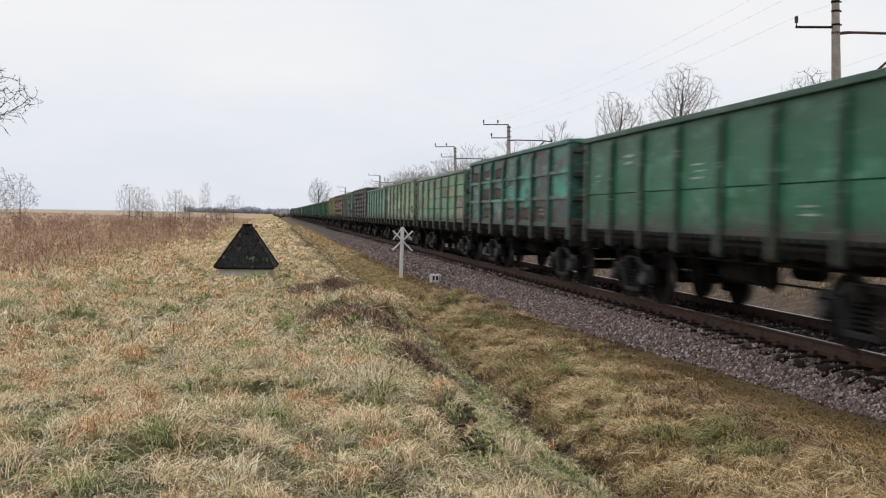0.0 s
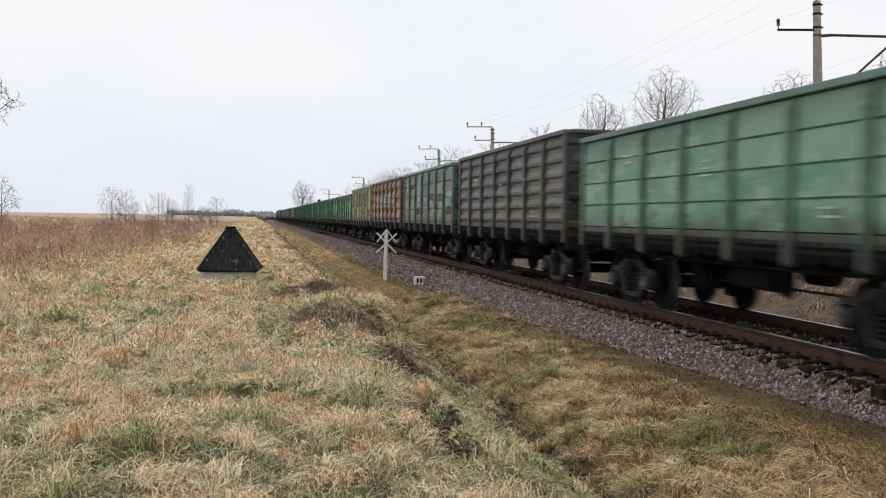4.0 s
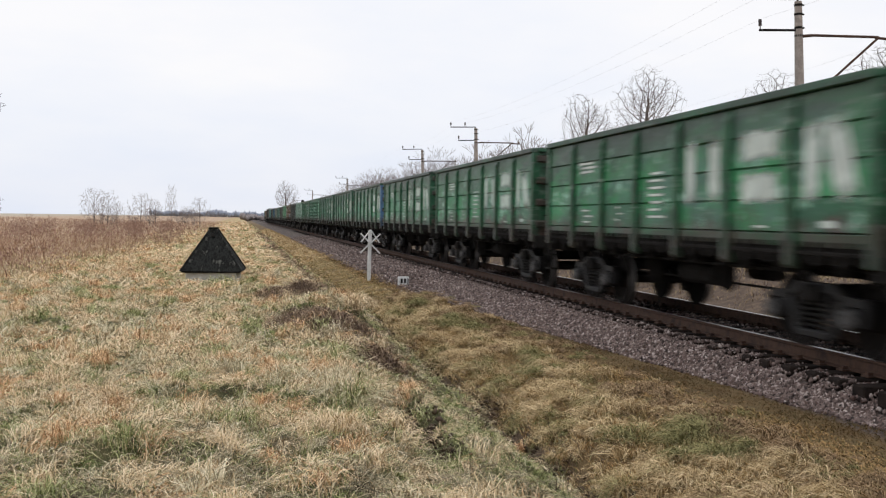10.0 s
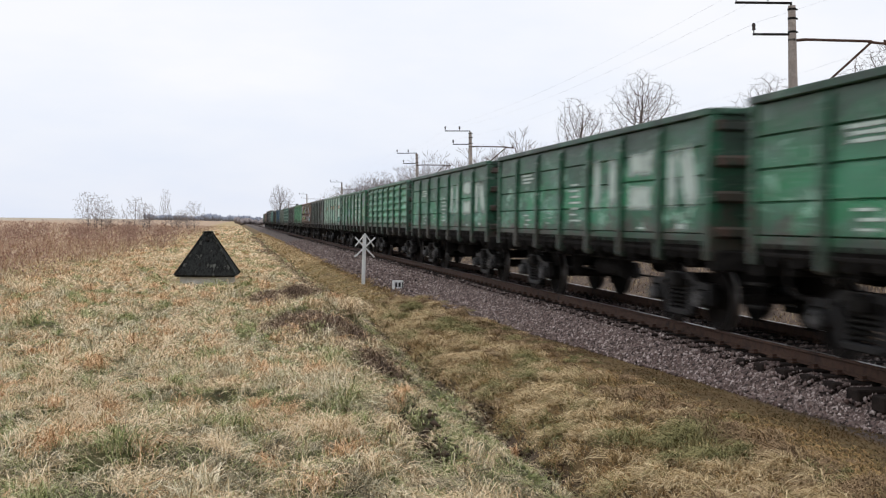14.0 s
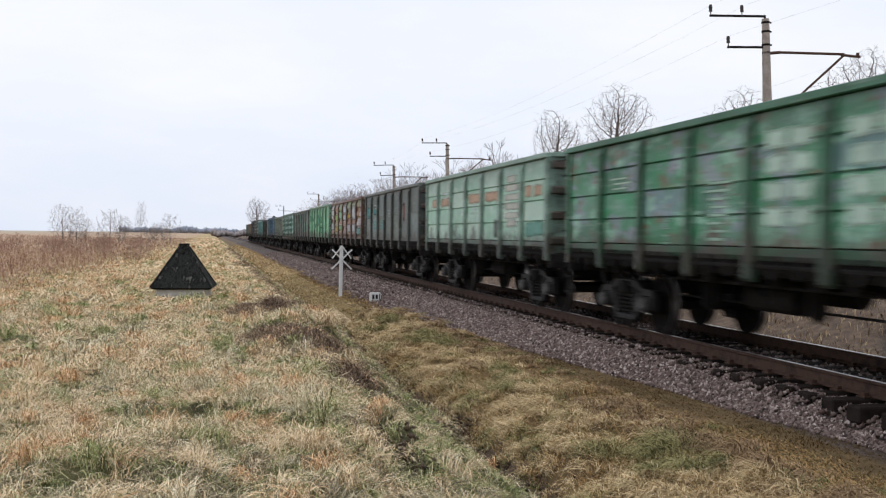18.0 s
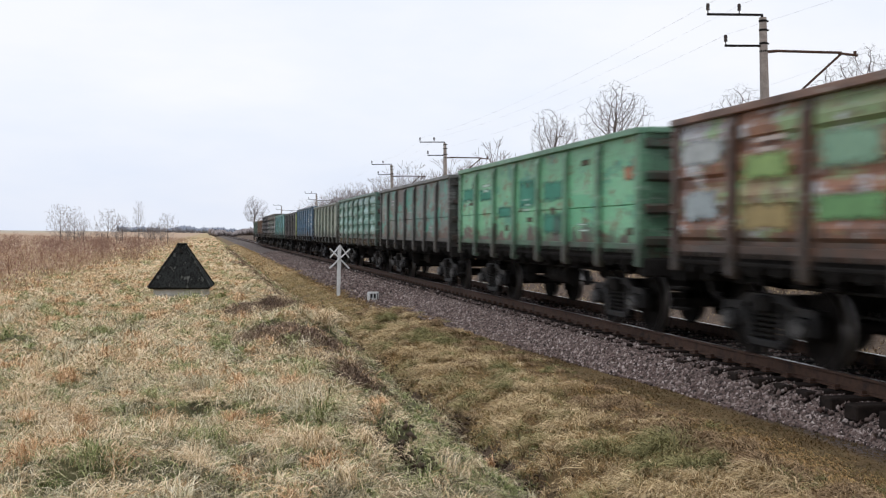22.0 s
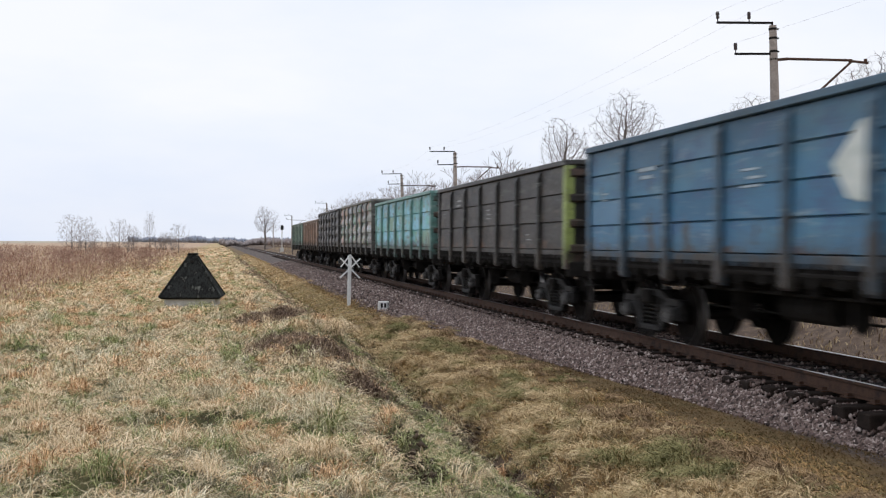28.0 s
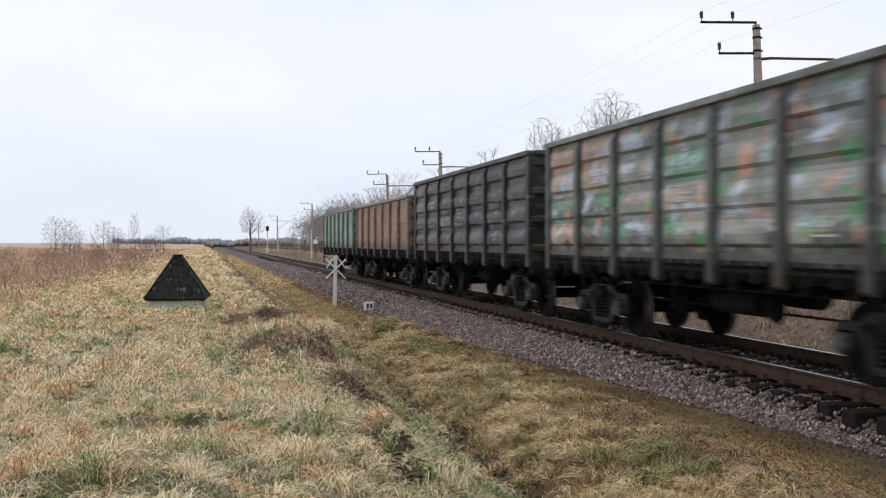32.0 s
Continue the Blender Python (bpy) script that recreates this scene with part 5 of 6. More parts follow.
def fork(rnd, segs, p, d, length, r, level, wide, lift):
    """A limb in two bends that forks at its end, down to the finest twigs."""
    for k in range(2):
        d = (d + Vector((rnd.gauss(0, 0.10), rnd.gauss(0, 0.10), rnd.gauss(0, 0.08) + lift))).normalized()
        q = p + d * (length * rnd.uniform(0.42, 0.58))
        segs[0 if r > segs[2] else 1].append((*p, *q, r, r * 0.86))
        p, r = q, r * 0.86
        if k == 0 and level > 1 and rnd.random() < 0.55:
            side = Vector((rnd.gauss(0, 1), rnd.gauss(0, 1), rnd.gauss(0, 0.6))).normalized()
            fork(rnd, segs, p, (d * 0.6 + side * wide * 1.5).normalized(), length * 0.62, r * 0.5, level - 2, wide, lift)
    if level <= 0:
        return
    spin = rnd.uniform(0, 6.28)
    n = 3 if rnd.random() < 0.35 else 2
    u = d.orthogonal().normalized()
    v = d.cross(u)
    for k in range(n):
        a = spin + k * 6.283 / n + rnd.gauss(0, 0.3)
        out = u * math.cos(a) + v * math.sin(a)
        fork(rnd, segs, p, (d + out * wide * rnd.uniform(0.6, 1.3)).normalized(), length * rnd.uniform(0.72, 0.9), r * rnd.uniform(0.62, 0.76), level - 1, wide, lift)


def bare_tree(seed, height, label, twig, wide=0.55, levels=7, stems=1, bole=0.2, girth=0.016, lift=0.03, name="bare_tree", fine=0.012):
    """A leafless tree or shrub: stems, limbs and a crown of fine twigs."""
    rnd = random.Random(seed)
    segs = [[], [], height * girth * 0.45]
    t = thing(name, pose(0, 0, 0), label, "tree" if name == "bare_tree" else "shrub", "bare trees" if name == "bare_tree" else "bare shrubs")
    for k in range(stems):
        d = Vector((rnd.gauss(0, 0.05), rnd.gauss(0, 0.05), 1)) if stems == 1 else Vector((rnd.gauss(0, 0.33), rnd.gauss(0, 0.33), 1))
        at = Vector((0, 0, -0.2)) if stems == 1 else Vector((rnd.gauss(0, 0.12), rnd.gauss(0, 0.12), -0.2)) * height * 0.5
        at.z = -0.2
        fork(rnd, segs, at, d.normalized(), height * bole * rnd.uniform(0.8, 1.2), height * girth, levels, wide, lift)
    k = height / max(s[5] for s in segs[1])
    for nm, group, sides, mat in (("trunk", segs[0], 7, BARK), ("crown", segs[1], 3, twig)):
        rows = [tuple(c * k for c in s[:6]) + (max(s[6], fine), max(s[7], fine * 0.8)) for s in group]
        ob = new(nm, tubes(nm, rows, sides, mat))
        ob.parent = t
    return t


def crowned_tree(seed, height, radius, half, label, twig, name="bare_tree", buds=420, fine=0.012, girth=0.02, low=0.0):
    """A leafless tree whose limbs have grown towards the light through a rounded crown."""
    g = np.random.default_rng(seed)
    mid = height - half
    d = g.normal(0, 1, (buds, 3))
    d /= np.linalg.norm(d, axis=1, keepdims=True)
    goal = d * (g.random((buds, 1)) ** 0.42) * np.array([radius, radius, half]) * (1 + 0.18 * np.sin(3 * d[:, :1] + seed) * np.cos(4 * d[:, 1:2]))
    goal = goal[goal[:, 2] > -half * (0.75 + low)] + np.array([0, 0, mid])
    step = 0.017 * height
    nodes, up = [np.array([0, 0, -0.2])], [-1]
    while nodes[-1][2] < mid - half * 0.85:
        nodes.append(nodes[-1] + np.array([g.normal(0, 0.12), g.normal(0, 0.12), 1.0]) * step)
        up.append(len(nodes) - 2)
    best, near = np.full(len(goal), 1e9), np.zeros(len(goal), int)
    alive = np.ones(len(goal), bool)
    fresh = 0
    for _ in range(150):
        P = np.array(nodes)
        if fresh >= len(nodes):
            break
        dist = np.linalg.norm(goal[:, None] - P[None, fresh:], axis=2)
        j, low_d = dist.argmin(1), dist.min(1)
        nearer = low_d < best
        best, near = np.where(nearer, low_d, best), np.where(nearer, j + fresh, near)
        alive &= best > step * 1.3
        if not alive.any():
            break
        fresh = len(nodes)
        pull, kids = {}, np.bincount(np.maximum(up, 0), minlength=len(nodes))
        for q, k in zip(goal[alive], near[alive]):
            v = q - P[k]
            pull[int(k)] = pull.get(int(k), 0) + v / (np.linalg.norm(v) + 1e-6)
        for k, v in pull.items():
            if kids[k] >= 3:
                continue
            v = v / (np.linalg.norm(v) + 1e-6) + g.normal(0, 0.13, 3)
            nodes.append(P[k] + v / np.linalg.norm(v) * step)
            up.append(k)
    P, n = np.array(nodes), len(nodes)
    tips = np.ones(n, bool)
    tips[[u for u in up if u >= 0]] = False
    thick = tips.astype(float)
    for k in range(n - 1, 0, -1):
        thick[up[k]] += thick[k]
    rad = np.maximum(height * girth * (thick / thick[0]) ** 0.55, fine)
    limbs, twigs = [], []
    for k in range(1, n):
        row = (*P[up[k]], *P[k], min(rad[up[k]], rad[k] * 1.6), rad[k])
        (limbs if rad[k] > max(height * 0.0042, fine * 1.2) else twigs).append(row)
        if rad[k] < max(height * 0.003, fine * 1.05):
            ahead = P[k] - P[up[k]]
            for _ in range(3 if tips[k] else 1):
                v = ahead / step + g.normal(0, 0.36, 3)
                e = P[k] + v * step * g.uniform(0.6, 1.7)
                twigs.append((*P[k], *e, fine, fine * 0.6))
    t = thing(name, pose(0, 0, 0), label, "tree" if name == "bare_tree" else "shrub", "bare trees" if name == "bare_tree" else "bare shrubs")
    for nm, rows, sides, mat in (("trunk", limbs, 7, BARK), ("crown", twigs, 3, twig)):
        ob = new(nm, tubes(nm, rows, sides, mat))
        ob.parent = t
    t["tall"] = height
    return t


def at_angle(az, dist):
    return dist * math.sin(radians(az)), dist * math.cos(radians(az))


def plant(tree, az, dist, height, turn=0.0, copy=True, slim=1.0):
    """Set a tree, or a copy, at a bearing and distance from the camera, scaled and slimmed to fit its view."""
    x, y = at_angle(az, dist)
    m = pose(x, y, float(land(x, y)) - 0.05, 0, 0, turn)
    s = height / tree["tall"]
    ob = copy_thing(tree, m) if copy else tree
    ob.matrix_world = m
    ob.scale = (s * slim, s * slim, s)
    return ob


def grown(tree, tall):
    tree["tall"] = tall
    return tree


T_A = crowned_tree(3, 10.6, 1.9, 2.2, "bare roadside tree with a rounded open crown", TWIG_DUSK, buds=1300, fine=0.005, girth=0.017)
plant(T_A, 17.85, 80, 10.6, 0, False)
T_B = crowned_tree(8, 12.4, 2.55, 2.6, "tall bare tree with a wide forked crown", TWIG_DUSK, buds=1700, fine=0.005, girth=0.017)
plant(T_B, 21.0, 80, 12.4, 30, False)
T_C = grown(bare_tree(21, 8.0, "bare bushy tree in the hedge beyond the track", TWIG_FAR, 0.5, 6, 3, 0.15, fine=0.016), 8.0)
plant(T_C, 15.4, 98, 7.0, 0, False)
T_D = grown(bare_tree(33, 5.0, "pale bare shrub standing in the dry weeds", TWIG_PALE, 0.34, 4, 7, 0.3, 0.008, 0.05, "bare_shrub", 0.011), 5.0)
plant(T_D, -6.9, 152, 2.6, 0, False)
for az, dist, h, turn in ((27.3, 72, 11.0, 20), (32.9, 66, 12.2, 100), (19.7, 86, 9.4, 140)):
    plant(T_B, az, dist, h, turn, True, 1.1)
rnd = random.Random(9)
for k in range(22):
    y = 90 + k * 7.5 + rnd.uniform(-3, 3)
    x = 24 + rnd.uniform(-3, 4)
    plant(T_C, math.degrees(math.atan2(x, y)), math.hypot(x, y), rnd.uniform(8.6, 10.4), rnd.uniform(0, 360))
T_F = crowned_tree(61, 5.2, 1.75, 2.3, "small bare tree with upswept branches among the dry weeds", TWIG_PALE, low=0.3, buds=300, fine=0.010, girth=0.014)
plant(T_F, -7.2, 145, 5.4, 0, False)
for az, dist, h, turn, slim in ((-6.55, 150, 5.2, 80, 0.9), (-6.1, 152, 3.6, 200, 1.0), (-4.95, 148, 4.9, 140, 1.1), (-4.25, 152, 4.1, 20, 1.0), (-3.47, 147, 6.0, 250, 0.4), (-2.05, 160, 4.6, 310, 1.0), (-2.7, 172, 3.4, 30, 1.0)):
    plant(T_F, az, dist, h, turn, True, slim)
T_H = crowned_tree(91, 12.0, 3.6, 4.0, "lone bare tree beyond the track with a broad crown", TWIG_FAR, buds=900, fine=0.014, girth=0.024)
plant(T_H, 2.3, 330, 13.0, 60, False)
for az, dist, h, turn in ((-6.4, 155, 2.2, 70), (-5.3, 158, 2.2, 300), (-4.5, 156, 2.8, 90), (-2.9, 172, 3.0, 20), (-3.1, 170, 2.6, 120), (-2.3, 166, 3.0, 200)):
    plant(T_D, az, dist, h, turn)
plant(T_F, -12.35, 104, 5.2, 40, True, 1.0)
plant(T_F, -13.6, 108, 5.8, 140, True, 1.1)
T_E = crowned_tree(52, 7.9, 3.8, 2.0, "large bare tree at the meadow's edge with hanging twigs", BARK_DARK, buds=1500, fine=0.008, girth=0.022)
plant(T_E, -17.1, 40, 7.2, 40, False, 1.08)


T_G = crowned_tree(77, 1.9, 1.15, 0.95, "low brown twiggy bush among the dry weeds", WEED_TWIG, "dry_bush", buds=260, fine=0.009, girth=0.012, low=0.3)
plant(T_G, -3.55, 66, 1.5, 0, False)
rnd = random.Random(23)
for k in range(26):
    az, dist = rnd.uniform(-12.5, -3.2), rnd.uniform(62, 110)
    if dist * math.sin(radians(az)) < -4.2:
        plant(T_G, az, dist, rnd.uniform(1.1, 1.8), rnd.uniform(0, 360))


# ---- far woods on the horizon ----
def far_woods(name, az0, az1, dist, height, colours, label, seed, each):
    """A wood far away: rows of rough crowns and upright stems, no single tree to be told."""
    rnd = np.random.default_rng(seed)
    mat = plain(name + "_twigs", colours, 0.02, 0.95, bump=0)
    n = each
    az = np.radians(rnd.uniform(az0, az1, n))
    d = dist * rnd.uniform(0.92, 1.08, n)
    x, y = d * np.sin(az), d * np.cos(az)
    z = land(x, y)
    h = height * (0.62 + 0.22 * np.sin(az * 140 + seed) * np.sin(az * 57) + rnd.uniform(-0.15, 0.2, n))
    r = height * rnd.uniform(0.14, 0.3, n)
    octa = np.array([(1, 0, 0.62), (0.3, 0.95, 0.55), (-0.8, 0.59, 0.66), (-0.8, -0.59, 0.55), (0.3, -0.95, 0.64), (0, 0, 1), (0, 0, -0.05)])
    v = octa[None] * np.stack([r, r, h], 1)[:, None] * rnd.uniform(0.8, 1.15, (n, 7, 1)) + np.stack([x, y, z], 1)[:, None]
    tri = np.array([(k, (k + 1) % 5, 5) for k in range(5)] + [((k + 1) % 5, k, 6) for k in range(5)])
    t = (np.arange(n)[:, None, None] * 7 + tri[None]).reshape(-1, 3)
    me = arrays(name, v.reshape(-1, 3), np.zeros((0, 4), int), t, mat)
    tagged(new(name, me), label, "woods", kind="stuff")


# The air's haze is put into the colours of both woods.
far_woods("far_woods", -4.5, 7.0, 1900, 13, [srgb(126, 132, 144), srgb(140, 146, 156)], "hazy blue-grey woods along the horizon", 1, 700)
far_woods("middle_woods", 0.0, 9.5, 620, 4.6, [srgb(122, 114, 112), srgb(142, 133, 130)], "grey-brown bare woods beyond the fields", 2, 1300)
rnd = random.Random(19)
for k in range(14):
    y = rnd.uniform(280, 560)
    x = rnd.uniform(32, 70)
    plant(T_F, math.degrees(math.atan2(x, y)), math.hypot(x, y), rnd.uniform(7, 10.5), rnd.uniform(0, 360))


# ---- signals and posts far down the line ----
def line_signal():
    s = thing("light_signal", pose(13.8, 250, -0.3), "tall railway light signal on a pale mast beside the track", "railway signal")
    bm = bmesh.new()
    rod(bm, (0, 0, -0.4), (0, 0, 5.6), 0.13, 0.10, 10)
    part("mast", bm, CONCRETE_PALE, s)
    bm = bmesh.new()
    prism(bm, [(-0.34, 4.9), (0.34, 4.9), (0.34, 5.75), (0.2, 6.0), (-0.2, 6.0), (-0.34, 5.75)], "y", -0.35, -0.25)
    rod(bm, (0, -0.55, 5.55), (0, -0.3, 5.55), 0.15, n=10)
    rod(bm, (0, -0.55, 5.18), (0, -0.3, 5.18), 0.15, n=10)
    part("signal_head", bm, BLACK_PAINT, s)
    bm = bmesh.new()
    box(bm, -0.4, 0.4, -0.4, 0.4, -0.3, 0.9, 0.03)
    part("relay_box", bm, CONCRETE_PALE, s)


def far_post(x, y, h, r=0.11):
    bm = bmesh.new()
    rod(bm, (0, 0, -0.4), (0, 0, h), r, r * 0.8, 10)
    p = thing("concrete_post", pose(x, y, float(land(x, y))), "pale concrete post beside the line", "post", "concrete posts")
    part("shaft", bm, CONCRETE_PALE, p)
    bm = bmesh.new()
    rod(bm, (0, 0, h), (0, 0, h + 0.08), r, r * 0.5, 10)
    part("cap", bm, CONCRETE, p)


def disc_sign(x, y):
    s = thing("round_sign", pose(x, y, float(land(x, y))), "round white sign on a thin post beyond the track", "sign")
    bm = bmesh.new()
    rod(bm, (0, 0, -0.3), (0, 0, 2.4), 0.04, n=8)
    part("post", bm, IRON_DUSTY, s)
    bm = bmesh.new()
    rod(bm, (0, -0.06, 2.3), (0, -0.03, 2.3), 0.32, n=18)
    part("disc", bm, WHITE_PAINT, s)


line_signal()
far_post(15.0, 232, 4.6)
far_post(14.2, 150, 4.0)
disc_sign(14.0, 142)


# ---- dry weeds and grass ----
def blade_material(name, stops, patch, rough=0.9, own=0.36):
    """Stems whose colour drifts over the meadow and varies stem by stem."""
    n = Nodes(name, rough)
    v = n.coords()
    geo = n.add("NewGeometry")
    drift = n.noise(v, patch, 5, 0.7)
    mixer = n.add("Mix")
    mixer.data_type = "FLOAT"
    mixer.inputs["Factor"].default_value = own
    n.link(drift, mixer.inputs["A"])
    n.link(geo.outputs["Random Per Island"], mixer.inputs["B"])
    col = n.ramp(mixer.outputs["Result"], stops)
    n.b.inputs["Subsurface Weight"].default_value = 0.0
    return n.done(col)


def blades(name, x, y, height, width, lean, material, label, category, rng, sink=0.02, bend=0.7, flop=None):
    """Bent tapering blades rooted on the ground; arrays of places and sizes."""
    n = len(x)
    z = land(x, y) - sink
    a = rng.uniform(0, 2 * np.pi, n) if flop is None else flop
    tilt = lean * rng.uniform(0.2, 1.0, n)
    dx, dy = np.cos(a) * np.sin(tilt), np.sin(a) * np.sin(tilt)
    up = np.cos(tilt)
    face = rng.uniform(0, 2 * np.pi, n)
    wx, wy = np.cos(face) * width / 2, np.sin(face) * width / 2
    h1, h2 = height * 0.55, height * 0.45
    p0 = np.stack([x, y, z], 1)
    p1 = p0 + np.stack([dx * h1, dy * h1, up * h1], 1)
    t2 = np.minimum(tilt + bend * rng.uniform(0.3, 1.2, n), 1.9)
    p2 = p1 + np.stack([np.cos(a) * np.sin(t2) * h2, np.sin(a) * np.sin(t2) * h2, np.cos(t2) * h2], 1)
    w = np.stack([wx, wy, 0 * wx], 1)
    verts = np.stack([p0 - w, p0 + w, p1 + w * 0.8, p1 - w * 0.8, p2], 1).reshape(-1, 3)
    b = np.arange(n)[:, None] * 5
    me = arrays(name, verts, b + np.array([[0, 1, 2, 3]]), b + np.array([[3, 2, 4]]), material)
    return tagged(new(name, me), label, category, kind="stuff")


rng = np.random.default_rng(7)
TUFTS = [
    ("pale_straw_blades", [(0.25, srgb(166, 144, 110)), (0.42, srgb(222, 196, 154)), (0.6, srgb(248, 230, 196)), (0.78, srgb(200, 172, 134))]),
    ("frosted_grey_blades", [(0.28, srgb(142, 132, 104)), (0.5, srgb(202, 190, 154)), (0.72, srgb(240, 228, 198))]),
    ("green_blades", [(0.28, srgb(92, 102, 58)), (0.5, srgb(144, 150, 94)), (0.72, srgb(200, 197, 146))]),
    ("orange_dry_blades", [(0.28, srgb(166, 124, 86)), (0.5, srgb(218, 176, 130)), (0.72, srgb(246, 216, 176))]),
    ("dull_olive_blades", [(0.3, srgb(86, 78, 62)), (0.5, srgb(142, 130, 104)), (0.7, srgb(196, 184, 152))]),
]
TUFTS = [(nm, blade_material(nm, stops, 5.0, 0.9, 0.5)) for nm, stops in TUFTS]
BANK = [
    ("tan_bank_blades", [(0.3, srgb(156, 134, 96)), (0.5, srgb(200, 175, 132)), (0.7, srgb(234, 212, 171))]),
    ("olive_bank_blades", [(0.3, srgb(112, 103, 68)), (0.5, srgb(156, 144, 99)), (0.7, srgb(196, 182, 132))]),
    ("green_bank_blades", [(0.3, srgb(98, 98, 62)), (0.5, srgb(132, 127, 83)), (0.7, srgb(172, 161, 112))]),
    ("brown_bank_blades", [(0.3, srgb(106, 87, 65)), (0.5, srgb(150, 124, 93)), (0.7, srgb(186, 160, 124))]),
]
BANK = [(nm, blade_material(nm, stops, 4.0)) for nm, stops in BANK]
BANK_WORDS = ["tan grass hanging over bank tussocks", "olive grass on the ditch's far bank", "green grass patches on the ditch's far bank", "brown dry grass on the ditch's far bank"]
VERGE = blade_material("ochre_verge_blades", [(0.25, srgb(138, 111, 72)), (0.4, srgb(194, 158, 109)), (0.5, srgb(164, 132, 88)), (0.62, srgb(154, 137, 90)), (0.8, srgb(128, 110, 74))], 1.1)
MOSS = blade_material("brown_mossy_blades", [(0.25, srgb(80, 62, 36)), (0.4, srgb(108, 83, 50)), (0.5, srgb(92, 72, 43)), (0.62, srgb(88, 76, 44)), (0.8, srgb(72, 60, 36))], 1.1)
WEEDS = blade_material("red_brown_weed_stems", [(0.22, srgb(90, 68, 57)), (0.38, srgb(142, 108, 88)), (0.52, srgb(174, 140, 116)), (0.64, srgb(216, 194, 164)), (0.76, srgb(118, 94, 78))], 0.55)
LITTER = blade_material("dark_dry_litter", [(0.25, srgb(76, 61, 49)), (0.45, srgb(112, 91, 74)), (0.6, srgb(134, 114, 91)), (0.8, srgb(86, 70, 56))], 0.8)
SCRUB = blade_material("grey_brown_scrub", [(0.25, srgb(74, 66, 62)), (0.45, srgb(106, 94, 87)), (0.6, srgb(128, 112, 98)), (0.8, srgb(88, 78, 73))], 0.3)
PALE_WEEDS = blade_material("pale_dry_weeds", [(0.25, srgb(168, 148, 112)), (0.45, srgb(198, 178, 140)), (0.6, srgb(182, 154, 120)), (0.8, srgb(150, 130, 96))], 0.4)


def arched(name, x, y, root, reach, rise, turn, width, material, label, rng):
    """Long drooping blades in three bends: out, over and down to the turf."""
    n = len(x)
    z = land(x, y) - 0.015
    ca, sa = np.cos(turn), np.sin(turn)
    face = turn + np.pi / 2 + rng.normal(0, 0.5, n)
    w = np.stack([np.cos(face), np.sin(face), rng.normal(0, 0.35, n)], 1) * (width / 2)[:, None]
    rows = []
    curl = rng.normal(0, 0.55, n)
    for f, up in ((0.0, 0.0), (0.26, 0.78), (0.62, 1.0), (1.0, 0.42)):
        side = curl * f * f * reach
        rows.append(np.stack([x + ca * reach * f - sa * side, y + sa * reach * f + ca * side, z + rise * up * rng.uniform(0.9, 1.1, n)], 1))
    v = np.stack([rows[0] - w, rows[0] + w, rows[1] + w, rows[1] - w, rows[2] + w * 0.75, rows[2] - w * 0.75, rows[3]], 1).reshape(-1, 3)
    b = np.arange(n)[:, None] * 7
    quads = np.concatenate([b + np.array([[0, 1, 2, 3]]), b + np.array([[3, 2, 4, 5]])])
    me = arrays(name, v, quads, b + np.array([[5, 4, 6]]), material)
    return tagged(new(name, me), label, "grass", kind="stuff")


WORDS = ["pale straw-coloured drooping meadow grass", "frosted grey-white lying meadow grass", "green tufts in the winter meadow", "orange-brown dry grass tufts", "dull olive matted meadow grass"]


def bare_spots(x, y):
    """How bare the turf is: spoil heaps, the burrow, the ditch's bottom and slips on its banks."""
    s = np.zeros_like(x)
    for hx, hy, r, h in HEAPS[:BARE]:
        s = np.maximum(s, 1.05 * np.exp(-(((x - hx) / (r * 0.85)) ** 2 + ((y - hy) / (r * 1.1)) ** 2)))
    for hx, hy, rx, ry, h in SCARP:
        s = np.maximum(s, 8 * h * np.exp(-(((x - hx) / rx) ** 2 + ((y - hy + 0.15) / (ry * 1.3)) ** 2)))
    pocket = smooth(-0.35, 0.35, wave(0 * y, y, 1.2, 6.0) + 0.5 * wave(x, y, 3.3, 2.0))
    s = np.maximum(s, (0.2 + 0.9 * pocket) * np.exp(-((x - ditch_line(y) - 0.06) / (0.10 + 0.16 * pocket * smooth(30, 16, y))) ** 2))
    slip = wave(x, y, 1.5, 7.0) + 0.5 * wave(x, y, 4.4, 1.0)
    return np.maximum(s, np.where((x > 1.7) & (x < 4.3) & (slip > 0.55), 0.8, 0.0))


def near_hut(x, y):
    return (np.abs(x + 0.72) < 1.15) & (y > 29.3) & (y < 33.2)


def fan(name, tx, ty, kind, size, sweep, each, width, spread, rise_lo, rise_hi, sorts=None, words=None):
    """Tufts of drooping blades: each fans out about its own sweep; one object a kind."""
    for k, (nm, mat) in enumerate(sorts or TUFTS):
        pick = np.where(kind == k)[0]
        if not len(pick):
            continue
        t = np.repeat(pick, each)
        n = len(t)
        s = size[t]
        turn = sweep[t] + rng.normal(0, spread, n)
        bx, by = tx[t] + rng.normal(0, 0.2, n) * s, ty[t] + rng.normal(0, 0.24, n) * s
        keep = rng.random(n) > bare_spots(bx, by)
        bx, by, s, turn = bx[keep], by[keep], s[keep], turn[keep]
        n = len(bx)
        arched(name, bx, by, None, s * rng.uniform(0.3, 1.0, n), s * rng.uniform(rise_lo, rise_hi, n), turn, width * rng.uniform(0.6, 1.4, n), mat, (words or WORDS)[k], rng)


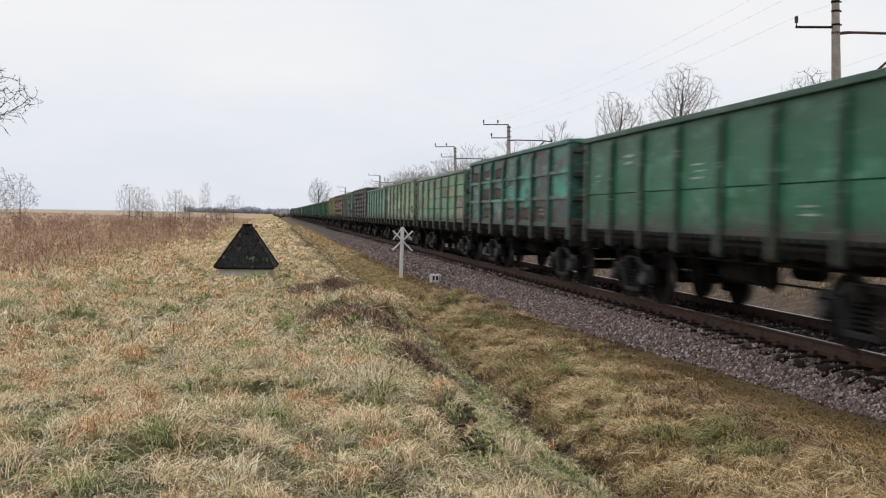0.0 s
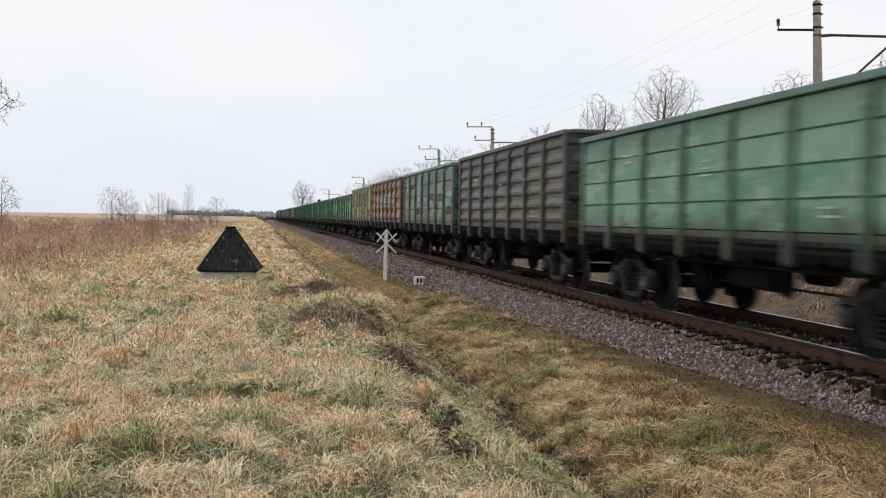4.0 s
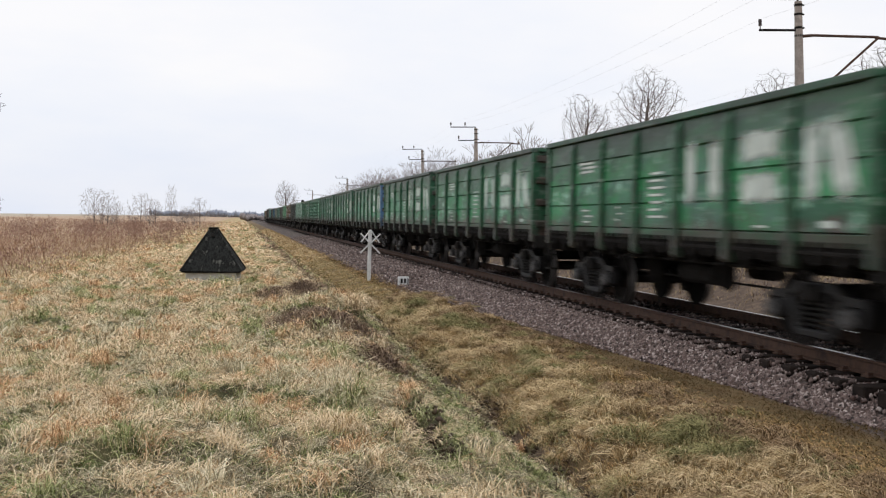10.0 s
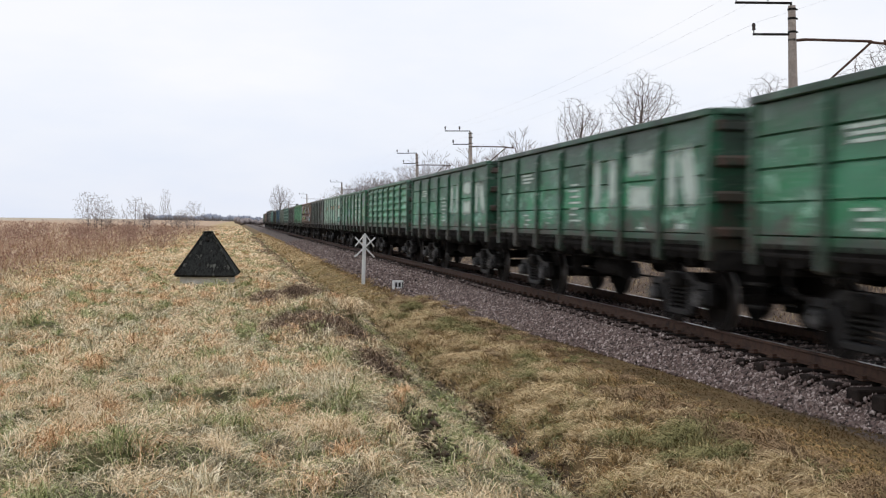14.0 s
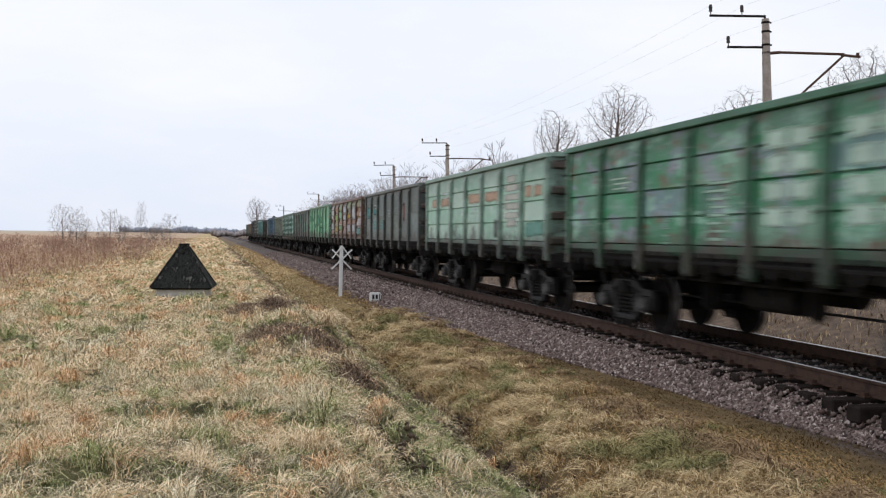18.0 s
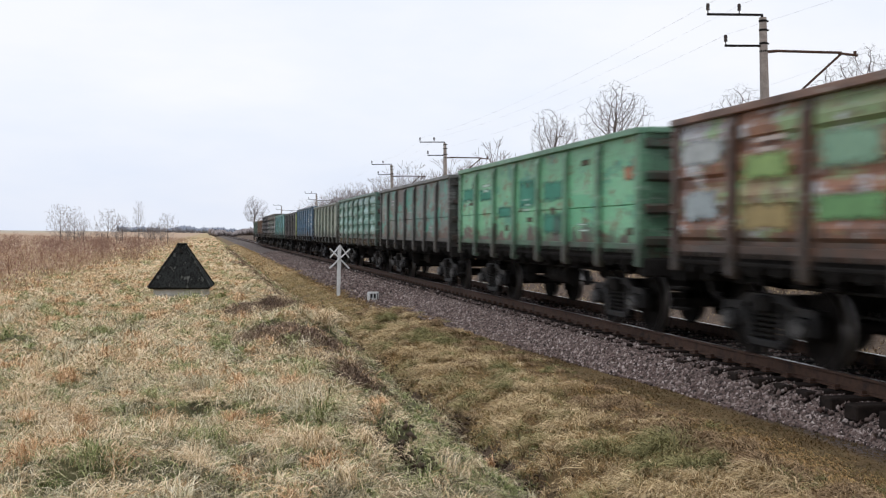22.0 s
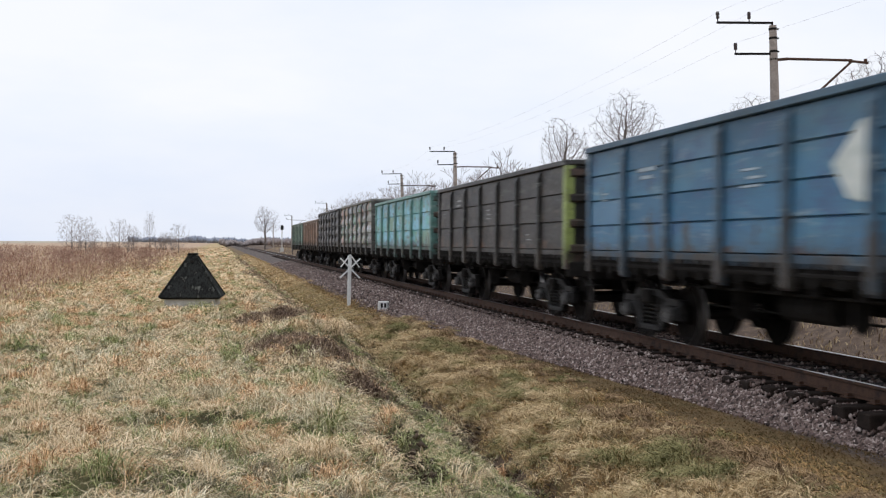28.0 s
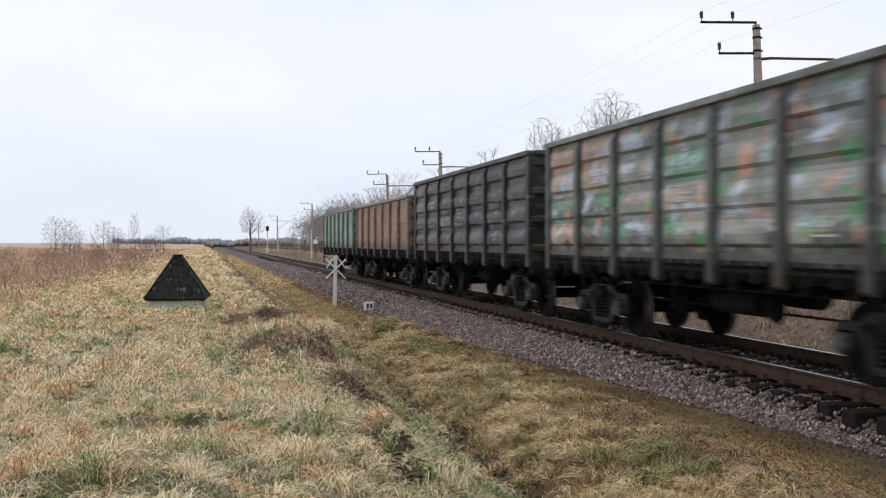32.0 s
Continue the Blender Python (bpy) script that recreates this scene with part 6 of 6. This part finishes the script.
def meadow(tufts, each, coat, y0, y1, size, width, x0, widen):
    """A low green and grey undercoat, and over it tussocks of dry grass whose kinds gather in patches."""
    def places(m):
        y = y0 + (y1 - y0) * rng.random(m)
        left = x0 - y * widen
        x = left + (3.42 - left) * rng.random(m)
        ok = ~((x < -6.2 - 0.02 * y) & (y > 38)) & ~near_hut(x, y)
        return x[ok], y[ok]

    x, y = places(coat)
    m = len(x)
    mood = wave(x, y, 1.3, 2.0) * 0.2 + wave(x, y, 4.7, 5.0) * 0.3 + rng.normal(0, 0.36, m)
    kind = np.select([mood < -0.02, mood < 0.12, mood < 0.24], [2, 4, 1], 0)
    kind = np.where((x > 1.5) & (rng.random(m) < 0.55), 2, kind)
    kind = np.where((kind == 1) & (y > 24), np.where(rng.random(m) < 0.5, 3, 4), kind)
    fan("meadow_turf", x, y, kind, size * 0.6 * rng.uniform(0.6, 1.4, m), rng.uniform(0, 6.28, m), 9, width, 1.2, 0.2, 0.55)
    x, y = places(tufts)
    m = len(x)
    patch = wave(x, y, 2.3, 9.0) * 0.25 + wave(x, y, 5.1, 4.0) * 0.3 + rng.normal(0, 0.36, m)
    dry = wave(x, y, 1.2, 11.0) * 0.10 + wave(x, y, 5.3, 2.0) * 0.52 + rng.normal(0, 0.32, m) + 0.1 * smooth(1.5, -2.0, x)
    kind = np.select([dry > 0.50, patch < -0.23, patch < -0.02], [3, 2, 1], 0)
    kind = np.where((y < 9.0) & (rng.random(m) < 0.45 * smooth(9.0, 7.0, y)), 4, kind)
    kind = np.where((x > 1.5) & (rng.random(m) < 0.4), np.where(rng.random(m) < 0.6, 2, 4), kind)
    far = smooth(22, 34, y)
    kind = np.where((kind == 1) & (rng.random(m) < 0.75 * far), 0, kind)
    kind = np.where((kind == 2) & (rng.random(m) < 0.35 * far), 3, kind)
    tsize = size * rng.uniform(0.6, 1.5, m) * np.where(kind == 2, 0.8, 1.0) * (1 - 0.4 * smooth(1.2, 2.2, x))
    sweep = 2.6 * wave(x, y, 0.8, 6.0) + rng.normal(0, 1.1, m)
    fan("meadow_grass", x, y, kind, tsize, sweep, each, width, 0.9, 0.06, 0.42)


def big_tufts(n, y0, y1, size, each, width):
    """Single taller tussocks, orange or straw, that stand out of the lying grass."""
    y = y0 + (y1 - y0) * rng.random(n)
    x = -1.4 - 0.24 * y + (3.4 + 0.24 * y) * rng.random(n)
    ok = ~near_hut(x, y)
    x, y = x[ok], y[ok]
    m = len(x)
    kind = np.select([wave(x, y, 3.1, 11.0) > 0.2, rng.random(m) < 0.25, rng.random(m) < 0.3], [3, 2, 1], 0)
    fan("grass_tussocks", x, y, kind, size * rng.uniform(0.7, 1.3, m), rng.uniform(0, 6.28, m), each, width, 1.5, 0.25, 0.75)


big_tufts(170, 5.5, 13, 0.24, 110, 0.005)
big_tufts(220, 13, 30, 0.30, 70, 0.0088)
meadow(900, 34, 2600, -9.0, 5.0, 0.30, 0.009, -7.0, 0.0)
meadow(1500, 84, 6500, 5.0, 12.5, 0.235, 0.0046, -1.6, 0.26)
meadow(2500, 40, 5000, 12.5, 25, 0.28, 0.0082, -2.6, 0.26)
meadow(2600, 22, 3200, 25, 50, 0.34, 0.017, -3.0, 0.26)
meadow(1500, 14, 1200, 50, 120, 0.38, 0.04, -3.0, 0.05)
meadow(1300, 12, 500, 120, 330, 0.6, 0.12, -4.0, 0.0)


def verge(n, y0, y1, h, w, material, words, lo=3.2, hi=None):
    """The short mossy sward between the ditch and the ballast."""
    y = y0 + (y1 - y0) * rng.random(n) ** 1.3
    right = ballast_edge(y) + 0.10 * rng.normal(0, 1, n) + (hi or 0.0)
    x = lo + (right - lo) * rng.random(n)
    keep = rng.random(n) > bare_spots(x, y)
    x, y = x[keep], y[keep]
    m = len(x)
    turn = np.pi + 1.3 * wave(x, y, 0.9, 3) + rng.normal(0, 0.9, m)
    s = h * rng.uniform(0.5, 1.4, m) * (1 + 0.5 * wave(x, y, 1.6, 1)) * (1 - 0.35 * smooth(4.8, 5.6, x))
    arched("verge_grass", x, y, None, s, s * rng.uniform(0.3, 0.8, m), turn, w * rng.uniform(0.7, 1.3, m), material, words, rng)


OCHRE = "short ochre winter grass between ditch and ballast"
verge(9000, -9, 6.5, 0.09, 0.01, VERGE, OCHRE)
verge(48000, 6.5, 22, 0.085, 0.007, VERGE, OCHRE, 3.2, -0.9)
verge(36000, 6.5, 22, 0.06, 0.007, MOSS, "brown mossy sward along the ballast", 4.9)
verge(16000, 22, 60, 0.09, 0.012, VERGE, OCHRE)
verge(9000, 22, 60, 0.07, 0.012, MOSS, "brown mossy sward along the ballast", 4.5)
verge(9000, 22, 60, 0.08, 0.012, BANK[0][1], BANK_WORDS[0], 3.5, -0.4)
verge(7000, 22, 60, 0.07, 0.012, BANK[1][1], BANK_WORDS[1], 3.5, -0.5)
verge(5000, 22, 60, 0.07, 0.012, BANK[2][1], BANK_WORDS[2], 3.5, -0.4)
verge(12000, 60, 200, 0.1, 0.05, VERGE, OCHRE)
verge(9000, 60, 200, 0.1, 0.05, BANK[0][1], BANK_WORDS[0], 3.5, -0.3)
# long combed grass hanging over the tussocks of the ditch's far bank
v_x, v_y, v_r, v_h = VERGE_MOUNDS.T
n = len(v_x)
v_kind = np.select([(v_x > 4.65) & (rng.random(n) < 0.8), (v_x < 4.35) & (rng.random(n) < 0.6), wave(v_x, v_y, 1.1, 2.0) > 0.25, wave(v_x, v_y, 1.7, 8.0) > 0.15, rng.random(n) < 0.25], [3, 0, 2, 1, 3], 0)
fan("verge_tussocks", v_x, v_y, v_kind, v_r * 1.1 * (1 - 0.35 * smooth(4.6, 5.4, v_x)), np.pi + rng.normal(0, 0.5, n), 190, 0.0065, 1.0, 0.12, 0.42, BANK, BANK_WORDS)
n = 1300
x, y = 3.2 + 2.3 * rng.random(n) ** 1.1, 6.8 + 24 * rng.random(n) ** 1.2
kind = np.select([(x > 4.5) & (rng.random(n) < 0.6), (x < 4.3) & (rng.random(n) < 0.55), wave(x, y, 1.3, 3.0) > 0.25, wave(x, y, 1.9, 6.0) > 0.05, wave(x, y, 1.5, 1.0) > 0.2], [3, 0, 2, 1, 3], 0)
fan("verge_tussocks", x, y, kind, rng.uniform(0.12, 0.26, n) * (1 - 0.4 * smooth(4.6, 5.4, x)), np.pi + rng.normal(0, 0.9, n), 60, 0.0065, 1.1, 0.15, 0.5, BANK, BANK_WORDS)


def weed_field(n, x0, x1, y0, y1, h, w, edge, material, words, tilt=0.5):
    x, y = rng.uniform(x0, x1, n), y0 + (y1 - y0) * rng.random(n) ** 1.5
    gap = edge(y) + 1.3 * wave(x, y, 0.45, 3) + 0.5 * wave(x, y, 1.9, 1) - x
    keep = (gap > rng.exponential(0.5, n)) & (wave(x, y, 0.9, 5.0) + 0.6 * wave(x, y, 2.6, 7.0) + rng.normal(0, 0.45, n) > -0.4)
    x, y, gap = x[keep], y[keep], gap[keep]
    m = len(x)
    rise = np.clip(0.62 + 0.4 * wave(x, y, 0.5, 1.0) + 0.5 * wave(x, y, 1.9, 2.0), 0.12, 1.4) * (0.45 + 0.55 * smooth(0, 3.5, gap))
    blades("dry_weeds", x, y, h * rise * (0.45 + 0.75 * rng.random(m) ** 2), w * rng.uniform(0.5, 1.5, m), tilt, material, words, "weeds", rng, bend=0.8)


def weed_edge(y):
    return np.interp(y, [28, 37, 45, 56, 75, 120, 200, 330], [-5.1, -4.9, -4.3, -3.5, -2.8, -2.2, 0.5, 4.0])


weed_field(50000, -34, -2.5, 28, 75, 0.98, 0.022, weed_edge, WEEDS, "tall reddish-brown dry weeds")
weed_field(22000, -34, -3, 30, 75, 0.75, 0.022, lambda y: weed_edge(y) + 0.8, PALE_WEEDS, "pale dry grass among the tall weeds")
weed_field(40000, -80, 3, 75, 320, 0.62, 0.08, weed_edge, WEEDS, "tall reddish-brown dry weeds")
weed_field(12000, -80, -2, 75, 200, 0.6, 0.07, lambda y: weed_edge(y) + 0.8, PALE_WEEDS, "pale dry grass among the tall weeds")
weed_field(22000, TRACK_X + 2.2, TRACK_X + 12, 10, 80, 0.3, 0.025, lambda y: 99 + 0 * y, PALE_WEEDS, "pale dry grass on the bank beyond the track")
weed_field(26000, TRACK_X + 2.9, TRACK_X + 14, 10, 80, 0.30, 0.025, lambda y: 99 + 0 * y, LITTER, "brown dry weeds on the bank beyond the track")
weed_field(16000, TRACK_X + 9, TRACK_X + 70, 80, 420, 1.9, 0.12, lambda y: 199 + 0 * y, SCRUB, "grey-brown scrub beyond the track")
weed_field(9000, TRACK_X + 3.4, TRACK_X + 14, 80, 330, 0.5, 0.08, lambda y: 99 + 0 * y, PALE_WEEDS, "pale dry grass strip beyond the track")


def tussock(x, y, size, n, material, words):
    """One large drooping clump of long dry grass."""
    turn = rng.uniform(0, 6.28, n)
    arched("grass_tussock", x + rng.normal(0, 0.12, n) * size, y + rng.normal(0, 0.12, n) * size, None, size * rng.uniform(0.3, 0.9, n),
           size * rng.uniform(0.2, 0.6, n), turn, 0.008 * rng.uniform(0.6, 1.4, n), material, words, rng)


tussock(1.92, 18.4, 0.46, 520, TUFTS[0][1], "large straw-coloured grass clump on the bank")
tussock(1.7, 18.8, 0.36, 300, TUFTS[3][1], "orange dry grass clump on the bank")
tussock(3.1, 11.9, 0.22, 160, TUFTS[3][1], "small orange grass clump at the ditch")
DARK_STALKS = blade_material("dark_dead_stalks", [(0.25, srgb(54, 42, 36)), (0.5, srgb(92, 74, 64)), (0.75, srgb(128, 108, 92))], 4.0)
MATTED = blade_material("matted_brown_grass", [(0.25, srgb(70, 56, 47)), (0.5, srgb(120, 99, 82)), (0.75, srgb(176, 152, 124))], 4.0)
for hx, hy, r, h in HEAPS[:BARE]:
    n = int(4600 * r)
    arched("matted_grass", hx + rng.normal(0, r * 0.75, n), hy + rng.normal(0, r * 0.95, n), None, rng.uniform(0.08, 0.26, n), rng.uniform(0.03, 0.16, n), rng.uniform(0, 6.28, n),
           0.007 * rng.uniform(0.6, 1.4, n), MATTED, "brown matted grass over dug soil", rng)
# brown dead grass along the bank's crest, on towards the vanishing track
n = 15000
y = 26 + 150 * rng.random(n) ** 1.7
x = 2.05 + 0.32 * rng.normal(0, 1, n) + 0.35 * wave(0 * y, y, 0.16, 4.0)
keep = wave(x, y, 0.8, 2.0) + 0.6 * wave(x, y, 2.3, 5.0) + rng.normal(0, 0.3, n) > 0.1
x, y, n = x[keep], y[keep], keep.sum()
arched("matted_grass", x, y, None, rng.uniform(0.1, 0.3, n), rng.uniform(0.05, 0.22, n), rng.uniform(0, 6.28, n), (0.008 + y * 0.00018) * rng.uniform(0.6, 1.4, n), MATTED, "brown dead grass along the bank's crest", rng)
n = 5200
y = 7 + 30 * rng.random(n) ** 1.5
x = ditch_line(y) + rng.normal(0, 0.2, n)
keep = wave(x * 0, y, 1.9, 3.0) + rng.normal(0, 0.35, n) > 0.0
blades("ditch_stalks", x[keep], y[keep], rng.uniform(0.06, 0.32, keep.sum()), 0.008 * rng.uniform(0.6, 1.4, keep.sum()), 0.7, DARK_STALKS, "dark dead stalks standing in the ditch", "weeds", rng, bend=0.9)


def seed_heads(n, x0, x1, y0, y1, size):
    """Pale fluffy seed heads caught among the weeds."""
    x, y = rng.uniform(x0, x1, n), y0 + (y1 - y0) * rng.random(n) ** 1.5
    keep = x < weed_edge(y) - 0.4
    x, y = x[keep], y[keep]
    m = len(x)
    z = land(x, y) + rng.uniform(0.2, 0.75, m)
    v = np.array([(1, 0, 0), (-1, 0, 0), (0, 1, 0), (0, -1, 0), (0, 0, 1.6), (0, 0, -1.2)])[None] * (size * rng.uniform(0.4, 1.3, (m, 1, 1)) * rng.uniform(0.7, 1.2, (m, 6, 1)))
    v = v + np.stack([x, y, z], 1)[:, None]
    tri = np.array([(0, 2, 4), (2, 1, 4), (1, 3, 4), (3, 0, 4), (2, 0, 5), (1, 2, 5), (3, 1, 5), (0, 3, 5)])
    t = (np.arange(m)[:, None, None] * 6 + tri[None]).reshape(-1, 3)
    me = arrays("seed_heads", v.reshape(-1, 3), np.zeros((0, 4), int), t, SEEDS)
    tagged(new("seed_heads", me), "pale brown seed heads on the dry weeds", "weeds", kind="stuff")


SEEDS = blade_material("weed_seed_heads", [(0.2, srgb(120, 92, 80)), (0.45, srgb(160, 126, 108)), (0.6, srgb(190, 164, 140)), (0.8, srgb(214, 196, 172))], 0.4)
seed_heads(8000, -34, -3, 31, 75, 0.03)
seed_heads(7000, -80, -2, 75, 170, 0.06)


# ---- sleepers, fastenings and ballast stones ----
def sleeper_bm():
    bm = bmesh.new()
    box(bm, -1.38, 1.38, -0.125, 0.125, -0.36, -0.187, 0.015)
    return bm


sl = part("sleeper", sleeper_bm(), SLEEPER, track, "", pose(0, 4.0, 0))
for k in [k for k in range(-28, 262) if k]:
    share(sl, pose(random.uniform(-0.03, 0.03), 4.0 + k * 0.5435, random.uniform(-0.012, 0.004), 0, 0, random.uniform(-0.6, 0.6)))
bm = bmesh.new()
for k in range(110):
    y = 4.0 + k * 0.5435
    for s in (-0.796, 0.796):
        box(bm, s - 0.17, s + 0.17, y - 0.08, y + 0.08, -0.186, -0.168)
        for d in (-0.11, 0.11):
            box(bm, s + d - 0.03, s + d + 0.03, y - 0.035, y + 0.035, -0.17, -0.13)
tagged(part("tie_plates", bm, RUST_RAIL, track), kind="stuff")


def stones(name, n, y0, y1, size, x_hi, x_lo=None):
    """Crushed rock: small irregular eight-sided lumps, joined."""
    y = y0 + (y1 - y0) * rng.random(n) ** 1.2
    lo = ballast_edge(y) - 0.2 if x_lo is None else x_lo + 0 * y
    x = lo + (x_hi - lo) * rng.random(n) ** 0.8
    phase = np.abs((y - 4.0 + 0.27175) % 0.5435 - 0.27175)
    ok = (np.abs(x - TRACK_X) > 1.42) | ((np.abs(x - TRACK_X) > 1.16) & (rng.random(n) < 0.28)) | ((phase > 0.15) & (np.abs(np.abs(x - TRACK_X) - 0.8) > 0.12))
    x, y, phase = x[ok], y[ok], phase[ok]
    n = len(x)
    z = land(x, y) + np.where((np.abs(x - TRACK_X) < 1.42) & (phase < 0.15), 0.05, 0.0)
    oct8 = np.array([(1, 0, 0), (-1, 0, 0), (0, 1, 0), (0, -1, 0), (0, 0, 1), (0, 0, -1)], float)
    s = size * rng.uniform(0.5, 1.35, (n, 1, 1)) * rng.uniform(0.55, 1.2, (n, 6, 1))
    v = oct8[None] * s + rng.normal(0, size * 0.18, (n, 6, 3))
    ang = rng.uniform(0, 6.28, n)
    c, sn = np.cos(ang)[:, None], np.sin(ang)[:, None]
    tl = rng.uniform(-0.9, 0.9, n)
    ct, st = np.cos(tl)[:, None], np.sin(tl)[:, None]
    vx, vy, vz = v[:, :, 0], v[:, :, 1], v[:, :, 2]
    vy, vz = vy * ct - vz * st, vy * st + vz * ct
    vx, vy = vx * c - vy * sn, vx * sn + vy * c
    verts = np.stack([vx + x[:, None], vy + y[:, None], vz + z[:, None] + size * 0.25], -1).reshape(-1, 3)
    tri = np.array([(0, 2, 4), (2, 1, 4), (1, 3, 4), (3, 0, 4), (2, 0, 5), (1, 2, 5), (3, 1, 5), (0, 3, 5)])
    t = (np.arange(n)[:, None, None] * 6 + tri[None]).reshape(-1, 3)
    me = arrays(name, verts, np.zeros((0, 4), int), t, STONE)
    tagged(new(name, me), "grey and brownish crushed stone ballast", "ballast", kind="stuff")


STONE = blade_material("crushed_granite", [(0.08, srgb(38, 31, 29)), (0.3, srgb(88, 75, 70)), (0.5, srgb(124, 108, 102)), (0.68, srgb(86, 67, 61)), (0.84, srgb(154, 139, 133)), (0.95, srgb(190, 178, 171))], 6.0, 0.9, 0.85)
stones("ballast_stones", 9000, -10, 8, 0.05, TRACK_X - 0.7)
stones("ballast_stones", 88000, 8, 32, 0.031, TRACK_X - 0.7)
stones("ballast_stones", 30000, 32, 110, 0.046, TRACK_X - 0.7)
stones("ballast_stones", 16000, 8, 40, 0.034, TRACK_X + 1.6, TRACK_X - 0.7)


def clods(n, x, y, size, words):
    """Dark lumps of dug soil and dead leaves."""
    z = land(x, y)
    v = rng.normal(0, 1, (n, 6, 3)) * 0.25 + np.array([(1, 0, 0), (-1, 0, 0), (0, 1, 0), (0, -1, 0), (0, 0, 0.8), (0, 0, -0.8)])[None]
    v = v * (size * rng.uniform(0.4, 1.3, (n, 1, 1))) + np.stack([x, y, z + size * 0.2], 1)[:, None]
    tri = np.array([(0, 2, 4), (2, 1, 4), (1, 3, 4), (3, 0, 4), (2, 0, 5), (1, 2, 5), (3, 1, 5), (0, 3, 5)])
    t = (np.arange(n)[:, None, None] * 6 + tri[None]).reshape(-1, 3)
    me = arrays("soil_clods", v.reshape(-1, 3), np.zeros((0, 4), int), t, SOIL)
    tagged(new("soil_clods", me), words, "soil", kind="stuff")


SOIL = blade_material("dug_soil", [(0.25, srgb(47, 37, 29)), (0.5, srgb(75, 61, 49)), (0.7, srgb(101, 85, 68)), (0.85, srgb(55, 44, 34))], 4.0)
m = 7000
y = 6.5 + 40 * rng.random(m) ** 1.6
clods(m, ditch_line(y) + rng.normal(0, 0.11, m), y, 0.035, "dark soil and dead leaves in the ditch")
for hx, hy, r, h in HEAPS[:BARE] + tuple((a, b, c * 1.5, 0) for a, b, c, d, e in SCARP):
    m = 240
    clods(m, hx + rng.normal(0, r * 0.5, m), hy + rng.normal(0, r * 0.6, m), 0.032, "heap of dark dug soil on the ditch's bank")


# ---- what moves ----
def motions():
    times = [k for k in range(0, 33)]
    for i, w in enumerate(wagons):
        y0 = 9.17 + PITCH * (i + 0.5)
        walk(w, [(t, pose(TRACK_X, y0 - run(t), RAIL_Z)) for t in times])
    # all wheels turn alike: one roll for the leading and one for the trailing axle of a bogie
    rolls = {}
    for w in wagons:
        for b in w.children:
            for o in b.children:
                if not o.name.startswith("wheelset"):
                    continue
                y = o.matrix_basis.translation.y
                key = y > 0
                if key not in rolls:
                    walk(o, [(k / FPS, pose(0, y, 0.475, math.degrees(run(k / FPS) / 0.475) % 360)) for k in range(0, 32 * FPS + 1)])
                    rolls[key] = o.animation_data
                else:
                    o.rotation_mode = "QUATERNION"
                    a = o.animation_data_create()
                    a.action = rolls[key].action
                    a.action_slot = rolls[key].action_slot


motions()
